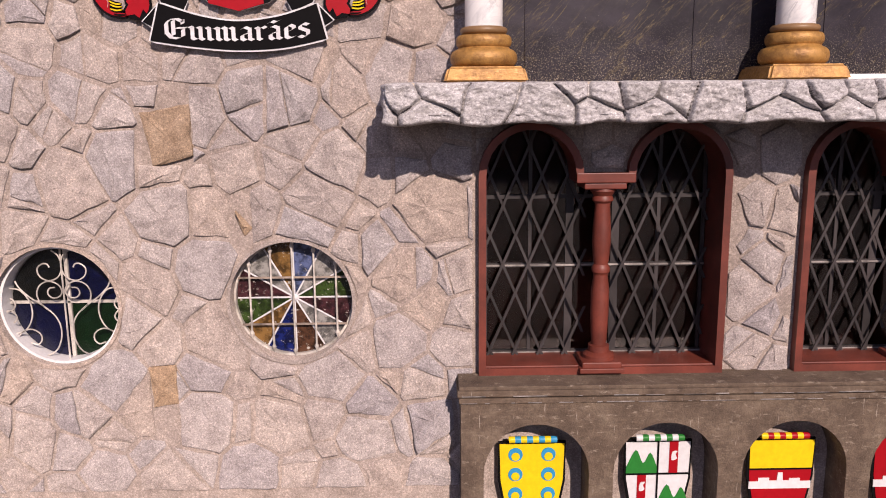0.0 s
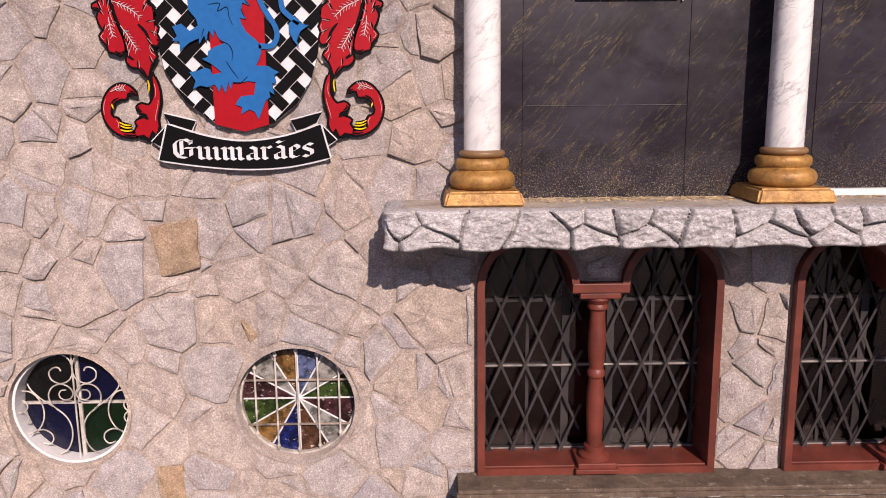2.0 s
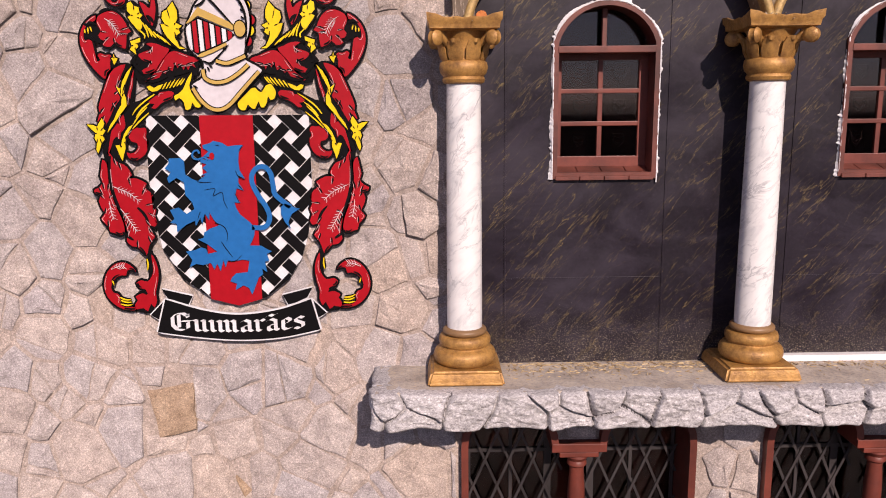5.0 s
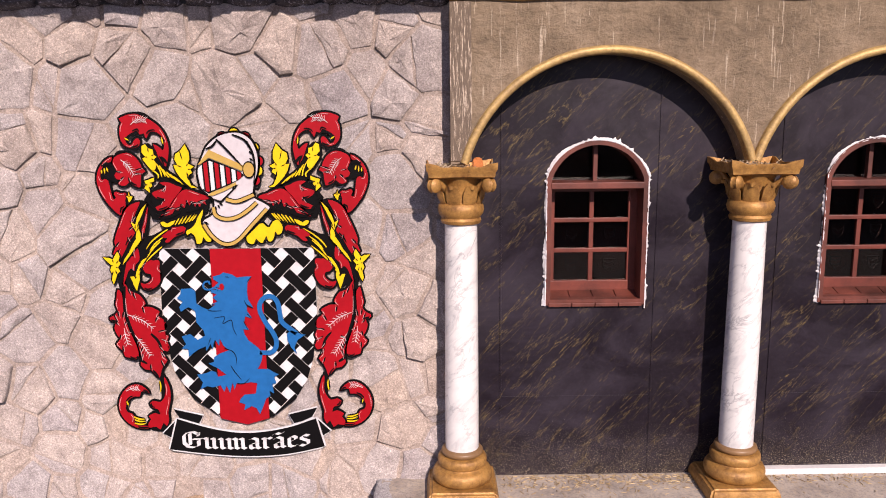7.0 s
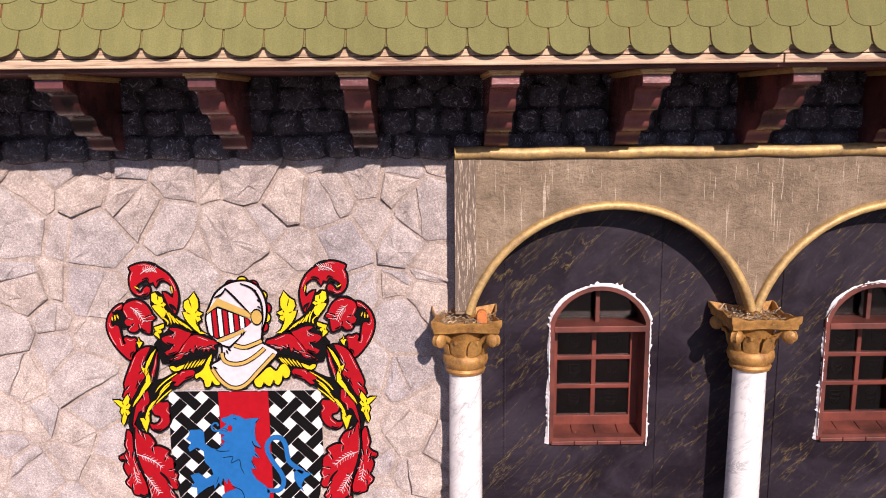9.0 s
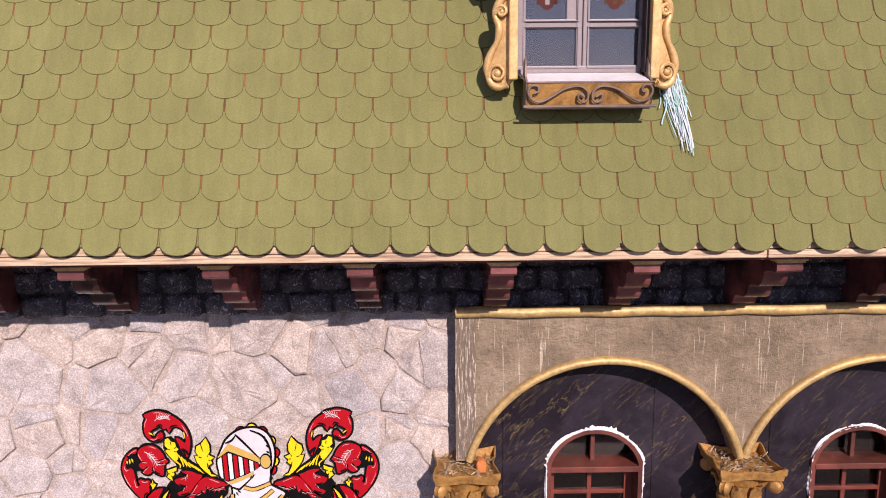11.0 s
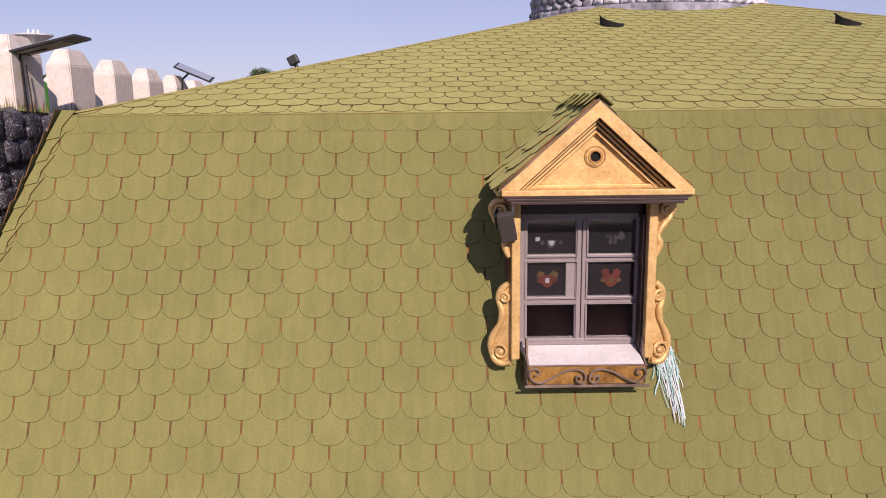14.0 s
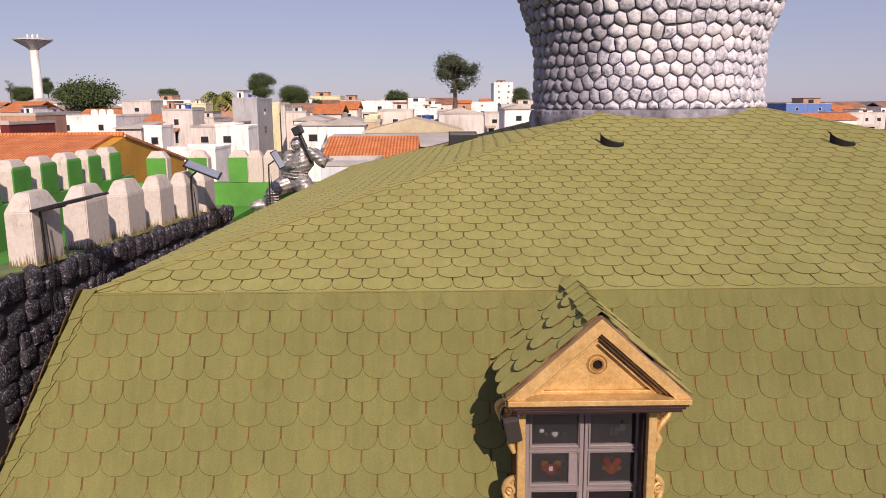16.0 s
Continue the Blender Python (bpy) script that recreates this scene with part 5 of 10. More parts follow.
def tab_solid(pts, lift_low=0.008, lift_high=0.001, thick=0.0045, length=0.30, rim=0.0026, head=HEAD):
    """A thin tile: its face, a narrow worn edge round it, and the sides. The last count of faces is the face's own."""
    v, f, n = [], [], len(pts)
    mx, ms = sum(p[0] for p in pts) / n, sum(p[1] for p in pts) / n
    inner = []
    for x, s in pts:
        ln = math.hypot(x - mx, s - ms) or 1
        k = 1 - min(0.5, rim / ln)
        inner.append((mx + (x - mx) * k, ms + (s - ms) * k))
    for ringpts, t in ((inner, thick), (pts, thick * 0.6), (pts, 0.0)):
        for x, s in ringpts:
            v.append((x, s, lift_low + (lift_high - lift_low) * s / length + t))
    low, high = clip(inner, 0, head, 0, 1), clip(inner, 0, head, 0, -1)
    if len(high) > 2 and len(low) > 2:
        for poly in (low, high):
            f.append(list(range(len(v), len(v) + len(poly))))
            v += [(x, s, lift_low + (lift_high - lift_low) * s / length + thick) for x, s in poly]
    else:
        f.append(list(range(n)))
    for k in (0, n):
        for i in range(n):
            f.append([i + k, i + n + k, (i + 1) % n + n + k, (i + 1) % n + k])
    return v, f


def slope_frame(origin, across, up):
    """A matrix whose x runs across the roof, y up the slope, z out of it."""
    a, u = Vector(across).normalized(), Vector(up).normalized()
    m = Matrix((a, u, a.cross(u))).transposed().to_4x4()
    return Matrix.Translation(origin) @ m


def shingle_mesh(name, verts, faces, faced):
    me = bpy.data.meshes.new(name)
    me.from_pydata(verts, [], faces)
    me.materials.append(SHINGLE)
    me.materials.append(SHINGLE_EDGE)
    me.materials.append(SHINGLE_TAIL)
    # the long straight sides are worn to rust; the tail's shade line is painted
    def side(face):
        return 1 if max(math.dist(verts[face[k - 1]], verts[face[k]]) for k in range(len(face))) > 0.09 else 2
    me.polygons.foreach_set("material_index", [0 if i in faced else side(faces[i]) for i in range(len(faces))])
    return me


def joined(name, tabs, mat, parent, label):
    verts, faces, faced = [], [], set()
    for v, f, m in tabs:
        k = len(verts)
        faced.add(len(faces))
        verts += [tuple(m @ Vector(p)) for p in v]
        faces += [[i + k for i in face] for face in f]
    ob = under(new(name, shingle_mesh(name, verts, faces, faced)), parent)
    return tagged(ob, label, kind="stuff")


dormer()


def floodlight():
    f = thing("floodlight", "small black floodlight fixed beside the dormer post", "floodlight", (0.47, 3.93, 8.2))
    turn = Matrix.Translation((0.482, 3.92, 8.315)) @ Matrix.Scale(1.0, 4) @ Matrix.Rotation(radians(-12), 4, 'Y') @ Matrix.Rotation(radians(24), 4, 'X')
    bm = bmesh.new()
    box(bm, -0.042, 0.042, -0.02, 0.02, -0.095, 0.075, 0.008)
    for i in range(5):
        box(bm, -0.036 + i * 0.016, -0.030 + i * 0.016, 0.018, 0.036, -0.08, 0.06)
    bmesh.ops.transform(bm, matrix=turn, verts=bm.verts)
    part("lamp_body", bm, plain("brown black lamp housing", (0.055, 0.045, 0.042), 0.5), f)
    bm = bmesh.new()
    tube(bm, [(0.43, 3.93, 8.30), (0.425, 3.99, 8.36), (0.45, 4.03, 8.40), (0.52, 4.03, 8.40)], 0.008, 6)
    part("bracket", bm, BLACK, f)
    bm = bmesh.new()
    tube(bm, [(0.50, 3.94, 8.385), (0.515, 3.95, 8.36), (0.52, 3.96, 8.42)], 0.006, 6)
    part("cable", bm, STEEL, f, "pale grey cable end")


def tassel():
    mats = [plain("torn pale blue ribbon", (0.33, 0.52, 0.52), 0.6), plain("torn white ribbon", (0.60, 0.65, 0.67), 0.5), plain("faded green ribbon", (0.28, 0.45, 0.40), 0.6)]
    r = random.Random(8)
    t = thing("ribbon_bunch", "frayed blue and white plastic ribbons hanging from the dormer", "ribbons", (1.43, 4.1, 7.2))
    for i in range(62):
        x0, z0 = 1.385 + r.uniform(-0.055, 0.055), 7.585 - (r.uniform(0, 0.10) if i < 40 else 0) + r.uniform(-0.02, 0.03)
        ln = r.uniform(0.06, 0.18) if i < 40 else r.uniform(0.26, 0.40)
        drift = r.uniform(-0.04, 0.04) * (i < 40) + r.uniform(-0.02, 0.03) + 0.05 * (ln / 0.4) + 0.35 * (1.375 - x0) * (ln / 0.4)
        bm = bmesh.new()
        w = r.uniform(0.0015, 0.0034 if i < 40 else 0.003)
        rows = []
        for k in range(7):
            s = k / 6
            z = z0 - ln * s
            x = x0 + drift * s + 0.008 * math.sin(5 * s + i)
            y = 4.26 + (z - 7.78) / SLOPE - 0.03 - 0.008 * math.sin(4 * s + 2 * i)
            rows.append([bm.verts.new((x - w, y, z)), bm.verts.new((x + w, y - 0.002, z))])
        for a, b in zip(rows, rows[1:]):
            bm.faces.new((a[0], a[1], b[1], b[0]))
        finish(bm)
        bmesh.ops.solidify(bm, geom=bm.faces[:], thickness=0.001)
        part("ribbon", bm, mats[(0, 2, 0, 2, 1)[i % 5]] if i < 40 else mats[1 if i % 4 else 0], t)


floodlight()
tassel()


# ---------- things on the upper roof ----------
# black put on the vents for the shade of their openings
VENT_BLACK = plain("matt black vent shade", (0.008, 0.007, 0.007), 0.95)


def roof_vent(x, y):
    z = BREAK_Z + (y - BREAK_Y) * UP
    v = thing("roof_vent", "small black scoop vent lifted out of the shingles", "vent", (x, y, z), "vents on the roof")
    bm = bmesh.new()
    rows = []
    for i in range(11):
        t = i / 10
        a = math.pi * t
        px = x - 0.12 * math.cos(a) + 0.02 * (1 - t)
        py = y - 0.13 * math.sin(a) * 0.9 - 0.05 * t
        base = BREAK_Z + (py - BREAK_Y) * UP
        h = 0.085 * (1 - t) ** 1.3 + 0.022
        rows.append([bm.verts.new((px, py, base)), bm.verts.new((px, py, base + h)), bm.verts.new((px + 0.01, py + 0.06, base + 0.016 + h * 0.9))])
    for a, b in zip(rows, rows[1:]):
        for k in range(2):
            bm.faces.new((a[k], a[k + 1], b[k + 1], b[k]))
    finish(bm)
    bmesh.ops.solidify(bm, geom=bm.faces[:], thickness=0.006)
    part("hood", bm, VENT_BLACK, v)
    bm = bmesh.new()
    lathe(bm, [(0.055, z - 0.03), (0.06, z + 0.02), (0.04, z + 0.025)], x + 0.01, y - 0.01, 16)
    part("throat", bm, VENT_BLACK, v)
    return v


roof_vent(1.80, 7.62)
roof_vent(4.04, 7.58)
bx, by = 0.46, 11.38
bz = side_height(bx, by)
hatch = thing("roof_hatch", "small dark slatted box on the far roof slope", "hatch", (bx, by, bz))
for i in range(3):
    bm = bmesh.new()
    box(bm, bx - 0.17, bx + 0.24, by - 0.16 + i * 0.12, by - 0.06 + i * 0.12, bz - 0.05, bz + 0.13 + 0.015 * i, 0.012)
    part("slat", bm, BLACK, hatch)


# ---------- parapet walk beside the roof ----------
PX = -2.80


def wall_top(y):
    return 8.915 - 0.045 * (y - 5.4)




def whitewash():
    m, nt, b = material("stained whitewash", 0.9)
    vec = world_coords(nt)
    big, fine = noise_tex(nt, vec, 2.2, 6, 0.7), noise_tex(nt, vec, 26, 6, 0.7)
    run = noise_tex(nt, world_coords(nt, (9, 9, 1.4)), 1.6, 6, 0.7)
    col = ramp(nt, fine, [(0.3, (0.49, 0.43, 0.385)), (0.55, (0.585, 0.52, 0.475)), (0.8, (0.64, 0.575, 0.53))])
    col = mix(nt, ramp(nt, run, [(0.55, grey(0)), (0.70, grey(0.45))]), col, (0.36, 0.30, 0.23))
    col = mix(nt, ramp(nt, big, [(0.60, grey(0)), (0.72, grey(0.6))]), col, (0.40, 0.36, 0.20))
    seep = noise_tex(nt, world_coords(nt, (14, 14, 2.2)), 1.0, 7, 0.75, 0.5)
    col = mix(nt, ramp(nt, seep, [(0.56, grey(0)), (0.66, grey(0.55))]), col, (0.30, 0.25, 0.19))
    nt.links.new(col, b.inputs["Base Color"])
    bump(nt, b, fine, 0.4, 0.006)
    return m


WHITEWASH = whitewash()
GREEN = plain("bright green masonry paint", (0.075, 0.30, 0.045), 0.7, 0, 0.12, 8, 0.15)
MOSS = plain("green algae on cement", (0.16, 0.22, 0.07), 0.9, 0, 0.4, 8, 0.3)
parapet = thing("wall_parapet", "parapet of black painted stones carrying white merlons", "wall", (PX, 8, 7), kind="structure")
bm = bmesh.new()
prof = [(4.76, 6.0), (10.9, 6.0), (10.9, wall_top(10.9)), (4.76, wall_top(4.76))]
side_prism(bm, prof, PX - 0.32, PX)
part("parapet_core", bm, plain("dark mortar of the parapet", (0.03, 0.027, 0.028), 0.8), parapet)
bm = bmesh.new()
side_prism(bm, [(4.76, wall_top(4.76)), (10.9, wall_top(10.9)), (10.9, wall_top(10.9) + 0.012), (4.76, wall_top(4.76) + 0.012)], PX - 0.31, PX - 0.01)
part("parapet_top", bm, MOSS, parapet, "algae green top between the merlons")


def merlon_mesh(bm, w, ln, h, slope=0.13):
    """Chamfered block: w across, ln along, h high, foot at 0."""
    lay = [(0, 1, 1), (h - slope, 1, 1), (h - 0.012, 0.56, 0.66), (h, 0.48, 0.58)]
    rings = [[bm.verts.new((sx * w / 2 * kx, sy * ln / 2 * ky, z)) for sx, sy in ((-1, -1), (1, -1), (1, 1), (-1, 1))] for z, kx, ky in lay]
    for a, b in zip(rings, rings[1:]):
        for i in range(4):
            bm.faces.new((a[i], a[(i + 1) % 4], b[(i + 1) % 4], b[i]))
    bm.faces.new(rings[-1])
    bm.faces.new(list(reversed(rings[0])))
    bmesh.ops.bevel(bm, geom=list(bm.edges), offset=0.008, segments=2, affect='EDGES')


near_merlon = None
for i, y in enumerate((5.48, 6.36, 7.23, 8.10, 8.97, 9.72)):
    at = (PX - 0.104, y + 0.22, wall_top(y + 0.2) + 0.012)
    if near_merlon is None:
        near_merlon = thing("merlon", "white stained merlon with chamfered top on the black parapet", "merlon", at, "white merlons on the parapet")
        bm = bmesh.new()
        merlon_mesh(bm, 0.198, 0.435, 0.532, 0.135)
        bmesh.ops.translate(bm, verts=bm.verts, vec=at)
        part("block", bm, WHITEWASH, near_merlon)
    else:
        copy_thing(near_merlon, Matrix.Translation(at))



def weeds():
    """Dry growth along the foot of the merlons."""
    r = random.Random(17)
    straw, algae = plain("dry brown growth", (0.27, 0.185, 0.09), 0.9, 0, 0.4, 20), plain("green growth", (0.19, 0.27, 0.07), 0.9, 0, 0.4, 20)
    for y in (5.48, 6.36, 7.23, 8.10, 8.97, 9.72):
        w = thing("weeds", "dry grass and moss at the foot of a merlon", "weeds", (PX - 0.02, y + 0.2, wall_top(y)), "weeds on the parapet")
        for mat, n, tall in ((straw, 90, 0.11), (algae, 90, 0.045)):
            verts, faces = [], []
            for k in range(n):
                bx, by = (PX - 0.004 + r.uniform(0, 0.018), y + r.uniform(0.0, 0.44)) if r.random() < 0.65 else (PX - r.uniform(0, 0.2), y - 0.004 - r.uniform(0, 0.02))
                h = tall * r.random() ** 2 + 0.015
                bz, ax = wall_top(by) + 0.008, r.uniform(-0.006, 0.006)
                q = len(verts)
                verts += [(bx - 0.003, by - 0.003, bz), (bx + 0.003, by + 0.003, bz), (bx + ax, by + r.uniform(-0.02, 0.02), bz + h)]
                faces.append((q, q + 1, q + 2))
            me = bpy.data.meshes.new("growth")
            me.from_pydata(verts, [], faces)
            me.materials.append(mat)
            under(new("tuft" if mat is straw else "moss", me), w)


weeds()

# far side of the walk: green inner faces
far = thing("wall_far", "green painted inner wall across the parapet walk", "wall", (-5.2, 11, 7), kind="structure")
bm = bmesh.new()
box(bm, -5.59, -5.27, 6.0, 13.9, 5.0, 8.86)
part("far_core", bm, GREEN, far)
bm = bmesh.new()
box(bm, -5.27, PX - 0.32, 6.0, 13.9, 8.20, 8.30)
part("walk_floor", bm, GREEN, far, "green floor of the walk")
bm = bmesh.new()
box(bm, -5.27, -2.35, 13.7, 13.95, 5.0, 8.72)
part("cross_wall", bm, GREEN, far, "green wall closing the walk")
far_merlon = None
for y in (8.38, 9.15, 9.93, 10.66, 11.44, 12.15, 12.95):
    at = (-5.42, y + 0.2, 8.86)
    if far_merlon is None:
        far_merlon = thing("green_merlon", "white merlon with its inner face painted green", "merlon", at, "green merlons of the far wall")
        bm = bmesh.new()
        merlon_mesh(bm, 0.28, 0.44, 0.53)
        bmesh.ops.translate(bm, verts=bm.verts, vec=at)
        part("block", bm, WHITEWASH, far_merlon)
        bm = bmesh.new()
        merlon_mesh(bm, 0.292, 0.452, 0.536)
        bmesh.ops.bisect_plane(bm, geom=bm.verts[:] + bm.edges[:] + bm.faces[:], plane_co=(0.128, 0, 0), plane_no=(1, 0, 0), clear_inner=True)
        bmesh.ops.translate(bm, verts=bm.verts, vec=at)
        part("painted_face", bm, GREEN, far_merlon, "green painted inner half")
    else:
        copy_thing(far_merlon, Matrix.Translation(at))
end_merlon = None
for x in (-4.80, -4.08, -3.37, -3.08, -2.80):
    at = (x, 13.84, 8.72)
    m = thing("end_merlon", "merlon of the cross wall, green on its inner side" if x < -3.2 else "plain white merlon on the cross wall", "merlon", at, "merlons of the cross wall")
    bm = bmesh.new()
    merlon_mesh(bm, 0.36 if x < -3.2 else 0.26, 0.22, 0.56)
    bmesh.ops.translate(bm, verts=bm.verts, vec=at)
    part("block", bm, WHITEWASH, m)
    if x < -3.2:
        bm = bmesh.new()
        box(bm, x - 0.176, x + 0.16, 13.715, 13.727, 8.725, 9.16, 0.003)
        part("painted_face", bm, GREEN, m, "green painted inner face")


def solar_light(at, along, back, arm, foot, size=1.0):
    s = thing("solar_light", "solar street light panel on a bent black bracket", "solar light", (at[0], at[1], at[2] - 0.3), "solar lights on the parapet")
    t = slope_frame(at, along, Vector(back) - Vector(back).project(Vector(along))) @ Matrix.Scale(size, 4)
    bm = bmesh.new()
    box(bm, -0.24, 0.24, -0.13, 0.13, -0.010, 0.010, 0.005)
    bmesh.ops.transform(bm, matrix=t, verts=bm.verts)
    part("housing", bm, BLACK, s)
    bm = bmesh.new()
    box(bm, -0.215, 0.215, -0.115, 0.115, 0.009, 0.014)
    bmesh.ops.transform(bm, matrix=t, verts=bm.verts)
    # cell colour lightened to imitate reflected sky
    part("solar_face", bm, plain("solar cells with sky reflection tone", (0.30, 0.34, 0.42), 0.12), s, "blue grey cells paled for the reflected sky")
    bm = bmesh.new()
    box(bm, -0.20, 0.12, -0.10, 0.10, -0.015, -0.009)
    bmesh.ops.transform(bm, matrix=t, verts=bm.verts)
    part("light_face", bm, WHITEWASH, s, "pale lamp face")
    bm = bmesh.new()
    tube(bm, arm, 0.012, 6)
    part("arm", bm, BLACK, s)
    bm = bmesh.new()
    tube(bm, [arm[0], (foot[0], foot[1], (arm[0][2] + foot[2]) / 2), foot], 0.011, 6)
    part("pole", bm, BLACK, s)
    bm = bmesh.new()
    a, b = Vector(arm[0]), Vector(foot)
    tube(bm, [a + Vector((0.03, 0, 0)), (a + b) / 2 + Vector((0.05, -0.01, 0.05)), b + Vector((0.03, 0, 0.1))], 0.005, 5)
    part("cable", bm, BLACK, s)


solar_light((-2.587, 5.62, 9.372), (0.538, 0, 0.123), (-0.44, 0.9, -0.125), [(-2.797, 5.60, 9.235), (-2.80, 5.60, 9.315), (-2.615, 5.61, 9.352)], (-2.79, 5.60, 8.50))
solar_light((-2.64, 9.12, 9.318), (0.352, 0.06, -0.155), (0.1, 1, 0.17), [(-2.79, 9.12, 9.10), (-2.78, 9.11, 9.24), (-2.70, 9.10, 9.31)], (-2.785, 9.14, 8.35), 0.9)
solar_light((-2.34, 12.05, 9.232), (0.144, 0, -0.261), (0.5, 1, 0.15), [(-2.50, 12.1, 9.0), (-2.49, 12.08, 9.15), (-2.40, 12.06, 9.21)], (-2.50, 12.1, 8.2), 0.62)


def plate_armour():
    m, nt, b = material("dull plate armour", 0.45, 0.55)
    lames = node(nt, "TexWave", Scale=1.0, Distortion=5.0, Detail=3.0)
    lames.bands_direction = 'Z'
    nt.links.new(world_coords(nt, (2.0, 2.0, 4.6), (0, 28, 0)), lames.inputs["Vector"])
    grime = noise_tex(nt, world_coords(nt), 13, 6, 0.7)
    col = ramp(nt, grime, [(0.33, (0.13, 0.115, 0.11)), (0.48, (0.33, 0.31, 0.305)), (0.66, (0.52, 0.50, 0.49))])
    col = mix(nt, 0.16, col, ramp(nt, lames.outputs["Fac"], [(0.06, grey(0.15)), (0.22, grey(0.8)), (0.75, grey(1.2))]), 'MULTIPLY')
    nt.links.new(col, b.inputs["Base Color"])
    bump(nt, b, lames.outputs["Fac"], 0.35, 0.02)
    return m


def knight():
    """A crouched figure in plate armour, one plain mesh."""
    bm = bmesh.new()

    def limb(pts, rad):
        tube(bm, pts, 0.88, 12, rad)

    def ball(p, r, sc=(1, 1, 1)):
        bmesh.ops.create_uvsphere(bm, u_segments=16, v_segments=10, radius=r * 0.88, matrix=Matrix.Translation(p) @ Matrix.Diagonal((*sc, 1)))
    # stretched leg with its banded greave, and the foot
    limb([(-2.28, 13.05, 8.80), (-2.45, 12.98, 8.74), (-2.60, 12.93, 8.66)], [0.19, 0.175, 0.15])
    ball((-2.60, 12.91, 8.67), 0.13)
    limb([(-2.61, 12.92, 8.66), (-2.68, 12.95, 8.50), (-2.73, 13.0, 8.33)], [0.13, 0.135, 0.10])
    for k in range(4):
        limb([(-2.74 + 0.02 * k, 12.80, 8.60 - 0.045 * k), (-2.62 + 0.01 * k, 12.76, 8.62 - 0.045 * k), (-2.50, 12.80, 8.62 - 0.045 * k)], [0.012, 0.017, 0.012])
    limb([(-2.73, 13.0, 8.36), (-2.86, 12.94, 8.42), (-3.0, 12.9, 8.40)], [0.10, 0.12, 0.06])
    # bent leg
    limb([(-2.22, 13.0, 8.80), (-2.10, 12.88, 8.76), (-2.02, 12.85, 8.66)], [0.19, 0.19, 0.15])
    ball((-2.05, 12.82, 8.70), 0.125, (1, 0.9, 1.2))
    limb([(-2.04, 12.9, 8.66), (-2.10, 13.05, 8.34)], [0.12, 0.09])
    # skirt plates, waist and breast
    ball((-2.24, 13.02, 8.88), 0.22, (1.1, 0.9, 0.8))
    for k in range(3):
        limb([(-2.43 + 0.02 * k, 12.92, 8.90 + 0.05 * k), (-2.24, 12.79 + 0.02 * k, 8.88 + 0.05 * k), (-2.03, 12.90, 8.86 + 0.05 * k)], [0.018, 0.022, 0.018])
    limb([(-2.23, 13.02, 8.88), (-2.18, 13.0, 9.02), (-2.11, 12.98, 9.16), (-2.06, 12.98, 9.29)], [0.20, 0.19, 0.235, 0.13])
    ball((-2.12, 12.94, 9.13), 0.20, (0.92, 0.78, 1.2))
    limb([(-2.13, 12.775, 9.30), (-2.13, 12.765, 9.14), (-2.16, 12.79, 8.98)], [0.008, 0.016, 0.008])
    # shoulders and arms
    ball((-2.33, 13.0, 9.22), 0.125)
    limb([(-2.33, 13.0, 9.21), (-2.40, 12.9, 9.05), (-2.24, 12.78, 9.10)], [0.10, 0.10, 0.07])
    ball((-1.90, 12.98, 9.25), 0.115, (1.1, 1, 1))
    for k in range(3):
        limb([(-1.99 + 0.05 * k, 12.85, 9.32 - 0.045 * k), (-1.88 + 0.05 * k, 12.84, 9.30 - 0.045 * k), (-1.80 + 0.05 * k, 12.90, 9.24 - 0.045 * k)], [0.012, 0.02, 0.012])
    limb([(-1.90, 12.98, 9.26), (-1.76, 12.92, 9.13), (-1.80, 12.88, 9.08)], [0.11, 0.11, 0.09])
    limb([(-1.78, 12.90, 9.12), (-1.90, 12.84, 9.26), (-2.0, 12.82, 9.35)], [0.10, 0.09, 0.055])
    # gorget and helm with a slotted visor
    limb([(-2.12, 12.97, 9.28), (-2.15, 12.96, 9.36)], [0.14, 0.10])
    ball((-2.19, 12.95, 9.42), 0.125, (1, 1.05, 1.1))
    for k in range(4):
        limb([(-2.29 + 0.05 * k, 12.835, 9.36), (-2.29 + 0.05 * k, 12.815, 9.42), (-2.28 + 0.05 * k, 12.84, 9.475)], [0.006, 0.009, 0.006])
    solid("knight_statue", bm, plate_armour(), "crouching statue in dull grey plate armour on the wall", "statue", smooth=60)
    gun = thing("war_hammer", "black hammer held up over the statue's shoulder", "hammer", (-2.0, 12.8, 9.3))
    t = slope_frame((-2.125, 12.80, 9.61), (0.9, 0, 0.42), (-0.42, 0, 0.9))
    bm = bmesh.new()
    box(bm, -0.082, 0.082, -0.03, 0.115, -0.08, 0.08, 0.02)
    bmesh.ops.transform(bm, matrix=t, verts=bm.verts)
    part("hammer_head", bm, BLACK, gun)
    for q in (-1, 1):
        bm = bmesh.new()
        box(bm, q * 0.038 - 0.022, q * 0.038 + 0.022, 0.01, 0.08, -0.088, -0.078, 0.004)
        bmesh.ops.transform(bm, matrix=t, verts=bm.verts)
        part("pale_panel", bm, WHITE, gun, "pale square panel")
    bm = bmesh.new()
    tube(bm, [(-1.93, 12.80, 9.16), (-2.03, 12.80, 9.38), (-2.12, 12.80, 9.60)], 0.035, 8)
    part("shaft", bm, BLACK, gun)


knight()
# ledge of the parapet on which the statue crouches
bm = bmesh.new()
box(bm, -2.95, -1.85, 12.9, 13.69, 7.6, 8.29, 0.01)
solid("plinth", bm, GREY_PLASTER, "dark plinth block at the end of the wall", "plinth")


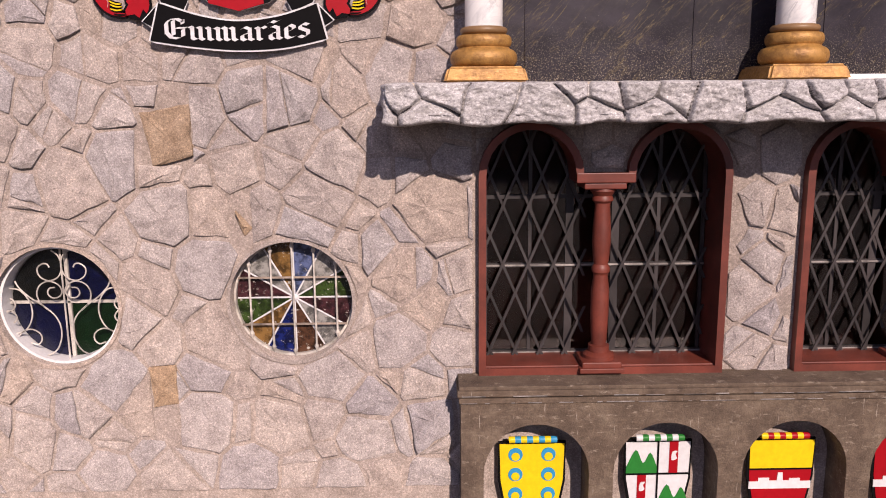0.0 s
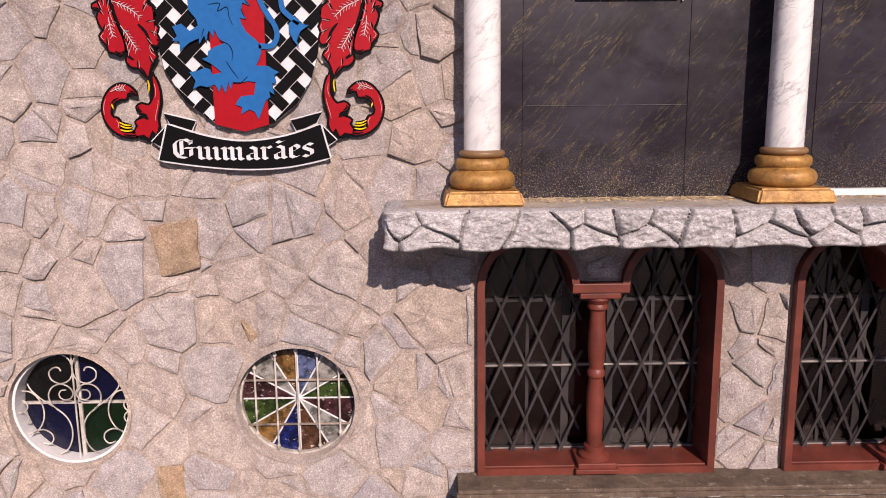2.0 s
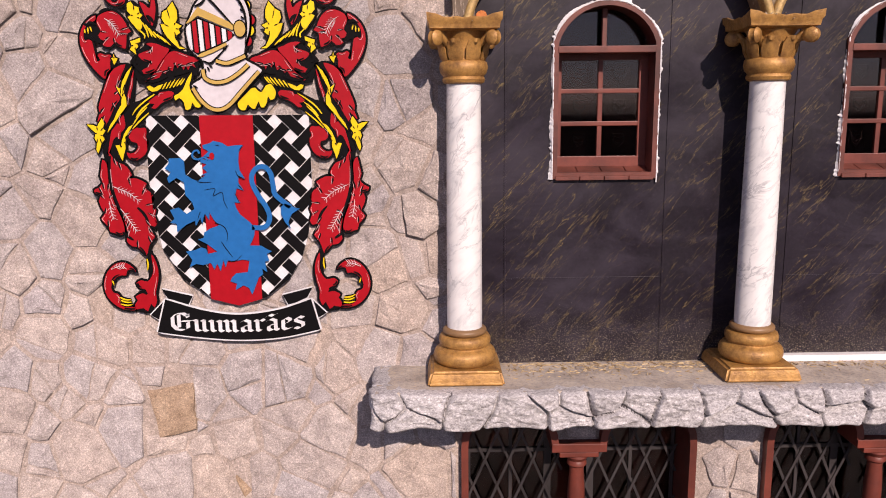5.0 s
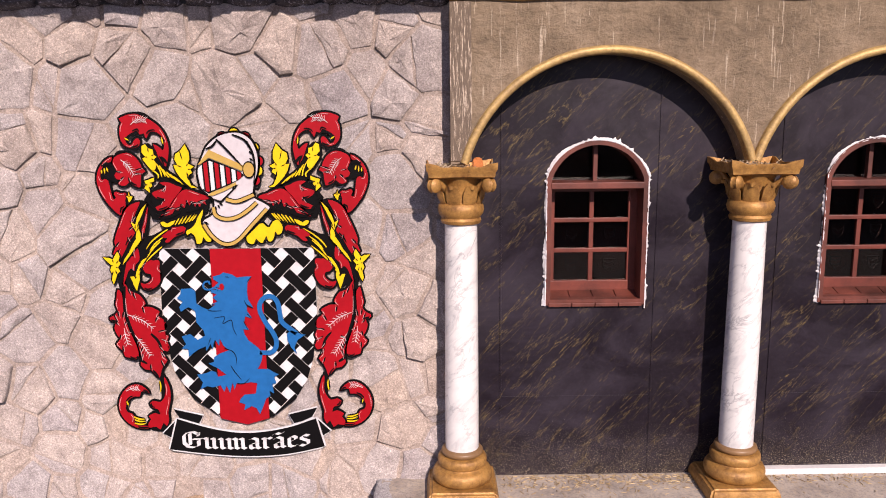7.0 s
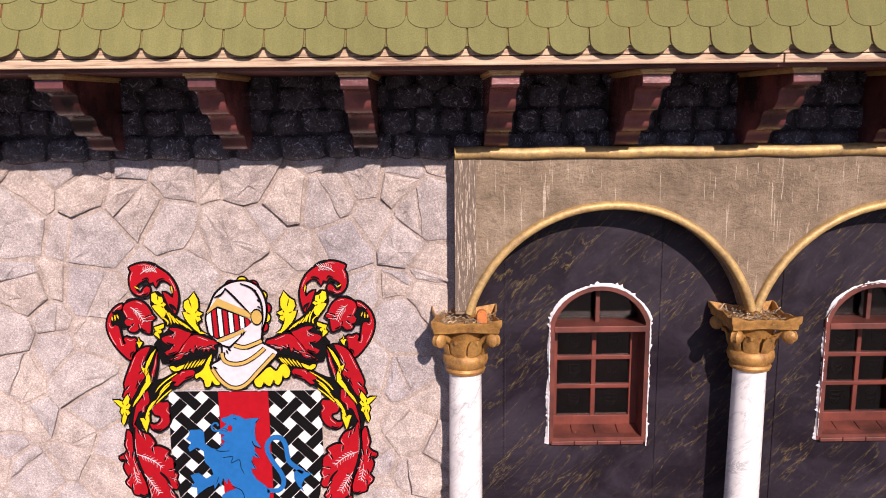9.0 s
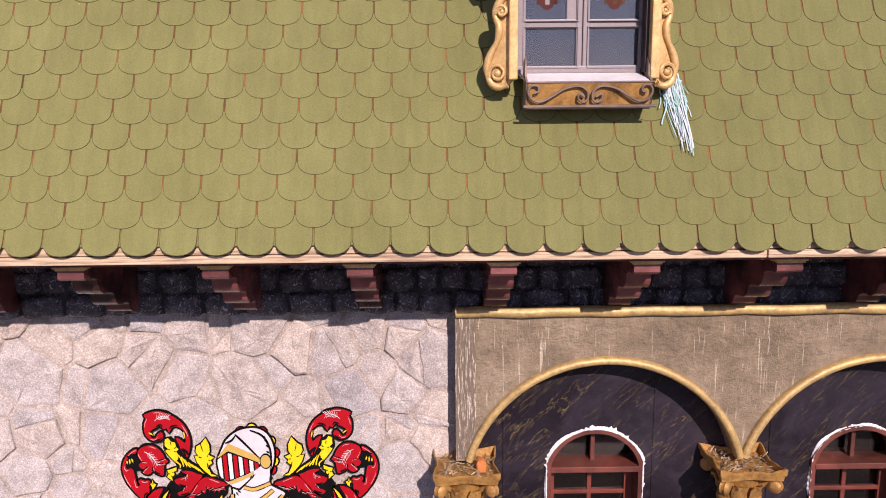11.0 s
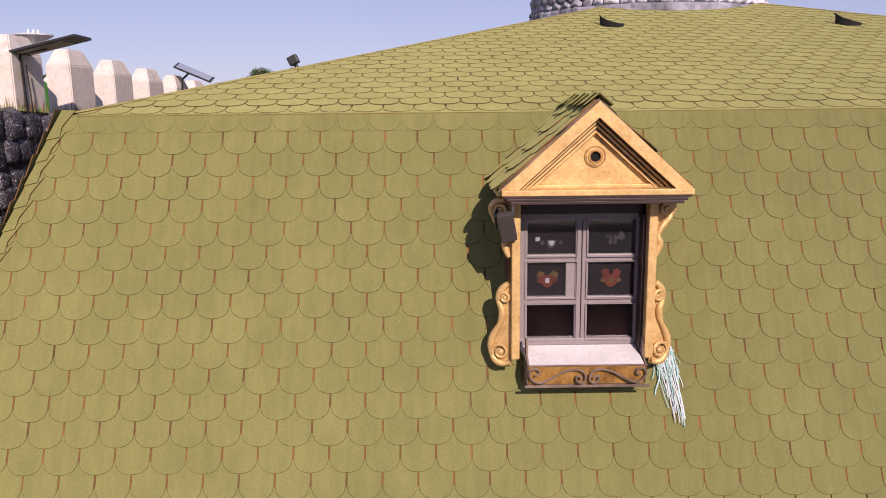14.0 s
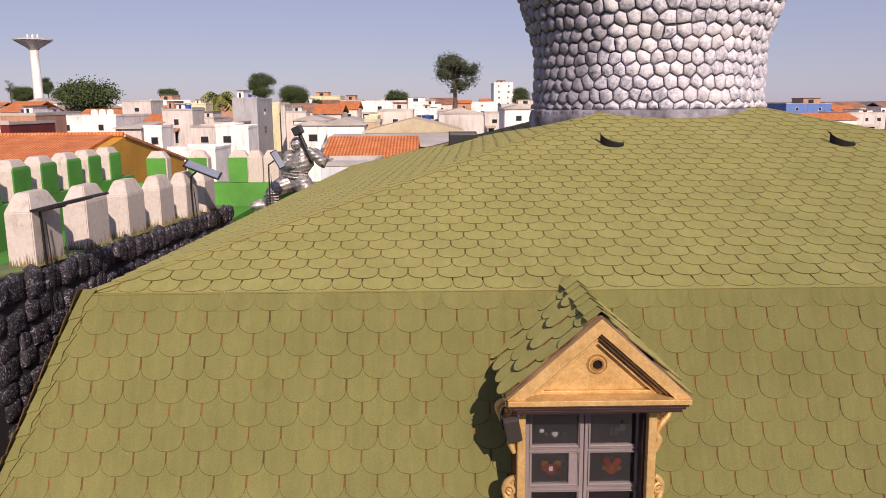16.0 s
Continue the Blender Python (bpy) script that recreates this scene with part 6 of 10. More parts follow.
# ---------- carved and painted boards ----------
def paint(name, color, rough=0.4):
    m = plain(name, color, rough, 0, 0.06, 6, 0.04)
    m.node_tree.nodes["Principled BSDF"].inputs["Specular IOR Level"].default_value = 0.22
    return m


RED = paint("red enamel paint", (0.37, 0.006, 0.012))
YELLOW = paint("yellow enamel paint", (0.80, 0.55, 0.012))
BLUE = paint("blue enamel paint", (0.008, 0.125, 0.36))
CYAN = paint("light blue enamel paint", (0.02, 0.27, 0.50))
INK = paint("black enamel paint", (0.006, 0.0055, 0.006), 0.6)
INK.node_tree.nodes["Principled BSDF"].inputs["Specular IOR Level"].default_value = 0.06
SNOW = paint("white enamel paint", (0.70, 0.69, 0.70))
PINK = paint("pale pink paint line", (0.68, 0.42, 0.42))
SILVER = paint("pale silver paint", (0.60, 0.56, 0.58))
BRASS = paint("brass coloured paint", (0.52, 0.34, 0.09))
MEADOW = paint("green enamel paint", (0.015, 0.20, 0.035))
CX = -1.092
FACE = 4.655          # front of the lowest board


def flip(pts):
    return [(2 * CX - x, z) for x, z in reversed(pts)]


def grown(pts, d):
    """The outline pushed outwards by d."""
    if area(pts) < 0:
        pts = list(reversed(pts))
    out, n = [], len(pts)
    for i in range(n):
        a, b = pts[i - 1], pts[(i + 1) % n]
        ex, ez = b[0] - a[0], b[1] - a[1]
        ln = math.hypot(ex, ez) or 1
        out.append((pts[i][0] + ez / ln * d, pts[i][1] - ex / ln * d))
    return out


def board(name, pts, level, mat, parent, label="", thick=0.004, mirror=False):
    """A flat painted cutout; level counts the layers in front of the lowest."""
    bm = bmesh.new()
    y = FACE - 0.004 * level
    prism(bm, pts, y, y + thick + 0.003)
    if mirror:
        bmesh.ops.transform(bm, matrix=Matrix.Translation((2 * CX, 0, 0)) @ Matrix.Diagonal((-1, 1, 1, 1)), verts=bm.verts)
    return part(name, bm, mat, parent, label)


def contour(name, pts, width, level, mat, parent, mirror=False):
    """A painted line of even width round an outline."""
    bm = bmesh.new()
    y = FACE - 0.004 * level
    n = len(pts)
    rim = []
    for i in range(n):
        a, b, c = Vector(pts[i - 1]), Vector(pts[i]), Vector(pts[(i + 1) % n])
        way = (c - a).normalized() if (c - a).length > 1e-6 else Vector((1, 0))
        side = Vector((-way.y, way.x)) * width / 2
        rim.append([bm.verts.new(((2 * CX - q.x) if mirror else q.x, yy, q.y)) for q in (b - side, b + side) for yy in (y, y + 0.007)])
    for a, b in zip(rim, rim[1:] + rim[:1]):
        for i, j in ((0, 2), (2, 3), (3, 1), (1, 0)):
            bm.faces.new((a[i], a[j], b[j], b[i]))
    return part(name, bm, mat, parent)


def stroke(bm, pts, width, level, taper=True):
    """A flat brush line."""
    y = FACE - 0.004 * level
    n = len(pts)
    left, right = [], []
    for i, p in enumerate(pts):
        a, b = pts[max(i - 1, 0)], pts[min(i + 1, n - 1)]
        ex, ez = b[0] - a[0], b[1] - a[1]
        ln = math.hypot(ex, ez) or 1
        w = width / 2 * (math.sin(math.pi * (0.12 + 0.88 * i / (n - 1))) ** 0.6 if taper else 1)
        left.append((p[0] - ez / ln * w, p[1] + ex / ln * w))
        right.append((p[0] + ez / ln * w, p[1] - ex / ln * w))
    prism(bm, left + right[::-1], y, y + 0.004)


def within(poly, pts):
    """The part of the outline pts inside a convex outline."""
    if area(poly) < 0:
        poly = list(reversed(poly))
    for a, b in zip(poly, poly[1:] + poly[:1]):
        ex, ez = b[0] - a[0], b[1] - a[1]
        ln = math.hypot(ex, ez) or 1
        pts = clip(pts, a[0], a[1], ez / ln, -ex / ln)
        if len(pts) < 3:
            return []
    return pts


def minim(x):
    return [[(x - 0.10, 0.90), (x, 0.82)], [(x, 0.86), (x, 0.14)], [(x, 0.14), (x + 0.12, 0.04)]]


# strokes of a broad pen, letter by letter: width, strokes
LETTERS = {
    'G': (1.02, [[(0.78, 1.18), (0.55, 1.36), (0.25, 1.26), (0.10, 1.0), (0.10, 0.36), (0.28, 0.06), (0.56, 0.04), (0.78, 0.22), (0.78, 0.68)], [(0.92, 0.80), (0.50, 0.74)], [(0.38, 1.22), (0.38, 0.24)], [(0.78, 1.3), (0.78, 1.05)]]),
    'u': (0.70, minim(0.14) + minim(0.48) + [[(0.26, 0.04), (0.46, 0.16)]]),
    'i': (0.36, minim(0.14)),
    'm': (1.02, minim(0.14) + minim(0.46) + minim(0.78) + [[(0.18, 0.80), (0.36, 0.93), (0.46, 0.82)], [(0.50, 0.80), (0.68, 0.93), (0.78, 0.82)]]),
    'a': (0.66, [[(0.10, 0.82), (0.24, 0.94), (0.44, 0.80)], [(0.44, 0.84), (0.44, 0.14), (0.56, 0.04)], [(0.44, 0.56), (0.12, 0.40)], [(0.12, 0.40), (0.12, 0.14), (0.24, 0.04), (0.44, 0.18)]]),
    'r': (0.52, minim(0.14) + [[(0.18, 0.78), (0.34, 0.94), (0.44, 0.82)]]),
    'e': (0.58, [[(0.12, 0.80), (0.12, 0.16), (0.26, 0.04), (0.46, 0.14)], [(0.12, 0.80), (0.28, 0.94), (0.44, 0.80), (0.44, 0.66), (0.12, 0.44)]]),
    's': (0.56, [[(0.46, 0.84), (0.26, 0.95), (0.12, 0.82), (0.12, 0.66), (0.44, 0.42), (0.44, 0.16), (0.26, 0.03), (0.08, 0.14)]]),
}
LETTERS['\u00e3'] = (0.66, LETTERS['a'][1] + [[(0.06, 1.16), (0.20, 1.27), (0.34, 1.17), (0.50, 1.28)]])


def lettering(name, body, x, z, width, height, y, mat, parent, sag=0.0, label=""):
    """Words written with a broad pen held at a slant, along a sagging line."""
    total = sum(LETTERS[c][0] for c in body)
    kx = width / total
    nib = (0.082, 0.066)
    bm = bmesh.new()
    u = -total / 2
    for c in body:
        adv, lines = LETTERS[c]
        for ln in lines:
            for k, ((ax, az), (bx, bz)) in enumerate(zip(ln, ln[1:])):
                quad = [(ax - nib[0], az - nib[1]), (ax + nib[0], az + nib[1]), (bx + nib[0], bz + nib[1]), (bx - nib[0], bz - nib[1])]
                if abs(area(quad)) < 1e-4:
                    continue
                pts = []
                for px, pz in quad:
                    wx = (u + px) * kx
                    pts.append((x + wx, z + pz * height + sag * wx * wx))
                prism(bm, pts, y - 0.0003 * (k % 5), y + 0.004)
        u += adv
    return part(name, bm, mat, parent, label)


# outlines of the painted boards, in metres (x, z)
R_CURL = [(-1.756, 5.497), (-1.728, 5.511), (-1.697, 5.521), (-1.655, 5.524), (-1.616, 5.510), (-1.573, 5.489), (-1.531, 5.458), (-1.500, 5.420), (-1.479, 5.372), (-1.470, 5.316), (-1.478, 5.258), (-1.495, 5.206), (-1.517, 5.230), (-1.535, 5.265), (-1.547, 5.300), (-1.561, 5.341), (-1.528, 5.324), (-1.505, 5.303), (-1.495, 5.341), (-1.503, 5.382), (-1.525, 5.406), (-1.554, 5.420), (-1.583, 5.410), (-1.602, 5.376), (-1.614, 5.407), (-1.638, 5.401), (-1.653, 5.425), (-1.678, 5.415), (-1.710, 5.398), (-1.729, 5.371), (-1.718, 5.343), (-1.694, 5.339), (-1.679, 5.363), (-1.657, 5.380), (-1.641, 5.363), (-1.650, 5.332), (-1.686, 5.319), (-1.726, 5.329), (-1.754, 5.361), (-1.761, 5.405), (-1.757, 5.446), (-1.745, 5.474)]
R_OUT = [(-1.804, 5.264), (-1.764, 5.285), (-1.729, 5.291), (-1.699, 5.281), (-1.670, 5.256), (-1.649, 5.221), (-1.641, 5.197), (-1.622, 5.176), (-1.647, 5.162), (-1.653, 5.127), (-1.660, 5.081), (-1.681, 5.085), (-1.707, 5.096), (-1.723, 5.114), (-1.746, 5.093), (-1.770, 5.090), (-1.793, 5.104), (-1.778, 5.125), (-1.801, 5.132), (-1.813, 5.157), (-1.797, 5.178), (-1.809, 5.206), (-1.817, 5.233)]
R_OUT_B = [(-1.821, 5.268), (-1.860, 5.248), (-1.894, 5.213), (-1.915, 5.172), (-1.923, 5.123), (-1.914, 5.070), (-1.891, 5.017), (-1.857, 4.967), (-1.816, 4.921), (-1.792, 4.910), (-1.782, 4.945), (-1.760, 4.963), (-1.760, 5.002), (-1.748, 5.030), (-1.760, 5.047), (-1.785, 5.044), (-1.811, 5.055), (-1.826, 5.041), (-1.815, 5.016), (-1.833, 5.009), (-1.840, 5.041), (-1.847, 5.084), (-1.854, 5.122), (-1.874, 5.133), (-1.892, 5.126), (-1.900, 5.151), (-1.889, 5.192), (-1.862, 5.227), (-1.827, 5.237)]
R_SHOULDER = [(-1.541, 5.105), (-1.512, 5.111), (-1.475, 5.104), (-1.438, 5.086), (-1.408, 5.075), (-1.424, 5.047), (-1.450, 5.019), (-1.477, 4.984), (-1.496, 4.956), (-1.532, 4.939), (-1.567, 4.935), (-1.584, 4.950), (-1.547, 4.971), (-1.525, 4.995), (-1.555, 5.006), (-1.581, 5.024), (-1.590, 5.045), (-1.561, 5.059), (-1.526, 5.069), (-1.511, 5.087)]
R_SHOULDER_B = [(-1.405, 5.058), (-1.364, 5.061), (-1.323, 5.046), (-1.286, 5.031), (-1.258, 5.024), (-1.242, 5.006), (-1.274, 4.996), (-1.262, 4.967), (-1.289, 4.982), (-1.305, 4.954), (-1.320, 4.982), (-1.333, 4.954), (-1.348, 4.990), (-1.367, 4.965), (-1.382, 4.997), (-1.399, 4.948), (-1.422, 4.969), (-1.439, 4.934), (-1.459, 4.941), (-1.478, 4.913), (-1.514, 4.903), (-1.543, 4.889), (-1.564, 4.893), (-1.531, 4.914), (-1.501, 4.942), (-1.474, 4.977), (-1.447, 5.016)]
R_ARM = [(-1.728, 4.973), (-1.671, 4.990), (-1.692, 4.944), (-1.713, 4.898), (-1.724, 4.852), (-1.732, 4.834), (-1.714, 4.809), (-1.726, 4.780), (-1.757, 4.744), (-1.778, 4.701), (-1.803, 4.658), (-1.823, 4.633), (-1.838, 4.659), (-1.862, 4.663), (-1.844, 4.709), (-1.848, 4.745), (-1.825, 4.810), (-1.799, 4.870), (-1.770, 4.931)]
R_ARM_B = [(-1.778, 4.621), (-1.754, 4.654), (-1.734, 4.643), (-1.738, 4.679), (-1.711, 4.708), (-1.701, 4.657), (-1.704, 4.621), (-1.731, 4.592), (-1.738, 4.555), (-1.754, 4.570), (-1.776, 4.556), (-1.794, 4.512), (-1.816, 4.468), (-1.798, 4.556)]
R_FOLD = [(-1.625, 4.957), (-1.632, 4.908), (-1.639, 4.861), (-1.654, 4.815), (-1.664, 4.765), (-1.680, 4.747), (-1.681, 4.779), (-1.670, 4.822), (-1.653, 4.869), (-1.642, 4.915)]
R_INNER = [(-1.651, 4.627), (-1.616, 4.619), (-1.588, 4.623), (-1.575, 4.601), (-1.585, 4.568), (-1.569, 4.546), (-1.575, 4.506), (-1.596, 4.465), (-1.630, 4.440), (-1.666, 4.429), (-1.697, 4.448), (-1.705, 4.478), (-1.684, 4.470), (-1.655, 4.481), (-1.635, 4.506), (-1.640, 4.532), (-1.668, 4.540), (-1.684, 4.562), (-1.689, 4.591), (-1.669, 4.613)]
R_SLEEVE = [(-1.547, 4.785), (-1.521, 4.806), (-1.493, 4.810), (-1.485, 4.827), (-1.449, 4.831), (-1.414, 4.834), (-1.398, 4.816), (-1.414, 4.791), (-1.450, 4.777), (-1.479, 4.763), (-1.512, 4.734), (-1.537, 4.738), (-1.518, 4.760), (-1.549, 4.764)]
R_LEAF = [(-1.811, 4.476), (-1.789, 4.442), (-1.760, 4.416), (-1.725, 4.404), (-1.699, 4.371), (-1.687, 4.341), (-1.707, 4.322), (-1.664, 4.322), (-1.629, 4.307), (-1.602, 4.288), (-1.615, 4.262), (-1.585, 4.239), (-1.559, 4.197), (-1.576, 4.167), (-1.557, 4.125), (-1.570, 4.092), (-1.555, 4.054), (-1.572, 4.027), (-1.603, 4.035), (-1.596, 3.993), (-1.576, 3.966), (-1.604, 3.932), (-1.622, 3.890), (-1.635, 3.852), (-1.662, 3.879), (-1.686, 3.903), (-1.718, 3.907), (-1.748, 3.938), (-1.741, 3.980), (-1.745, 4.022), (-1.761, 4.094), (-1.787, 4.163), (-1.807, 4.230), (-1.815, 4.305), (-1.816, 4.380)]
R_LOBE = [(-1.854, 4.436), (-1.831, 4.409), (-1.829, 4.354), (-1.830, 4.291), (-1.818, 4.223), (-1.799, 4.155), (-1.778, 4.102), (-1.761, 4.049), (-1.758, 3.995), (-1.788, 3.977), (-1.813, 3.989), (-1.844, 3.997), (-1.852, 4.031), (-1.875, 4.054), (-1.891, 4.081), (-1.867, 4.111), (-1.882, 4.141), (-1.896, 4.187), (-1.882, 4.224), (-1.910, 4.232), (-1.919, 4.254), (-1.889, 4.269), (-1.865, 4.299), (-1.876, 4.336), (-1.866, 4.380)]
R_STEM = [(-1.606, 3.855), (-1.587, 3.820), (-1.573, 3.762), (-1.578, 3.692), (-1.598, 3.614), (-1.594, 3.567), (-1.613, 3.520), (-1.633, 3.544), (-1.655, 3.497), (-1.683, 3.517), (-1.724, 3.510), (-1.732, 3.538), (-1.712, 3.569), (-1.725, 3.589), (-1.694, 3.608), (-1.653, 3.619), (-1.666, 3.639), (-1.695, 3.647), (-1.711, 3.675), (-1.684, 3.694), (-1.644, 3.685), (-1.616, 3.716), (-1.602, 3.762), (-1.606, 3.809)]
R_LOW = [(-1.863, 3.774), (-1.832, 3.797), (-1.795, 3.808), (-1.759, 3.800), (-1.728, 3.776), (-1.709, 3.749), (-1.737, 3.761), (-1.762, 3.757), (-1.772, 3.726), (-1.798, 3.727), (-1.831, 3.715), (-1.855, 3.688), (-1.870, 3.650), (-1.858, 3.618), (-1.833, 3.610), (-1.817, 3.582), (-1.823, 3.547), (-1.781, 3.527), (-1.737, 3.522), (-1.731, 3.506), (-1.782, 3.507), (-1.836, 3.527), (-1.880, 3.567), (-1.905, 3.615), (-1.912, 3.670), (-1.896, 3.728)]
Y_A = [(-1.630, 5.332), (-1.609, 5.342), (-1.593, 5.318), (-1.566, 5.310), (-1.562, 5.279), (-1.546, 5.265), (-1.564, 5.248), (-1.549, 5.224), (-1.555, 5.196), (-1.573, 5.175), (-1.595, 5.203), (-1.617, 5.231), (-1.632, 5.256), (-1.611, 5.266), (-1.633, 5.290)]
Y_B = [(-1.369, 5.339), (-1.348, 5.291), (-1.347, 5.246), (-1.359, 5.222), (-1.323, 5.204), (-1.345, 5.187), (-1.336, 5.166), (-1.361, 5.148), (-1.359, 5.124), (-1.341, 5.088), (-1.311, 5.074), (-1.345, 5.074), (-1.378, 5.103), (-1.410, 5.138), (-1.432, 5.174), (-1.446, 5.216), (-1.419, 5.212), (-1.437, 5.247), (-1.431, 5.281), (-1.402, 5.298)]
Y_C = [(-1.629, 5.120), (-1.605, 5.126), (-1.587, 5.133), (-1.569, 5.140), (-1.571, 5.116), (-1.592, 5.109), (-1.584, 5.088), (-1.602, 5.074), (-1.601, 5.046), (-1.620, 5.063), (-1.633, 5.074), (-1.621, 5.095)]
Y_D = [(-1.732, 5.051), (-1.727, 5.029), (-1.710, 5.022), (-1.722, 5.001), (-1.734, 4.987), (-1.739, 5.012), (-1.748, 5.026), (-1.734, 5.029)]
Y_E = [(-1.630, 4.979), (-1.655, 4.926), (-1.680, 4.873), (-1.691, 4.826), (-1.680, 4.794), (-1.680, 4.751), (-1.699, 4.726), (-1.722, 4.701), (-1.754, 4.658), (-1.777, 4.629), (-1.805, 4.596), (-1.791, 4.633), (-1.763, 4.672), (-1.735, 4.722), (-1.711, 4.758), (-1.704, 4.801), (-1.719, 4.830), (-1.733, 4.866), (-1.707, 4.848), (-1.693, 4.894), (-1.664, 4.944)]
Y_F = [(-1.924, 4.645), (-1.889, 4.641), (-1.865, 4.630), (-1.853, 4.651), (-1.833, 4.680), (-1.821, 4.651), (-1.831, 4.622), (-1.818, 4.607), (-1.838, 4.579), (-1.826, 4.556), (-1.845, 4.538), (-1.859, 4.498), (-1.872, 4.473), (-1.880, 4.498), (-1.873, 4.535), (-1.885, 4.564), (-1.875, 4.594), (-1.898, 4.616)]
Y_G = [(-1.650, 4.642), (-1.673, 4.609), (-1.694, 4.577), (-1.707, 4.537), (-1.707, 4.500), (-1.721, 4.460), (-1.730, 4.427), (-1.742, 4.453), (-1.756, 4.497), (-1.765, 4.519), (-1.744, 4.522), (-1.734, 4.508), (-1.724, 4.551), (-1.706, 4.591), (-1.679, 4.628)]
Y_H = [(-1.552, 4.860), (-1.534, 4.867), (-1.511, 4.853), (-1.482, 4.867), (-1.457, 4.874), (-1.473, 4.849), (-1.495, 4.835), (-1.523, 4.831), (-1.543, 4.842)]
Y_I = [(-1.285, 4.939), (-1.291, 4.900), (-1.304, 4.865), (-1.292, 4.822), (-1.270, 4.796), (-1.240, 4.767), (-1.249, 4.738), (-1.277, 4.742), (-1.293, 4.768), (-1.305, 4.732), (-1.334, 4.725), (-1.342, 4.768), (-1.368, 4.794), (-1.390, 4.780), (-1.395, 4.805), (-1.370, 4.819), (-1.340, 4.847), (-1.319, 4.890)]
Y_J = [(-1.026, 4.761), (-0.996, 4.793), (-0.970, 4.829), (-0.944, 4.843), (-0.919, 4.849), (-0.903, 4.831), (-0.879, 4.824), (-0.856, 4.859), (-0.827, 4.870), (-0.811, 4.852), (-0.798, 4.823), (-0.807, 4.787), (-0.832, 4.777), (-0.845, 4.798), (-0.854, 4.762), (-0.873, 4.734), (-0.893, 4.741), (-0.902, 4.770), (-0.926, 4.727), (-0.950, 4.735), (-0.967, 4.753), (-0.982, 4.721), (-1.014, 4.725)]
HELM = [(-1.297, 5.186), (-1.261, 5.272), (-1.230, 5.330), (-1.168, 5.381), (-1.098, 5.404), (-1.030, 5.403), (-0.973, 5.368), (-0.942, 5.313), (-0.929, 5.245), (-0.936, 5.169), (-0.961, 5.096), (-0.971, 5.026), (-0.955, 5.002), (-0.881, 4.959), (-0.886, 4.927), (-1.012, 4.797), (-1.122, 4.717), (-1.184, 4.732), (-1.240, 4.789), (-1.281, 4.850), (-1.276, 4.875), (-1.218, 4.913), (-1.209, 4.998), (-1.235, 5.026), (-1.281, 5.072), (-1.292, 5.117)]
VIS = [(-1.292, 5.203), (-1.259, 5.234), (-1.223, 5.251), (-1.163, 5.226), (-1.095, 5.198), (-1.035, 5.169), (-1.018, 5.148), (-1.051, 5.120), (-1.119, 5.086), (-1.190, 5.059), (-1.237, 5.038), (-1.270, 5.060), (-1.287, 5.123)]
VIS_BAND = [(-1.294, 5.214), (-1.220, 5.307), (-1.200, 5.296), (-1.005, 5.204), (-1.027, 5.176), (-1.223, 5.258), (-1.273, 5.221)]
CHIN = [(-1.241, 5.027), (-1.222, 5.045), (-1.137, 5.076), (-1.069, 5.107), (-1.063, 5.092), (-1.138, 5.055), (-1.210, 5.027)]
TAIL = [(-0.978, 4.018), (-0.911, 4.017), (-0.877, 4.047), (-0.87, 4.095), (-0.891, 4.15), (-0.934, 4.219), (-0.963, 4.287), (-0.961, 4.341), (-0.926, 4.381), (-0.88, 4.381), (-0.849, 4.34), (-0.839, 4.272), (-0.829, 4.218), (-0.785, 4.176), (-0.74, 4.141)]
TUFT = [(-0.799, 4.142), (-0.772, 4.162), (-0.707, 4.134), (-0.684, 4.132), (-0.735, 4.097), (-0.758, 4.045), (-0.742, 4.007), (-0.777, 4.046), (-0.799, 4.098)]
LION_A = [(-1.247, 4.517), (-1.203, 4.528), (-1.181, 4.542), (-1.132, 4.53), (-1.098, 4.508), (-1.048, 4.515), (-1.006, 4.514), (-1.033, 4.475), (-1.039, 4.42), (-1.035, 4.365), (-1.006, 4.313), (-1.044, 4.335), (-1.046, 4.291), (-1.017, 4.243), (-1.059, 4.258), (-1.068, 4.217), (-1.042, 4.169), (-1.077, 4.173), (-1.069, 4.139), (-1.046, 4.097), (-0.989, 4.049), (-0.962, 4.014), (-0.967, 3.972), (-0.982, 3.935), (-0.999, 3.907), (-0.93, 3.905), (-0.898, 3.884), (-0.867, 3.869), (-0.897, 3.853), (-0.885, 3.811), (-0.911, 3.806), (-0.902, 3.741), (-0.931, 3.762), (-0.926, 3.727), (-0.954, 3.706), (-0.974, 3.657), (-0.999, 3.6), (-1.019, 3.643)]
LION_B = [(-1.05, 3.658), (-1.099, 3.63), (-1.09, 3.67), (-1.129, 3.685), (-1.118, 3.709), (-1.093, 3.734), (-1.019, 3.741), (-1.006, 3.813), (-1.048, 3.82), (-1.115, 3.807), (-1.137, 3.817), (-1.153, 3.772), (-1.164, 3.818), (-1.184, 3.75), (-1.203, 3.798), (-1.221, 3.759), (-1.242, 3.802), (-1.29, 3.788), (-1.329, 3.797), (-1.371, 3.777), (-1.353, 3.823), (-1.387, 3.874), (-1.337, 3.881), (-1.294, 3.898), (-1.266, 3.889), (-1.255, 3.858), (-1.198, 3.871), (-1.249, 3.914), (-1.309, 3.948), (-1.275, 3.958), (-1.271, 3.99), (-1.236, 4.013), (-1.175, 4.035), (-1.206, 4.065), (-1.23, 4.114), (-1.235, 4.066), (-1.257, 4.104), (-1.278, 4.044)]
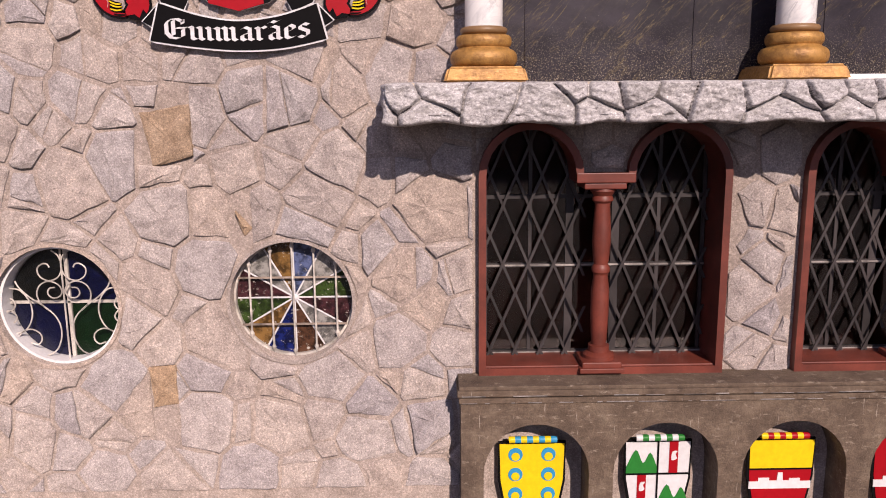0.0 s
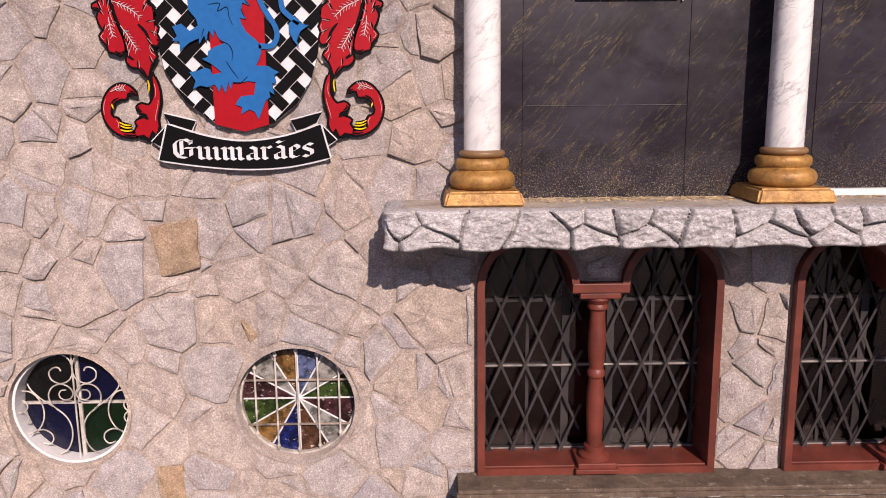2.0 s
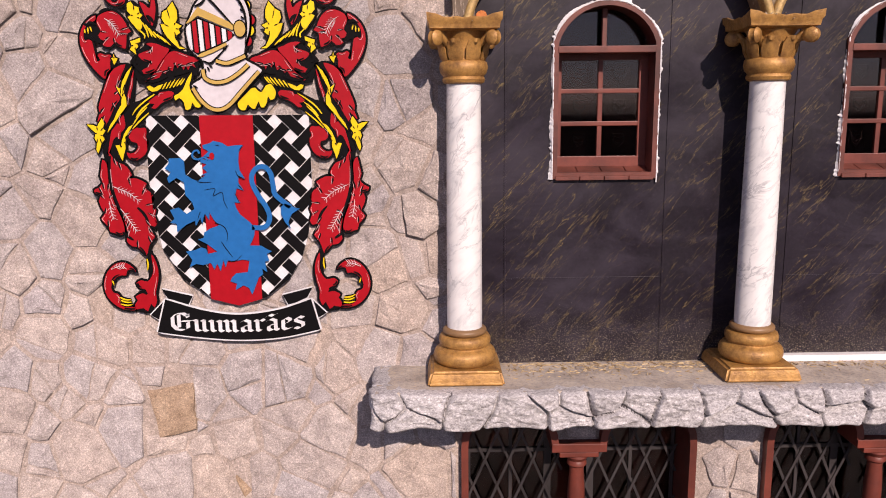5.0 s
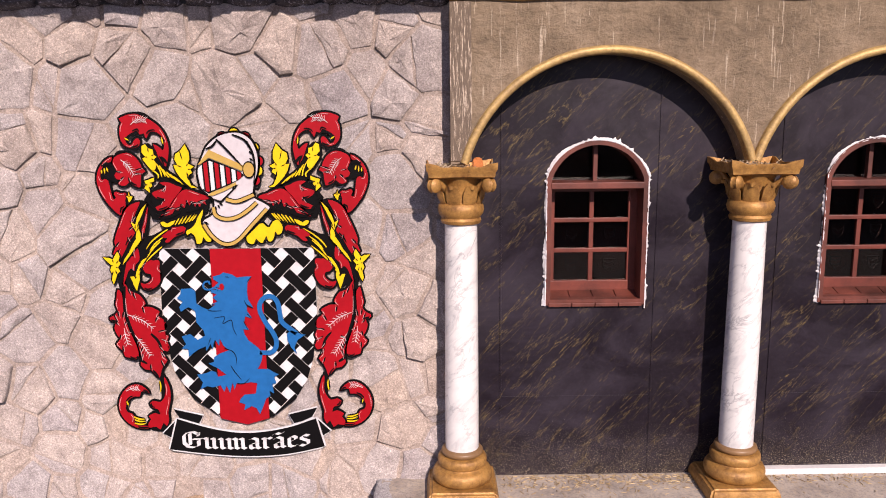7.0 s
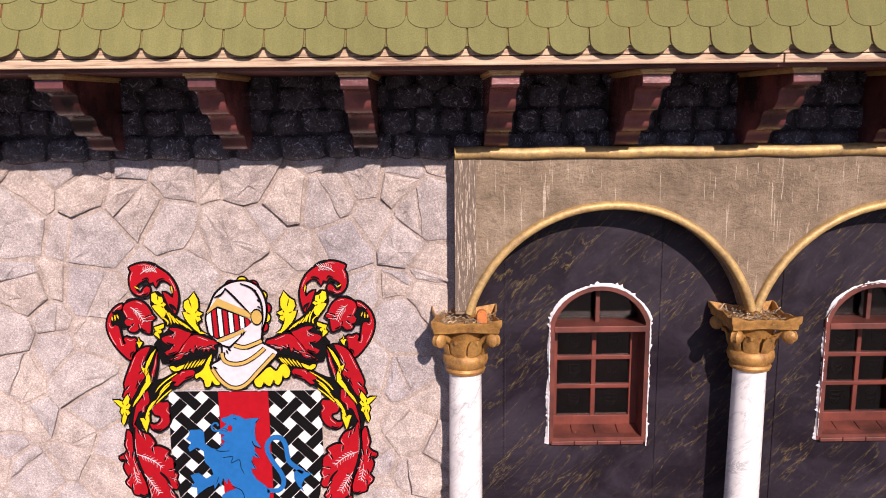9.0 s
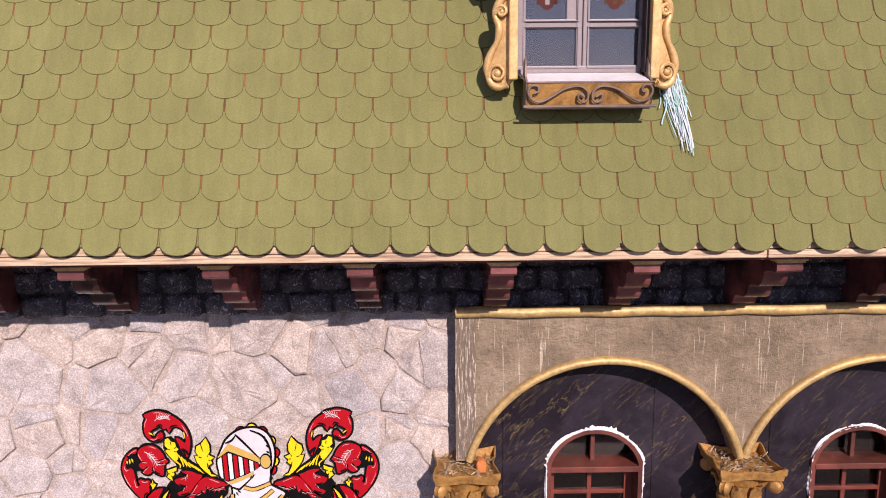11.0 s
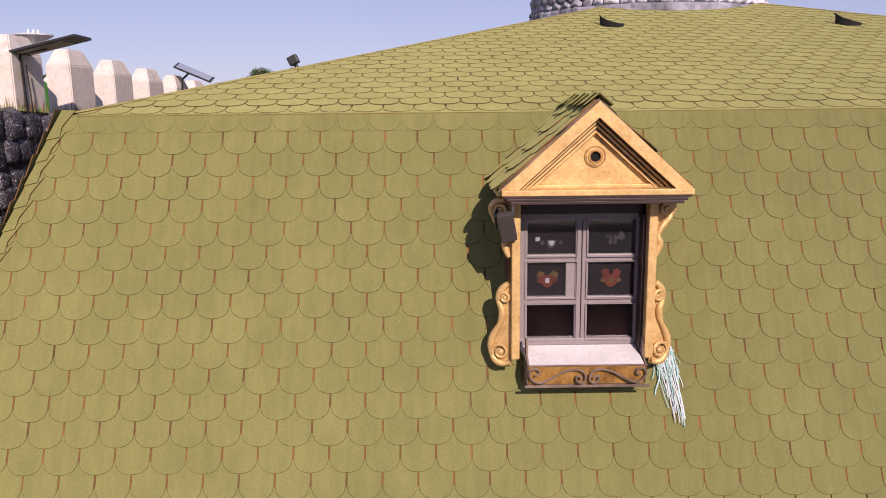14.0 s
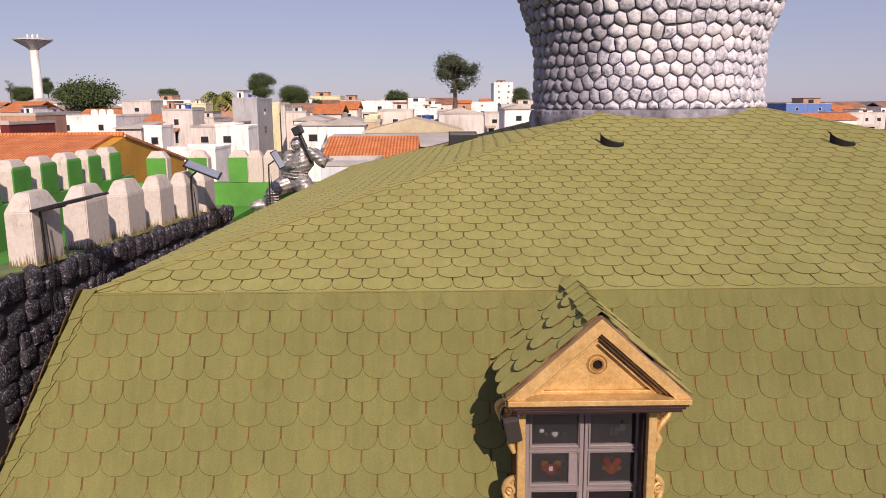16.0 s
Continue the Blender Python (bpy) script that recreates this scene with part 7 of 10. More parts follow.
LION_C = [(-1.287, 4.08), (-1.318, 4.031), (-1.319, 4.064), (-1.373, 4.04), (-1.432, 3.995), (-1.432, 4.046), (-1.473, 4.052), (-1.443, 4.077), (-1.467, 4.13), (-1.415, 4.145), (-1.369, 4.105), (-1.319, 4.135), (-1.328, 4.17), (-1.368, 4.221), (-1.372, 4.297), (-1.413, 4.323), (-1.461, 4.293), (-1.47, 4.322), (-1.446, 4.359), (-1.48, 4.381), (-1.457, 4.407), (-1.451, 4.44), (-1.387, 4.442), (-1.363, 4.424), (-1.361, 4.343), (-1.324, 4.317), (-1.289, 4.302), (-1.24, 4.338), (-1.265, 4.338), (-1.228, 4.356), (-1.255, 4.382), (-1.229, 4.404), (-1.267, 4.415), (-1.263, 4.434), (-1.213, 4.429), (-1.205, 4.444), (-1.244, 4.452), (-1.213, 4.48), (-1.244, 4.499)]
B_ARM = [(-1.663, 5.000), (-1.616, 4.986), (-1.614, 4.915), (-1.627, 4.836), (-1.646, 4.772), (-1.611, 4.779), (-1.556, 4.807), (-1.501, 4.842), (-1.396, 4.848), (-1.392, 4.805), (-1.491, 4.741), (-1.546, 4.706), (-1.630, 4.627), (-1.692, 4.555), (-1.716, 4.474), (-1.731, 4.416), (-1.764, 4.445), (-1.795, 4.416), (-1.816, 4.335), (-1.840, 4.428), (-1.850, 4.483), (-1.819, 4.593), (-1.866, 4.659), (-1.846, 4.774), (-1.798, 4.881), (-1.742, 4.973)]
B_SHOULDER = [(-1.646, 5.004), (-1.619, 5.039), (-1.570, 5.084), (-1.533, 5.115), (-1.480, 5.125), (-1.396, 5.089), (-1.312, 5.060), (-1.238, 5.017), (-1.249, 4.946), (-1.280, 4.911), (-1.317, 4.876), (-1.370, 4.819), (-1.432, 4.834), (-1.503, 4.820), (-1.551, 4.871), (-1.603, 4.879), (-1.625, 4.950)]
B_TUFT = [(-1.643, 5.342), (-1.594, 5.349), (-1.549, 5.307), (-1.533, 5.248), (-1.502, 5.202), (-1.470, 5.174), (-1.411, 5.131), (-1.328, 5.067), (-1.381, 5.054), (-1.448, 5.090), (-1.516, 5.111), (-1.563, 5.126), (-1.581, 5.168), (-1.625, 5.224), (-1.649, 5.266)]
B_SCROLL = [(-1.902, 5.207), (-1.858, 5.234), (-1.806, 5.240), (-1.803, 5.157), (-1.779, 5.107), (-1.827, 5.115), (-1.855, 5.115), (-1.903, 5.116)]
B_STEM = [(-1.634, 3.871), (-1.601, 3.878), (-1.577, 3.801), (-1.563, 3.704), (-1.584, 3.606), (-1.588, 3.508), (-1.638, 3.481), (-1.710, 3.490), (-1.737, 3.522), (-1.703, 3.584), (-1.649, 3.615), (-1.699, 3.639), (-1.718, 3.679), (-1.672, 3.701), (-1.636, 3.693), (-1.618, 3.743), (-1.635, 3.802)]
VEINS = [[(-1.688, 5.459), (-1.659, 5.483), (-1.624, 5.493), (-1.594, 5.489)],
    [(-1.767, 5.250), (-1.738, 5.229), (-1.713, 5.198), (-1.689, 5.152)],
    [(-1.803, 4.275), (-1.758, 4.256), (-1.703, 4.229), (-1.646, 4.179)],
    [(-1.768, 4.140), (-1.736, 4.094), (-1.707, 4.044), (-1.678, 3.998)],
    [(-1.832, 4.186), (-1.826, 4.129), (-1.813, 4.072)],
    [(-1.856, 3.766), (-1.811, 3.785), (-1.775, 3.788)]]
GOLD_LINES = [[(-1.549, 5.224), (-1.528, 5.178), (-1.521, 5.140)],
    [(-1.533, 5.213), (-1.511, 5.174), (-1.500, 5.143)],
    [(-1.513, 5.192), (-1.495, 5.160), (-1.476, 5.136)],
    [(-1.491, 5.174), (-1.456, 5.132)],
    [(-1.471, 5.160), (-1.423, 5.110)],
    [(-1.451, 5.146), (-1.393, 5.093)],
    [(-1.576, 5.186), (-1.544, 5.157), (-1.545, 5.133)],
    [(-1.462, 4.845), (-1.431, 4.891)],
    [(-1.441, 4.848), (-1.406, 4.898)],
    [(-1.420, 4.852), (-1.381, 4.905)],
    [(-1.399, 4.855), (-1.357, 4.908)],
    [(-1.377, 4.862), (-1.335, 4.911)],
    [(-1.356, 4.869), (-1.322, 4.911)],
    [(-1.510, 4.817), (-1.565, 4.782), (-1.621, 4.736), (-1.653, 4.693)],
    [(-1.545, 4.767), (-1.594, 4.728), (-1.632, 4.681)],
    [(-1.561, 4.742), (-1.610, 4.696), (-1.653, 4.638)],
    [(-1.553, 4.709), (-1.613, 4.659), (-1.659, 4.613)],
    [(-1.820, 3.590), (-1.784, 3.574), (-1.748, 3.573)],
    [(-1.814, 3.570), (-1.782, 3.558), (-1.745, 3.558)],
    [(-1.816, 3.547), (-1.780, 3.538), (-1.743, 3.542)],
    [(-1.633, 3.829), (-1.629, 3.794), (-1.635, 3.755)],
    [(-1.886, 5.189), (-1.885, 5.164)],
    [(-1.868, 5.199), (-1.867, 5.164)],
    [(-1.854, 5.203), (-1.846, 5.175)],
    [(-1.729, 5.381), (-1.703, 5.364)],
    [(-1.506, 5.382), (-1.499, 5.337)],
    [(-1.855, 3.696), (-1.846, 3.665)]]
SHADES = [[(-1.806, 4.457), (-1.816, 4.372), (-1.813, 4.290), (-1.798, 4.208), (-1.769, 4.125), (-1.739, 4.048)],
    [(-1.650, 3.607), (-1.678, 3.623), (-1.708, 3.616)],
    [(-1.628, 3.708), (-1.617, 3.763), (-1.623, 3.817)],
    [(-1.601, 4.993), (-1.620, 5.014), (-1.597, 5.042)],
    [(-1.622, 4.993), (-1.597, 4.964), (-1.564, 4.928)],
    [(-1.659, 4.972), (-1.683, 4.923), (-1.701, 4.873)],
    [(-1.659, 4.794), (-1.683, 4.751), (-1.723, 4.693)],
    [(-1.583, 4.914), (-1.532, 4.892), (-1.479, 4.899), (-1.426, 4.920)],
    [(-1.887, 5.213), (-1.852, 5.227), (-1.822, 5.213)],
    [(-1.886, 5.151), (-1.859, 5.143), (-1.833, 5.122)],
    [(-1.522, 5.265), (-1.499, 5.244), (-1.487, 5.223)],
    [(-1.390, 4.926), (-1.337, 4.940), (-1.284, 4.954)],
    [(-1.667, 4.146), (-1.627, 4.100), (-1.603, 4.039)],
    [(-1.769, 3.996), (-1.738, 3.968), (-1.704, 3.945)],
    [(-1.644, 5.534), (-1.601, 5.520), (-1.562, 5.496)],
    [(-1.795, 5.285), (-1.763, 5.299), (-1.728, 5.302)]]
HELM_INK = [[(-1.172, 5.370), (-1.114, 5.308), (-1.011, 5.190)],
    [(-1.075, 5.397), (-1.001, 5.362), (-0.957, 5.286), (-0.946, 5.183), (-0.961, 5.093)],
    [(-0.971, 5.026), (-1.000, 5.002), (-1.058, 4.975)],
    [(-1.209, 5.005), (-1.168, 4.990), (-1.139, 5.011), (-1.051, 5.097)],
    [(-1.238, 5.310), (-1.195, 5.330), (-1.165, 5.370)],
    [(-1.277, 4.864), (-1.247, 4.850)]]
HELM_GOLD = [[(-1.133, 5.004), (-1.071, 4.989), (-1.000, 5.013), (-0.961, 5.030)],
    [(-1.212, 4.955), (-1.201, 4.906), (-1.147, 4.881), (-1.076, 4.890), (-1.004, 4.932), (-0.946, 4.981)],
    [(-1.278, 4.850), (-1.237, 4.782), (-1.180, 4.732), (-1.121, 4.724), (-1.063, 4.755), (-0.989, 4.833), (-0.885, 4.941)]]
HELM_HATCH = [[(-1.243, 4.939), (-1.259, 4.903)],
    [(-1.229, 4.946), (-1.242, 4.907)],
    [(-1.214, 4.953), (-1.220, 4.917)],
    [(-1.200, 4.960), (-1.195, 4.931)],
    [(-1.185, 4.970), (-1.173, 4.945)],
    [(-1.174, 4.981), (-1.154, 4.966)],
    [(-0.943, 5.070), (-0.969, 5.042)],
    [(-0.955, 5.038), (-0.980, 5.021)],
    [(-1.067, 5.092), (-1.075, 5.064)],
    [(-1.081, 5.082), (-1.090, 5.058)],
    [(-0.984, 5.329), (-0.961, 5.314)],
    [(-0.976, 5.294), (-0.956, 5.276)],
    [(-0.997, 5.356), (-0.976, 5.349)],
    [(-1.023, 5.374), (-1.009, 5.370)],
    [(-0.975, 5.252), (-0.955, 5.238)]]
LION_INK = [[(-1.252, 4.25), (-1.188, 4.256), (-1.201, 4.213), (-1.148, 4.235), (-1.138, 4.181), (-1.119, 4.135)], [(-1.29, 4.301), (-1.258, 4.295), (-1.205, 4.297)], [(-1.201, 4.051), (-1.149, 4.026), (-1.129, 3.981), (-1.135, 3.937)], [(-1.168, 3.933), (-1.144, 3.891), (-1.104, 3.835)], [(-1.135, 3.814), (-1.088, 3.814), (-1.05, 3.848)], [(-1.058, 4.363), (-1.043, 4.329), (-1.004, 4.312)], [(-1.045, 4.275), (-1.018, 4.245)], [(-1.069, 4.225), (-1.045, 4.17)], [(-1.257, 4.104), (-1.272, 4.066)], [(-1.285, 4.118), (-1.305, 4.067)], [(-1.169, 4.516), (-1.144, 4.512)], [(-1.006, 4.514), (-1.036, 4.478)]]
SHIELD_PTS = [(-1.576, 4.693), (-0.612, 4.689), (-0.608, 4.241), (-0.64, 3.978), (-0.686, 3.826), (-0.769, 3.692), (-0.914, 3.577), (-1.086, 3.529), (-1.249, 3.571), (-1.424, 3.702), (-1.538, 3.896), (-1.574, 4.104), (-1.586, 4.328)]


def coat_of_arms():
    coat = thing("coat_of_arms", "painted cutout coat of arms with helmet, red mantling and blue lion", "coat of arms", (CX, WALL - 0.03, 3.32))
    shield = SHIELD_PTS
    board("shield", shield, 0, SNOW, coat, "white heraldic shield", 0.012)
    # woven black bands
    pitch, wide = 0.0915, 0.063
    pale0, pale1 = CX - 0.166, CX + 0.150
    sh = part("lattice_edge", _lattice(shield, pitch, wide, 1, 0.0), INK, coat, "black woven bands on white")
    board("pale", within(shield, [(pale0, 3.4), (pale1, 3.4), (pale1, 4.75), (pale0, 4.75)]), 4, RED, coat, "red vertical band")
    # mantling on both sides
    reds = [R_OUT_B, R_CURL, R_OUT, R_LOBE, R_LEAF, R_STEM, R_LOW, R_ARM_B, R_ARM, R_FOLD, R_INNER, R_SLEEVE, R_SHOULDER, R_SHOULDER_B]
    golds = [Y_A, Y_B, Y_C, Y_D, Y_E, Y_F, Y_G, Y_H]

    def line_part(name, ln, width, level, mat, parent, taper=True):
        bm = bmesh.new()
        stroke(bm, smooth_line(ln, 5, False) if len(ln) > 2 else [ln[0], ((ln[0][0] + ln[1][0]) / 2, (ln[0][1] + ln[1][1]) / 2), ln[1]], width, level, taper)
        part(name, bm, mat, parent)

    for side in (0, 1):
        def way(pts):
            return flip(pts) if side else pts
        mant = board("mantling", B_STEM, 0, INK, coat, "red and gold leafy mantling with black outline", mirror=side)
        for pts in (B_ARM, B_SHOULDER, B_TUFT, B_SCROLL):
            board("mantling_ground", pts, 0, INK, mant, mirror=side)
        for pts in reds:
            out = smooth_line(pts, 2)
            contour("leaf_outline", out, 0.027, 0.3, INK, mant, side)
            board("leaf", out, 1, RED, mant, mirror=side)
            leafy = pts in (R_LEAF, R_LOBE, R_SHOULDER, R_SHOULDER_B, R_OUT, R_ARM)
            turned = pts if area(pts) > 0 else pts[::-1]
            n = len(turned)
            mx, mz = sum(u[0] for u in pts) / n, sum(u[1] for u in pts) / n
            for q in range(n):
                a, b, c = turned[q - 1], turned[q], turned[(q + 1) % n]
                bend = (b[0] - a[0]) * (c[1] - b[1]) - (b[1] - a[1]) * (c[0] - b[0])
                # a dark fold runs in from each notch, with a pale line beside it
                if leafy and bend < -0.00025:
                    reach = min(0.5, 0.045 / max(0.03, math.dist(b, (mx, mz))))
                    tip = (b[0] + (mx - b[0]) * reach, b[1] + (mz - b[1]) * reach)
                    line_part("leaf_fold", way([b, tip]), 0.011, 2, INK, mant)
                    line_part("pale_edge", way([(b[0] + 0.009, b[1]), (tip[0] + 0.006, tip[1] - 0.004)]), 0.0026, 2.6, PINK, mant)
            # broken pale lines a little inside the edge
            ring2 = smooth_line(grown(turned, -0.008), 3)
            n = len(ring2)
            for q in range(0, n - 5, 14):
                run = ring2[q:q + 6]
                ex = run[-1][0] - run[0][0]
                straight = math.dist(run[0], run[-1]) > 0.75 * sum(math.dist(u, v) for u, v in zip(run, run[1:]))
                if ex < 0.4 * math.dist(run[0], run[-1]) and straight and math.dist(run[0], run[-1]) > 0.02:
                    line_part("pale_edge", way(run), 0.0024, 2.6, PINK, mant)
                elif straight and math.dist(run[0], run[-1]) > 0.02:
                    line_part("leaf_shade", way(run), 0.010, 2, INK, mant)
        for pts in golds:
            contour("gold_leaf_outline", pts, 0.020, 2, INK, mant, side)
            board("gold_leaf", pts, 3, YELLOW, mant, mirror=side)
            turned = pts if area(pts) > 0 else pts[::-1]
            n = len(pts)
            mx, mz = sum(u[0] for u in pts) / n, sum(u[1] for u in pts) / n
            for q in range(n):
                a, b, c = turned[q - 1], turned[q], turned[(q + 1) % n]
                bend = (b[0] - a[0]) * (c[1] - b[1]) - (b[1] - a[1]) * (c[0] - b[0])
                if bend < -0.0002:
                    line_part("leaf_rib", way([b, (b[0] * 0.5 + mx * 0.5, b[1] * 0.5 + mz * 0.5)]), 0.0065, 4, INK, mant)
        for ln in GOLD_LINES:
            line_part("line_ground", way(ln), 0.026, 1.5, INK, mant)
            line_part("gold_line", way(ln), 0.0085, 3, YELLOW, mant)
        for ln in SHADES:
            line_part("shadow_line", way(ln), 0.017, 2, INK, mant)
        for ln in VEINS:
            line_part("white_vein", way(ln), 0.0034, 3, SNOW, mant)
            sm = smooth_line(ln, 6, False)
            for q in range(4, len(sm) - 1, 2):
                (xa, za), (xb, zb) = sm[q], sm[q + 1]
                dx, dz = xb - xa, zb - za
                l2 = math.hypot(dx, dz) or 1
                for s in (-1, 1):
                    tip = (xa + (dx * 0.9 - s * dz) / l2 * 0.022, za + (dz * 0.9 + s * dx) / l2 * 0.022)
                    line_part("white_hatch", way([(xa, za), tip]), 0.0022, 3, SNOW, mant)
    for pts in (Y_I, Y_J):
        out = smooth_line(pts, 2)
        board("gold_leaf_shadow", grown(out, 0.012), 2, INK, coat)
        board("gold_leaf", out, 3, YELLOW, coat, "yellow leaf under the helmet")
    # helmet
    out = smooth_line(HELM, 3)
    helmet = board("helmet", grown(out, 0.014), 4, INK, coat, "pale silver barred helmet with gold trim")
    for x, z, mat in ((-1.146, 5.401, RED), (-1.063, 5.427, YELLOW), (-0.989, 5.399, RED), (-0.931, 5.327, YELLOW), (-0.905, 5.238, RED), (-0.912, 5.172, YELLOW), (-0.932, 5.106, RED)):
        x, z = x + (CX - x) * 0.13, z + (5.2 - z) * 0.11
        board("crest_dot_shadow", circle(x, z, 0.040, 16), 3, INK, helmet)
        board("crest_dot", circle(x, z, 0.030, 16), 4, mat, helmet)
    board("helmet_face", out, 5, SILVER, helmet)
    board("visor", VIS, 6, INK, helmet, "barred visor")
    for i in range(8):
        x = VIS[0][0] + 0.018 + 0.0335 * i
        bar = within(VIS, [(x - 0.011, 5.0), (x + 0.012, 5.0), (x + 0.002, 5.3), (x - 0.021, 5.3)])
        bar = [(u, 5.135 + (w - 5.135) * 0.9) for u, w in bar]
        if len(bar) > 2:
            board("visor_bar", bar, 7, SNOW if i % 2 == 0 else RED, helmet)
    board("visor_band", VIS_BAND, 8, BRASS, helmet, "brass visor band")
    board("chin_band", CHIN, 8, BRASS, helmet, "brass chin band")
    board("hinge_shadow", [(-0.984 + a * 0.8, 5.183 + b * 1.1) for a, b in circle(0, 0, 0.048, 20)], 8, INK, helmet)
    board("hinge", [(-0.984 + a * 0.8, 5.183 + b * 1.1) for a, b in circle(0, 0, 0.040, 20)], 9, BRASS, helmet, "brass hinge disc")
    for ln in HELM_INK:
        line_part("ink_line", ln, 0.013, 8, INK, helmet)
    for ln in HELM_HATCH:
        line_part("ink_line", ln, 0.011, 8, INK, helmet)
    for ln in HELM_GOLD:
        line_part("trim_shadow", ln, 0.030, 8, INK, helmet, False)
        line_part("collar_trim", ln, 0.019, 9, BRASS, helmet, False)
    # lion
    lion = board("lion", LION_A + LION_B + LION_C, 6, BLUE, coat, "blue rampant lion cutout")
    line_part("lion_tail", TAIL, 0.030, 6, BLUE, lion, False)
    board("tail_tuft", TUFT, 6, BLUE, lion)
    for ln in LION_INK:
        line_part("lion_line", ln, 0.0036, 7, INK, lion)
    board("lion_eye", [(-1.194 + a * 0.8, 4.451 + b * 1.2) for a, b in circle(0, 0, 0.018, 14)], 7, RED, lion, "red painted eye spot")
    line_part("lion_tongue", [(-1.217, 4.429), (-1.241, 4.444), (-1.273, 4.434), (-1.301, 4.438), (-1.311, 4.46), (-1.299, 4.481), (-1.277, 4.485), (-1.268, 4.466)], 0.011, 6, BLUE, lion, False)
    # banner
    top = smooth_line([(-1.537, 3.575), (-1.309, 3.503), (-1.089, 3.472), (-0.848, 3.500), (-0.640, 3.566)], 6, False)
    low = smooth_line([(-0.590, 3.372), (-0.837, 3.323), (-1.098, 3.312), (-1.356, 3.333), (-1.597, 3.368)], 6, False)
    ban = board("banner", grown(top + low, 0.010), 5, SNOW, coat, "black name ribbon with white edge", 0.010)
    board("banner_face", top + low, 6, INK, ban)
    for way in ((lambda p: p), flip):
        for pts in ([(-1.555, 3.638), (-1.37, 3.592), (-1.402, 3.532), (-1.45, 3.545), (-1.52, 3.575)], [(-1.635, 3.475), (-1.547, 3.565), (-1.555, 3.47), (-1.585, 3.445)]):
            board("ribbon_fold_edge", way(grown(pts, 0.008)), 3, SNOW, ban)
            board("ribbon_fold", way(pts), 4, INK, ban)
    lettering("lettering", "Guimar\u00e3es", CX - 0.003, 3.362, 0.835, 0.082, FACE - 0.029, SNOW, ban, 0.12, "white blackletter lettering")
    return coat


def _lattice(shield, pitch, wide, level, grow):
    """Bands at 45 degrees passing over and under each other, clipped to the shield."""
    bm = bmesh.new()
    s2 = math.sqrt(0.5)
    for fam in (0, 1):
        for i in range(-14, 15):
            for j in range(-14, 15):
                if (i + j) % 2 != fam:
                    continue
                cu, cv = i * pitch * 1.42, j * pitch * 1.42
                hu, hv = (pitch * 0.71 + wide * 0.5 - 0.002, wide / 2) if fam else (wide / 2, pitch * 0.71 + wide * 0.5 - 0.002)
                quad = [(CX + ((cu + a * hu) - (cv + b * hv)) * s2, 4.1 + ((cu + a * hu) + (cv + b * hv)) * s2) for a, b in ((-1, -1), (1, -1), (1, 1), (-1, 1))]
                quad = within(shield, quad)
                if len(quad) > 2 and abs(area(quad)) > 1e-5:
                    y = FACE - 0.004 * level
                    prism(bm, quad, y, y + 0.005)
    return bm


coat_of_arms()


# ---------- round windows ----------
def stained(name, color, light=0.0):
    m, nt, b = material(name, 0.10)
    n = noise_tex(nt, world_coords(nt), 15, 6, 0.65)
    # stronger mottling on the rose panes stands in for broken reflections
    low = 0.28 if light else 0.45
    nt.links.new(ramp(nt, n, [(0.42 if light else 0.3, tuple(c * low for c in color)), (0.58 if light else 0.7, color)]), b.inputs["Base Color"])
    if light:      # pale flecks scattered over the glass
        flake = noise_tex(nt, world_coords(nt, (1, 1, 1.4)), 26, 7, 0.75)
        col = mix(nt, ramp(nt, flake, [(0.60, grey(0)), (0.63, grey(1))]), ramp(nt, n, [(0.42, tuple(c * low for c in color)), (0.58, color)]), (0.62, 0.58, 0.52))
        nt.links.new(col, b.inputs["Base Color"])
    b.inputs["Transmission Weight"].default_value = 0.25
    bump(nt, b, n, 0.5, 0.02)
    return m


ST_BLUE = stained("cobalt glass", (0.010, 0.022, 0.16), 1)
ST_GREEN = stained("bottle green glass", (0.045, 0.085, 0.018), 1)
ST_BROWN = stained("brown glass", (0.13, 0.058, 0.032), 1)
ST_AMBER = stained("amber glass", (0.30, 0.16, 0.05), 1)
ST_WINE = stained("wine red glass", (0.085, 0.03, 0.035), 1)
# paleness put in for the sky mirrored in a blue pane
ST_PALE = stained("blue glass paled by sky reflection tone", (0.13, 0.17, 0.33), 1)
ST_NIGHT = stained("deep blue glass", (0.004, 0.006, 0.040))
ST_MOSS = stained("deep green glass", (0.003, 0.022, 0.006))
ST_DARK = stained("smoky glass", (0.008, 0.009, 0.008))
ST_CLEAR = stained("clear glass with mottled reflection tone", (0.40, 0.385, 0.36), 1)


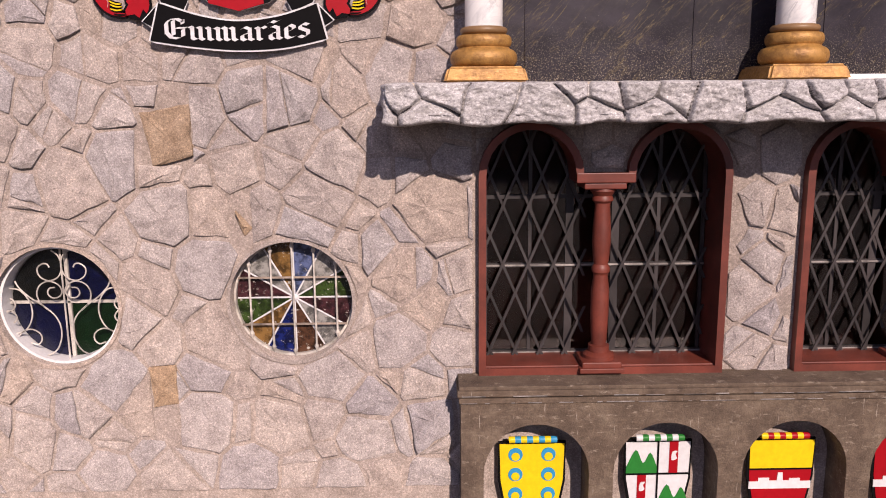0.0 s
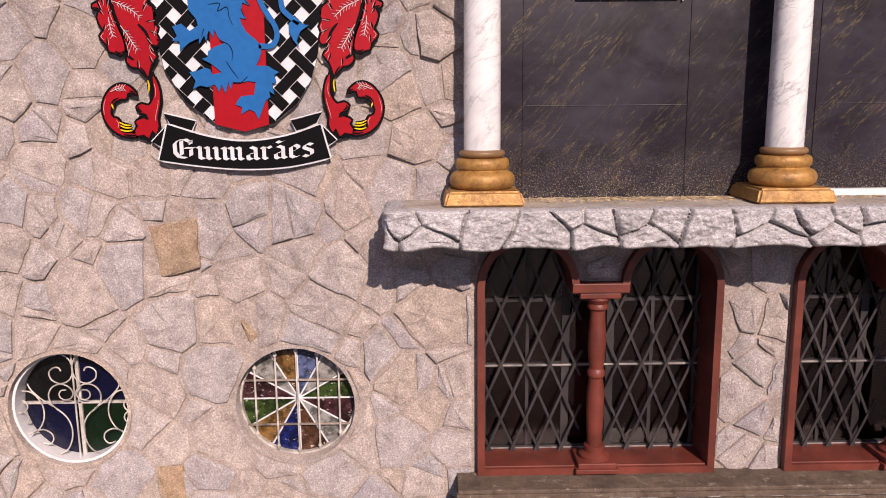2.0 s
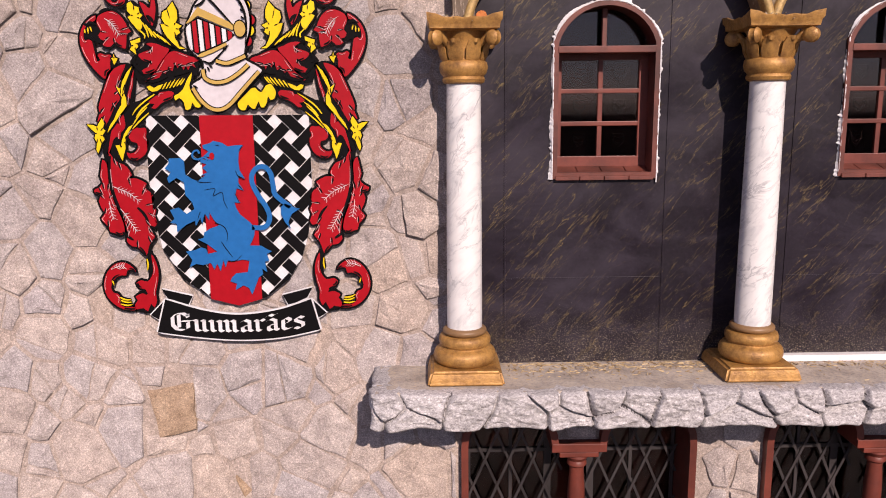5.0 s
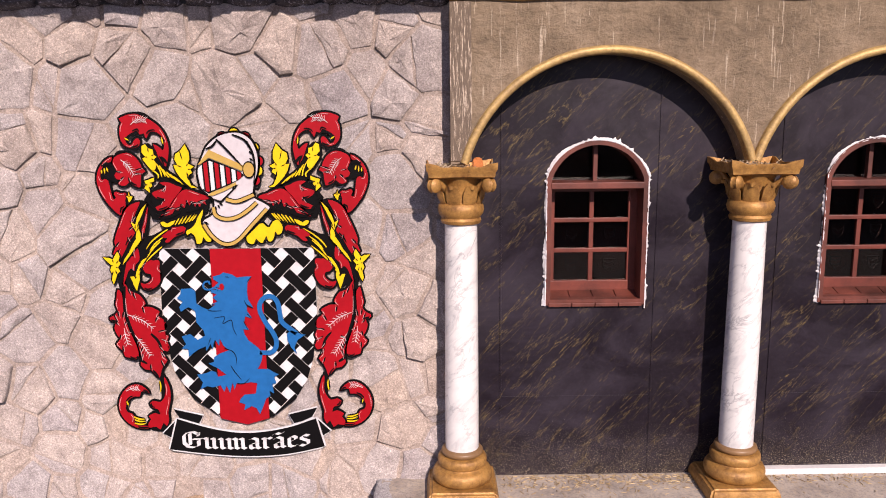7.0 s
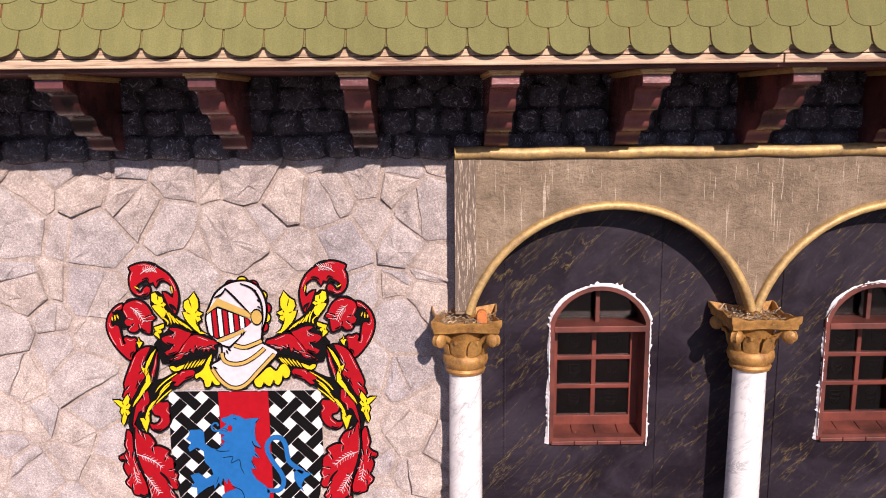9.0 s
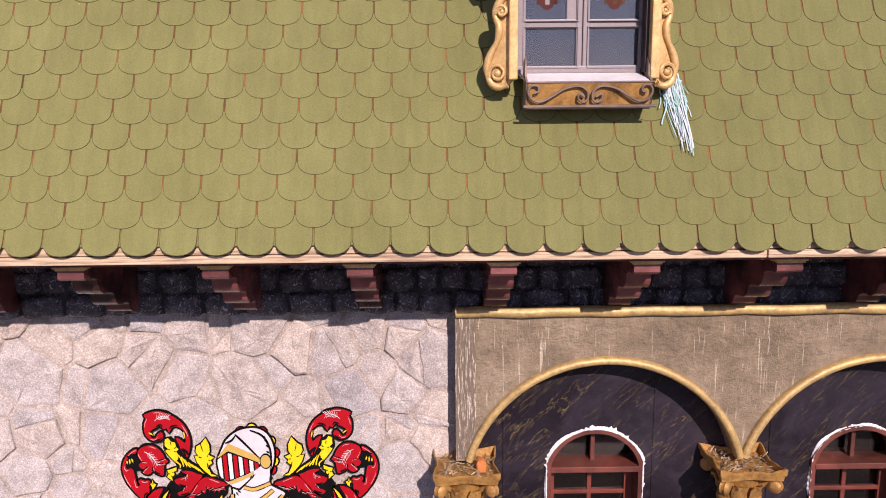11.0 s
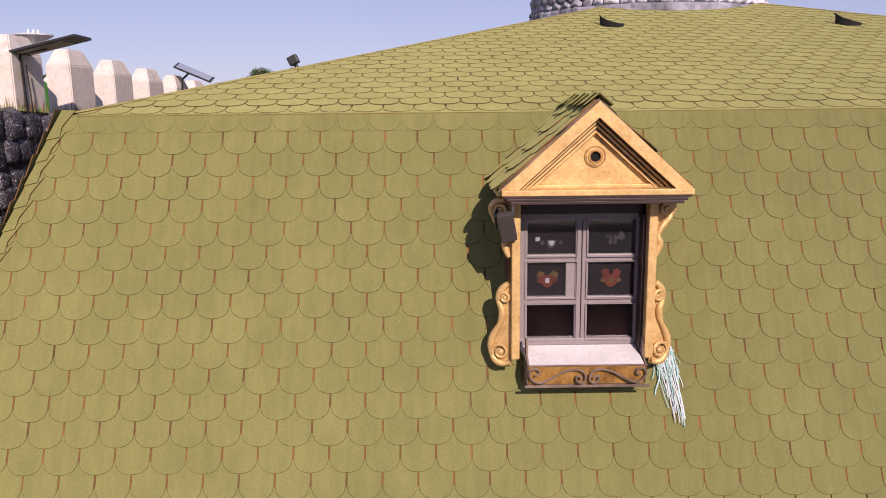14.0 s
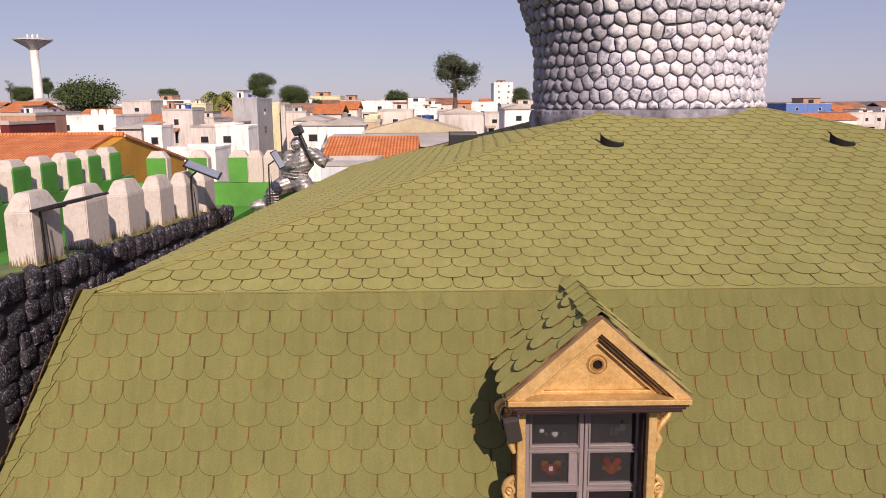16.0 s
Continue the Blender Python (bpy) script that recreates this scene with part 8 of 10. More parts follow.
def round_window(n, cx, cz, r, rose):
    w = thing("window_%d" % n, "round stained glass window with a wheel of leads and spear grille" if rose else "round stained glass window behind white wrought iron scrolls", "window", (cx, 4.78, cz - r), kind="structure")
    y = 4.82 if rose else 4.848
    bm = bmesh.new()
    sheet_with_holes(bm, circle(cx, cz, r - 0.001), [circle(cx, cz, r - (0.014 if rose else 0.018))], 4.79 if rose else 4.74, y + 0.03)
    part("window_frame", bm, WHITE if not rose else IRON_WHITE, w, "white painted round lining")
    back = []
    if rose:
        tones = [ST_GREEN, ST_CLEAR, ST_PALE, ST_AMBER, ST_CLEAR, ST_WINE, ST_GREEN, ST_AMBER, ST_BLUE, ST_BROWN, ST_CLEAR, ST_WINE]
        for k in range(12):
            arc = circle(cx, cz, r - 0.015, 6, 30 * k, 30 * k + 30)
            bm = bmesh.new()
            prism(bm, [(cx, cz)] + arc, y + 0.002, y + 0.008)
            part("pane", bm, tones[k], w)
        for k in range(12):
            a = radians(30 * k)
            bm = bmesh.new()
            tube(bm, [(cx + 0.02 * math.cos(a), y, cz + 0.02 * math.sin(a)), (cx + (r - 0.02) * math.cos(a), y, cz + (r - 0.02) * math.sin(a))], 0.0058, 6)
            part("lead_bar", bm, SNOW, w, "white painted lead")
        bm = bmesh.new()
        bmesh.ops.create_uvsphere(bm, u_segments=12, v_segments=8, radius=0.022, matrix=Matrix.Translation((cx, y - 0.006, cz)) @ Matrix.Diagonal((1, 0.5, 1, 1)))
        part("lead_hub", bm, SNOW, w)
        yb = 4.775
        for dx in (-0.27, -0.135, 0.0, 0.135, 0.27):
            h = math.sqrt(r * r - dx * dx) - 0.055
            bm = bmesh.new()
            tube(bm, [(cx + dx, yb, cz - h), (cx + dx, yb, cz + h)], 0.0065, 6)
            for s in (-1, 1):
                tube(bm, [(cx + dx, yb, cz + s * (h - 0.005)), (cx + dx, yb, cz + s * (h + 0.012)), (cx + dx, yb, cz + s * (h + 0.05))], 0.015, 6, [0.5, 1, 0.05])
            part("spear_bar", bm, IRON_WHITE, w, "white iron bar with spear tips")
        for dz in (-0.165, 0.137):
            h = math.sqrt(r * r - dz * dz) - 0.01
            bm = bmesh.new()
            box(bm, cx - h, cx + h, yb + 0.006, yb + 0.014, cz + dz - 0.006, cz + dz + 0.006)
            part("cross_bar", bm, IRON_RUST, w)
    else:
        quads = [(0, ST_NIGHT), (90, ST_DARK), (180, ST_NIGHT), (270, ST_MOSS)]
        for a, mat in quads:
            arc = circle(cx + 0.01, cz - 0.0, r - 0.02, 12, a, a + 90)
            bm = bmesh.new()
            prism(bm, [(cx + 0.01, cz)] + arc, y + 0.002, y + 0.008)
            part("pane", bm, mat, w)
        for a, b, c, d in ((cx + 0.001, cx + 0.024, cz - r + 0.02, cz + r - 0.02), (cx - r + 0.02, cx + r - 0.02, cz - 0.009, cz + 0.009)):
            bm = bmesh.new()
            box(bm, a, b, y - 0.014, y + 0.01, c, d, 0.003)
            part("glazing_bar", bm, IRON_WHITE, w)
        ys = 4.78
        for s in (-1, 1):
            for pts in ([(0.055, 0.342), (0.016, 0.311), (-0.002, 0.244), (0.022, 0.177), (0.083, 0.150), (0.138, 0.177), (0.150, 0.226), (0.120, 0.256), (0.087, 0.256), (0.074, 0.235)],
                        [(0.101, -0.043), (0.150, 0.006), (0.168, 0.067), (0.144, 0.122), (0.089, 0.146), (0.034, 0.128), (0.010, 0.085), (0.028, 0.049), (0.071, 0.040), (0.099, 0.067), (0.087, 0.101), (0.052, 0.106)],
                        [(0.296, 0.152), (0.272, 0.104), (0.211, 0.043), (0.126, -0.018), (0.065, -0.079), (0.038, -0.152), (0.046, -0.238), (0.089, -0.311), (0.187, -0.350)],
                        [(0.333, 0.104), (0.272, 0.091), (0.223, 0.030), (0.207, -0.043), (0.223, -0.116), (0.266, -0.171), (0.333, -0.189), (0.370, -0.183)],
                        [(0.382, -0.049), (0.333, -0.040), (0.309, -0.006), (0.321, 0.030), (0.338, 0.037)],
                        [(0.382, -0.043), (0.333, -0.045), (0.306, -0.079), (0.315, -0.110), (0.329, -0.116)],
                        [(0.315, -0.268), (0.315, -0.226), (0.278, -0.177), (0.223, -0.162), (0.174, -0.189), (0.165, -0.232), (0.193, -0.262), (0.235, -0.250)]):
                bm = bmesh.new()
                tube(bm, [(cx + 0.01 + s * u, ys, cz + v) for u, v in smooth_line(pts, 5, False) if math.hypot(u, v) < r - 0.005], 0.0048, 6)
                part("iron_scroll", bm, IRON_WHITE, w)
        bm = bmesh.new()
        tube(bm, [(cx + 0.01, ys, cz - r + 0.01), (cx + 0.01, ys, cz + r - 0.01)], 0.006, 6)
        part("iron_stem", bm, IRON_WHITE, w)
    # cement collar round the opening
    bm = bmesh.new()
    sheet_with_holes(bm, circle(cx, cz, r + 0.022, 36), [circle(cx, cz, r + 0.0005, 36)], 4.69, 4.701)
    part("cement_collar", bm, MORTAR, w, "thin beige cement collar")
    return w


round_window(5, *ROUND_WINDOWS[0], False)
round_window(6, *ROUND_WINDOWS[1], True)

# ---------- blind arcade with painted shields ----------
blind = thing("blind_arcade", "dark cement relief of round arches with moulded top", "arcade", (1.5, 4.55, 0), kind="structure")
NICHES = [0.628, 1.428, 2.228, 3.028]
bm = bmesh.new()
line = [(0.165, 0.02)]
for nx in NICHES:
    line += [(nx - 0.325, 0.02), (nx - 0.325, 0.75)] + circle(nx, 0.75, 0.325, 17, 180, 0)[1:-1] + [(nx + 0.325, 0.75), (nx + 0.325, 0.02)]
line += [(3.6, 0.02), (3.6, 1.24), (0.165, 1.24)]
prism(bm, line, 4.455, 4.699)
part("arch_wall", bm, GREY_PLASTER, blind)
for z0, z1, g in ((1.215, 1.25, 0.012), (1.25, 1.262, 0.004), (1.262, 1.30, 0.022), (1.30, 1.325, 0.012)):
    bm = bmesh.new()
    box(bm, 0.165 - g, 3.6, 4.455 - g, 4.70, z0, z1, 0.006)
    part("top_moulding", bm, GREY_PLASTER, blind)
bm = bmesh.new()
lr0 = random.Random(5)
for z, y in ((1.268, 4.4328), (1.222, 4.4428)):
    x = 0.17
    while x < 3.4:
        ln = lr0.uniform(0.02, 0.22)
        box(bm, x, x + ln, y - 0.0015, y + 0.004, z - 0.004, z - 0.004 + lr0.uniform(0.002, 0.007))
        x += ln + lr0.uniform(0.02, 0.20)
part("lime_edge", bm, PUTTY, blind, "chipped pale edge lines")


def heraldic_shield(n, cx, design, label):
    s = thing("shield", label, "shield", (cx, 4.62, 0.3), "painted shields in the niches")
    w, top = 0.215, 0.885
    out = [(cx - w, top), (cx + w, top), (cx + w, 0.62), (cx + w * 0.86, 0.46), (cx + w * 0.5, 0.34), (cx, 0.26), (cx - w * 0.5, 0.34), (cx - w * 0.86, 0.46), (cx - w, 0.62)]

    def plate(name, pts, lev, mat, lab=""):
        bm = bmesh.new()
        prism(bm, pts, 4.630 - 0.004 * lev, 4.645 - 0.003 * lev)
        return part(name, bm, mat, s, lab)
    field, black = grown(out, -0.016), plate("rim", out, 0, INK, "black rim")
    if design == 0:
        plate("field", field, 1, YELLOW)
        for i in (-1, 1):
            for k in range(3):
                x, z = cx + i * 0.105, 0.80 - k * 0.135
                moon = circle(x, z, 0.046, 24)
                plate("crescent", moon, 2, CYAN)
                plate("crescent_gap", circle(x, z - 0.012, 0.027, 20), 3, YELLOW)
    elif design == 1:
        plate("field", field, 1, SNOW)
        for a, b, c, d, mat in ((cx - 0.203, cx - 0.004, 0.66, 0.70, MEADOW), (cx + 0.004, cx + 0.203, 0.40, 0.46, MEADOW)):
            hill = [(a, c), (b, c)] + smooth_line([(b, d), (b - 0.045, d + 0.10), (b - 0.09, d + 0.03), (a + 0.06, d + 0.12), (a, d)], 4, False)
            plate("hill", within(field, [(a - 0.01, c), (b, c), (b, c + 0.3), (a - 0.01, c + 0.3)]) and [p for p in hill], 2, mat)
        for x, z0, z1 in ((cx + 0.10, 0.66, 0.875), (cx - 0.10, 0.45, 0.65)):
            plate("red_bar", [(x - 0.028, z0), (x + 0.028, z0), (x + 0.028, z1), (x - 0.028, z1)], 2, RED)
            plate("small_beast", smooth_line([(x - 0.014, z0 + 0.09), (x + 0.02, z0 + 0.10), (x + 0.01, z0 + 0.13), (x + 0.022, z0 + 0.15), (x - 0.01, z0 + 0.145)], 3), 3, SNOW)
        plate("cross_line", [(cx - 0.005, 0.30), (cx + 0.005, 0.30), (cx + 0.005, 0.875), (cx - 0.005, 0.875)], 3, INK)
        plate("cross_line", [(cx - 0.203, 0.651), (cx + 0.203, 0.651), (cx + 0.203, 0.661), (cx - 0.203, 0.661)], 3, INK)
    else:
        plate("field", field, 1, RED)
        if design == 2:
            plate("chief", within(field, [(cx - 0.3, 0.68), (cx + 0.3, 0.68), (cx + 0.3, 0.9), (cx - 0.3, 0.9)]), 2, YELLOW)
            plate("chief_line", [(cx - 0.2, 0.672), (cx + 0.2, 0.672), (cx + 0.2, 0.682), (cx - 0.2, 0.682)], 3, INK)
        z = 0.54
        castle = [(cx - 0.2, z), (cx + 0.2, z), (cx + 0.2, z + 0.05), (cx + 0.13, z + 0.05), (cx + 0.13, z + 0.07), (cx + 0.06, z + 0.07), (cx + 0.06, z + 0.055), (cx + 0.02, z + 0.055),
                  (cx + 0.015, z + 0.11), (cx - 0.015, z + 0.11), (cx - 0.02, z + 0.055), (cx - 0.07, z + 0.055), (cx - 0.07, z + 0.075), (cx - 0.14, z + 0.075), (cx - 0.14, z + 0.05), (cx - 0.2, z + 0.05)]
        plate("castle", castle, 2, SNOW)
    # twisted roll over the shield
    tones = [(YELLOW, CYAN), (SNOW, MEADOW), (YELLOW, RED), (SNOW, RED)][n % 4]
    for k in range(8):
        bm = bmesh.new()
        a = cx - 0.150 + 0.0375 * k
        tube(bm, [(a, 4.60, 0.912), (a + 0.019, 4.598, 0.914), (a + 0.0375, 4.60, 0.912)], 0.022, 10)
        part("roll_band", bm, tones[k % 2], s, smooth=60)


heraldic_shield(0, 0.622, 0, "yellow shield with blue crescents in a niche")
heraldic_shield(1, 1.428, 1, "white shield quartered with green hills and red bars")
heraldic_shield(2, 2.222, 2, "yellow and red shield with a white castle")
heraldic_shield(3, 3.03, 3, "red shield with a white castle")


# ---------- the town behind ----------
def town_wall(name, color):
    """Painted masonry with rain streaks and patched bands."""
    m, nt, b = material(name, 0.9)
    run = noise_tex(nt, world_coords(nt, (1.6, 1.6, 0.22)), 1.3, 7, 0.7)
    patch = noise_tex(nt, world_coords(nt), 0.35, 5, 0.65)
    col = ramp(nt, patch, [(0.35, tuple(c * 0.82 for c in color)), (0.6, color)])
    col = mix(nt, 0.4, col, ramp(nt, run, [(0.36, (0.42, 0.38, 0.35)), (0.50, grey(1.0)), (0.8, grey(1.04))]), 'MULTIPLY')
    nt.links.new(col, b.inputs["Base Color"])
    return m


TOWN_COLORS = {
    'W': town_wall("weathered white house wall", (0.90, 0.87, 0.84)),
    'P': town_wall("pinkish house wall", (0.78, 0.64, 0.57)),
    'G': town_wall("bare cement house wall", (0.66, 0.61, 0.57)),
    'B': town_wall("bare brick house wall", (0.52, 0.28, 0.19)),
    'R': town_wall("dark red house wall", (0.16, 0.02, 0.02)),
    'Y': town_wall("cream house wall", (0.74, 0.68, 0.45)),
    'S': town_wall("slate grey house wall", (0.42, 0.42, 0.44)),
    'T': town_wall("tan shed wall", (0.58, 0.48, 0.32)),
    'D': town_wall("grey brown shed wall", (0.26, 0.22, 0.20)),
    'C': town_wall("ochre house wall", (0.55, 0.42, 0.28)),
    'U': town_wall("white and blue shed wall", (0.62, 0.64, 0.68)),
    'V': town_wall("blue painted hall wall", (0.12, 0.22, 0.50)),
}
COLOR_WORDS = {'W': "weathered white", 'P': "pinkish", 'G': "bare cement", 'B': "bare brick", 'R': "dark red", 'Y': "cream", 'S': "slate grey", 'T': "tan", 'D': "grey brown", 'C': "ochre", 'U': "white", 'V': "blue"}


def tile_roof_material():
    m, nt, b = material("orange clay roof tiles", 0.85)
    w = node(nt, "TexWave", Scale=1.0, Distortion=0.6)
    w.bands_direction = 'X'
    nt.links.new(world_coords(nt, (1.7, 1.7, 1.7)), w.inputs["Vector"])
    rows = node(nt, "TexWave", Scale=1.0, Distortion=0.4)
    rows.bands_direction = 'Y'
    nt.links.new(world_coords(nt, (1.0, 1.0, 1.0)), rows.inputs["Vector"])
    blot = noise_tex(nt, world_coords(nt), 1.2, 6, 0.7)
    col = ramp(nt, blot, [(0.3, (0.52, 0.15, 0.05)), (0.55, (0.72, 0.23, 0.075)), (0.75, (0.80, 0.36, 0.17))])
    col = mix(nt, 0.55, col, ramp(nt, w.outputs["Fac"], [(0.15, grey(0.3)), (0.6, grey(1.12))]), 'MULTIPLY')
    col = mix(nt, 0.35, col, ramp(nt, rows.outputs["Fac"], [(0.1, grey(0.55)), (0.5, grey(1.05))]), 'MULTIPLY')
    nt.links.new(col, b.inputs["Base Color"])
    bump(nt, b, w.outputs["Fac"], 0.6, 0.05)
    return m


TILES = tile_roof_material()
TILES_OLD = plain("faded brown roof tiles", (0.34, 0.17, 0.11), 0.9, 0, 0.3, 2, 0.2)
SHEET = plain("pale corrugated roof sheet", (0.50, 0.46, 0.42), 0.8, 0, 0.2, 1, 0.1)
TAN_SHEET = plain("tan roof sheet", (0.56, 0.47, 0.32), 0.8, 0, 0.12, 1, 0.1)
DARK_GLASS = plain("dark window glass", (0.03, 0.033, 0.038), 0.2, 0, 0.2, 1, 0.02)
TANK = plain("blue water tank plastic", (0.03, 0.09, 0.35), 0.5)


# left, right, near side, depth, top, tone, roof, windows across and up
TOWN = [
    (-51.8, -43.2, 108.0, 13.5, 8.8, 'W', 0, 2, 1),
    (-73.4, -68.4, 135.0, 12.0, 9.5, 'P', 1, 2, 1),
    (-88.0, -80.7, 171.0, 13.5, 11.1, 'W', 2, 1, 1),
    (-65.5, -62.1, 129.6, 10.5, 9.2, 'G', 0, 1, 1),
    (-49.0, -45.0, 90.0, 7.5, 9.2, 'B', 0, 1, 1),
    (-33.6, -32.9, 61.6, 7.5, 8.8, 'R', 0, 0, 0),
    (-42.2, -39.3, 115.2, 9.0, 7.7, 'W', 1, 1, 2),
    (-44.2, -40.2, 129.6, 10.5, 9.6, 'G', 0, 1, 1),
    (-41.3, -40.4, 133.2, 12.0, 9.7, 'G', 0, 0, 0),
    (-76.7, -68.7, 216.0, 13.5, 11.7, 'W', 0, 3, 1),
]
TOWN += [
    (-60.7, -55.9, 189.0, 12.0, 10.6, 'Y', 0, 1, 1),
    (-55.9, -54.0, 189.0, 13.5, 10.6, 'Y', 0, 0, 0),
    (-33.0, -29.9, 108.0, 9.0, 8.4, 'G', 0, 1, 1),
    (-28.4, -25.7, 102.6, 9.0, 7.8, 'B', 0, 2, 1),
    (-30.0, -26.3, 118.8, 11.0, 11.0, 'S', 0, 0, 0),
    (-27.2, -25.5, 132.0, 9.0, 10.3, 'Y', 0, 0, 1),
    (-24.9, -24.2, 129.6, 9.0, 10.0, 'G', 0, 0, 0),
    (-28.7, -23.3, 153.0, 10.5, 9.0, 'W', 1, 1, 1),
    (-39.1, -32.3, 216.0, 12.0, 10.5, 'W', 0, 1, 1),
    (-37.7, -28.4, 243.0, 12.0, 12.7, 'Y', 0, 3, 1),
]
TOWN += [
    (-20.3, -15.7, 135.0, 10.5, 8.8, 'P', 1, 2, 1),
    (-19.0, -14.2, 108.0, 9.0, 8.1, 'W', 2, 1, 1),
    (-26.2, -20.2, 225.0, 12.0, 11.3, 'P', 0, 2, 1),
    (-19.2, -15.5, 162.0, 10.5, 9.4, 'P', 1, 1, 1),
    (-18.9, -6.4, 189.0, 15.0, 10.8, 'W', 0, 3, 1),
    (-9.6, -3.5, 136.8, 12.0, 9.0, 'P', 0, 2, 1),
    (-10.2, 0.6, 216.0, 12.0, 10.7, 'W', 0, 3, 1),
    (-4.0, 0.8, 153.0, 10.5, 9.1, 'W', 0, 2, 1),
    (-0.7, 5.4, 225.0, 12.0, 10.2, 'P', 1, 1, 1),
    (0.7, 6.7, 104.4, 10.5, 8.8, 'W', 2, 0, 0),
]
TOWN += [
    (-13.0, -8.6, 97.2, 10.5, 8.0, 'W', 2, 0, 0),
    (-10.3, -8.3, 118.8, 9.0, 8.3, 'Y', 0, 1, 1),
    (-5.3, 2.3, 61.6, 10.5, 8.0, 'T', 2, 0, 0),
    (-6.9, 1.2, 50.4, 6.0, 7.4, 'D', 3, 0, 0),
    (-5.8, -1.1, 43.4, 6.0, 7.4, 'C', 1, 0, 0),
    (-5.4, -2.7, 37.8, 3.8, 7.2, 'U', 0, 0, 0),
    (28.9, 38.1, 378.0, 18.0, 19.8, 'W', 0, 2, 6),
    (11.1, 15.2, 122.4, 10.5, 9.3, 'W', 2, 1, 1),
    (9.4, 12.9, 144.0, 10.5, 8.4, 'G', 0, 1, 1),
    (96.8, 109.3, 216.0, 13.5, 9.4, 'V', 0, 2, 1),
]
TOWN += [
    (94.9, 103.8, 180.0, 13.5, 7.3, 'G', 0, 3, 1),
    (128.2, 132.8, 252.0, 12.0, 7.0, 'W', 1, 1, 1),
    (-36.1, -33.2, 90.0, 7.5, 7.6, 'G', 3, 0, 0),
    (-93.2, -83.8, 234.0, 13.5, 10.6, 'W', 0, 3, 1),
    (-66.6, -60.4, 171.0, 12.0, 9.2, 'G', 0, 1, 1),
]
TOWN += [
    (-34.1, -30.3, 100.0, 5.0, 9.6, 'G', 0, 1, 1),
    (-29.1, -26.2, 95.0, 4.0, 7.6, 'G', 0, 1, 1),
    (-24.8, -22.5, 90.0, 4.0, 7.8, 'W', 0, 1, 1),
    (-32.2, -30.2, 88.0, 4.0, 7.8, 'W', 0, 1, 1),
    (-23.6, -19.4, 70.0, 5.5, 6.3, 'W', 0, 2, 1),
    (-43.6, -40.0, 140.0, 4.6, 10.4, 'Y', 0, 1, 1),
    (-67.4, -57.9, 190.0, 10.0, 11.4, 'W', 0, 2, 1),
    (-58.6, -53.2, 150.0, 7.0, 11.0, 'G', 0, 1, 1),
    (-7.3, -2.8, 110.0, 5.9, 9.2, 'P', 0, 1, 1),
    (-11.4, -7.4, 85.0, 5.2, 8.0, 'W', 2, 1, 1),
    (-15.7, -12.1, 90.0, 4.7, 7.9, 'W', 2, 1, 1),
    (-4.3, 1.7, 170.0, 7.7, 9.9, 'W', 0, 2, 1),
    (0.7, 6.0, 95.0, 6.9, 8.9, 'G', 0, 0, 0),
    (-22.3, -19.2, 120.0, 4.1, 9.0, 'P', 0, 1, 1),
    (-20.0, -18.7, 80.0, 4.0, 7.9, 'W', 0, 0, 1),
    (-7.6, -5.9, 88.0, 4.0, 8.2, 'C', 0, 0, 1),
    (-2.2, 0.6, 100.0, 4.0, 7.9, 'P', 0, 1, 1),
]
# kind, x, y, foot of the crown, top, width
TREES = [
    ('tree', -42.8, 200.0, 11.8, 18.0, 6.5),
    ('tree', -33.4, 190.0, 9.7, 14.7, 7.3),
    ('eucalyptus', 6.1, 230.0, 10.5, 24.3, 14.3),
    ('palm', -40.4, 150.0, 8.3, 14.6, 6.2),
    ('tree', -77.7, 180.0, 9.8, 14.8, 13.8),
    ('bare', -121.6, 230.0, 13.1, 18.2, 5.2),
    ('tree', -102.5, 200.0, 11.6, 14.9, 6.2),
    ('tree', -125.3, 260.0, 14.1, 19.9, 4.7),
    ('tree', 25.5, 230.0, 9.0, 14.5, 5.9),
    ('tree', -9.6, 210.0, 10.6, 13.5, 6.3),
    ('tree', -96.3, 290.0, 13.5, 15.9, 7.4),
    ('shrub', -78.7, 160.0, 9.0, 11.2, 3.7),
    ('shrub', -20.4, 150.0, 8.1, 9.9, 4.5),
    ('tree', -87.8, 190.0, 10.8, 14.1, 5.3),
    ('tree', 108.3, 200.0, 6.5, 7.9, 3.8),
    ('shrub', 6.4, 140.0, 7.0, 9.5, 3.5),
    ('tree', -29.3, 200.0, 9.6, 11.5, 2.6),
]


def ground_height(y):
    for (ya, za), (yb, zb) in zip([(-40, 0), (30, 0), (60, 0.6), (120, 2.2), (220, 4.5), (400, 5.5)], [(30, 0), (60, 0.6), (120, 2.2), (220, 4.5), (400, 5.5), (900, 6)]):
        if ya <= y <= yb:
            return za + (zb - za) * (y - ya) / (yb - ya)
    return 0.0


tr = random.Random(31)


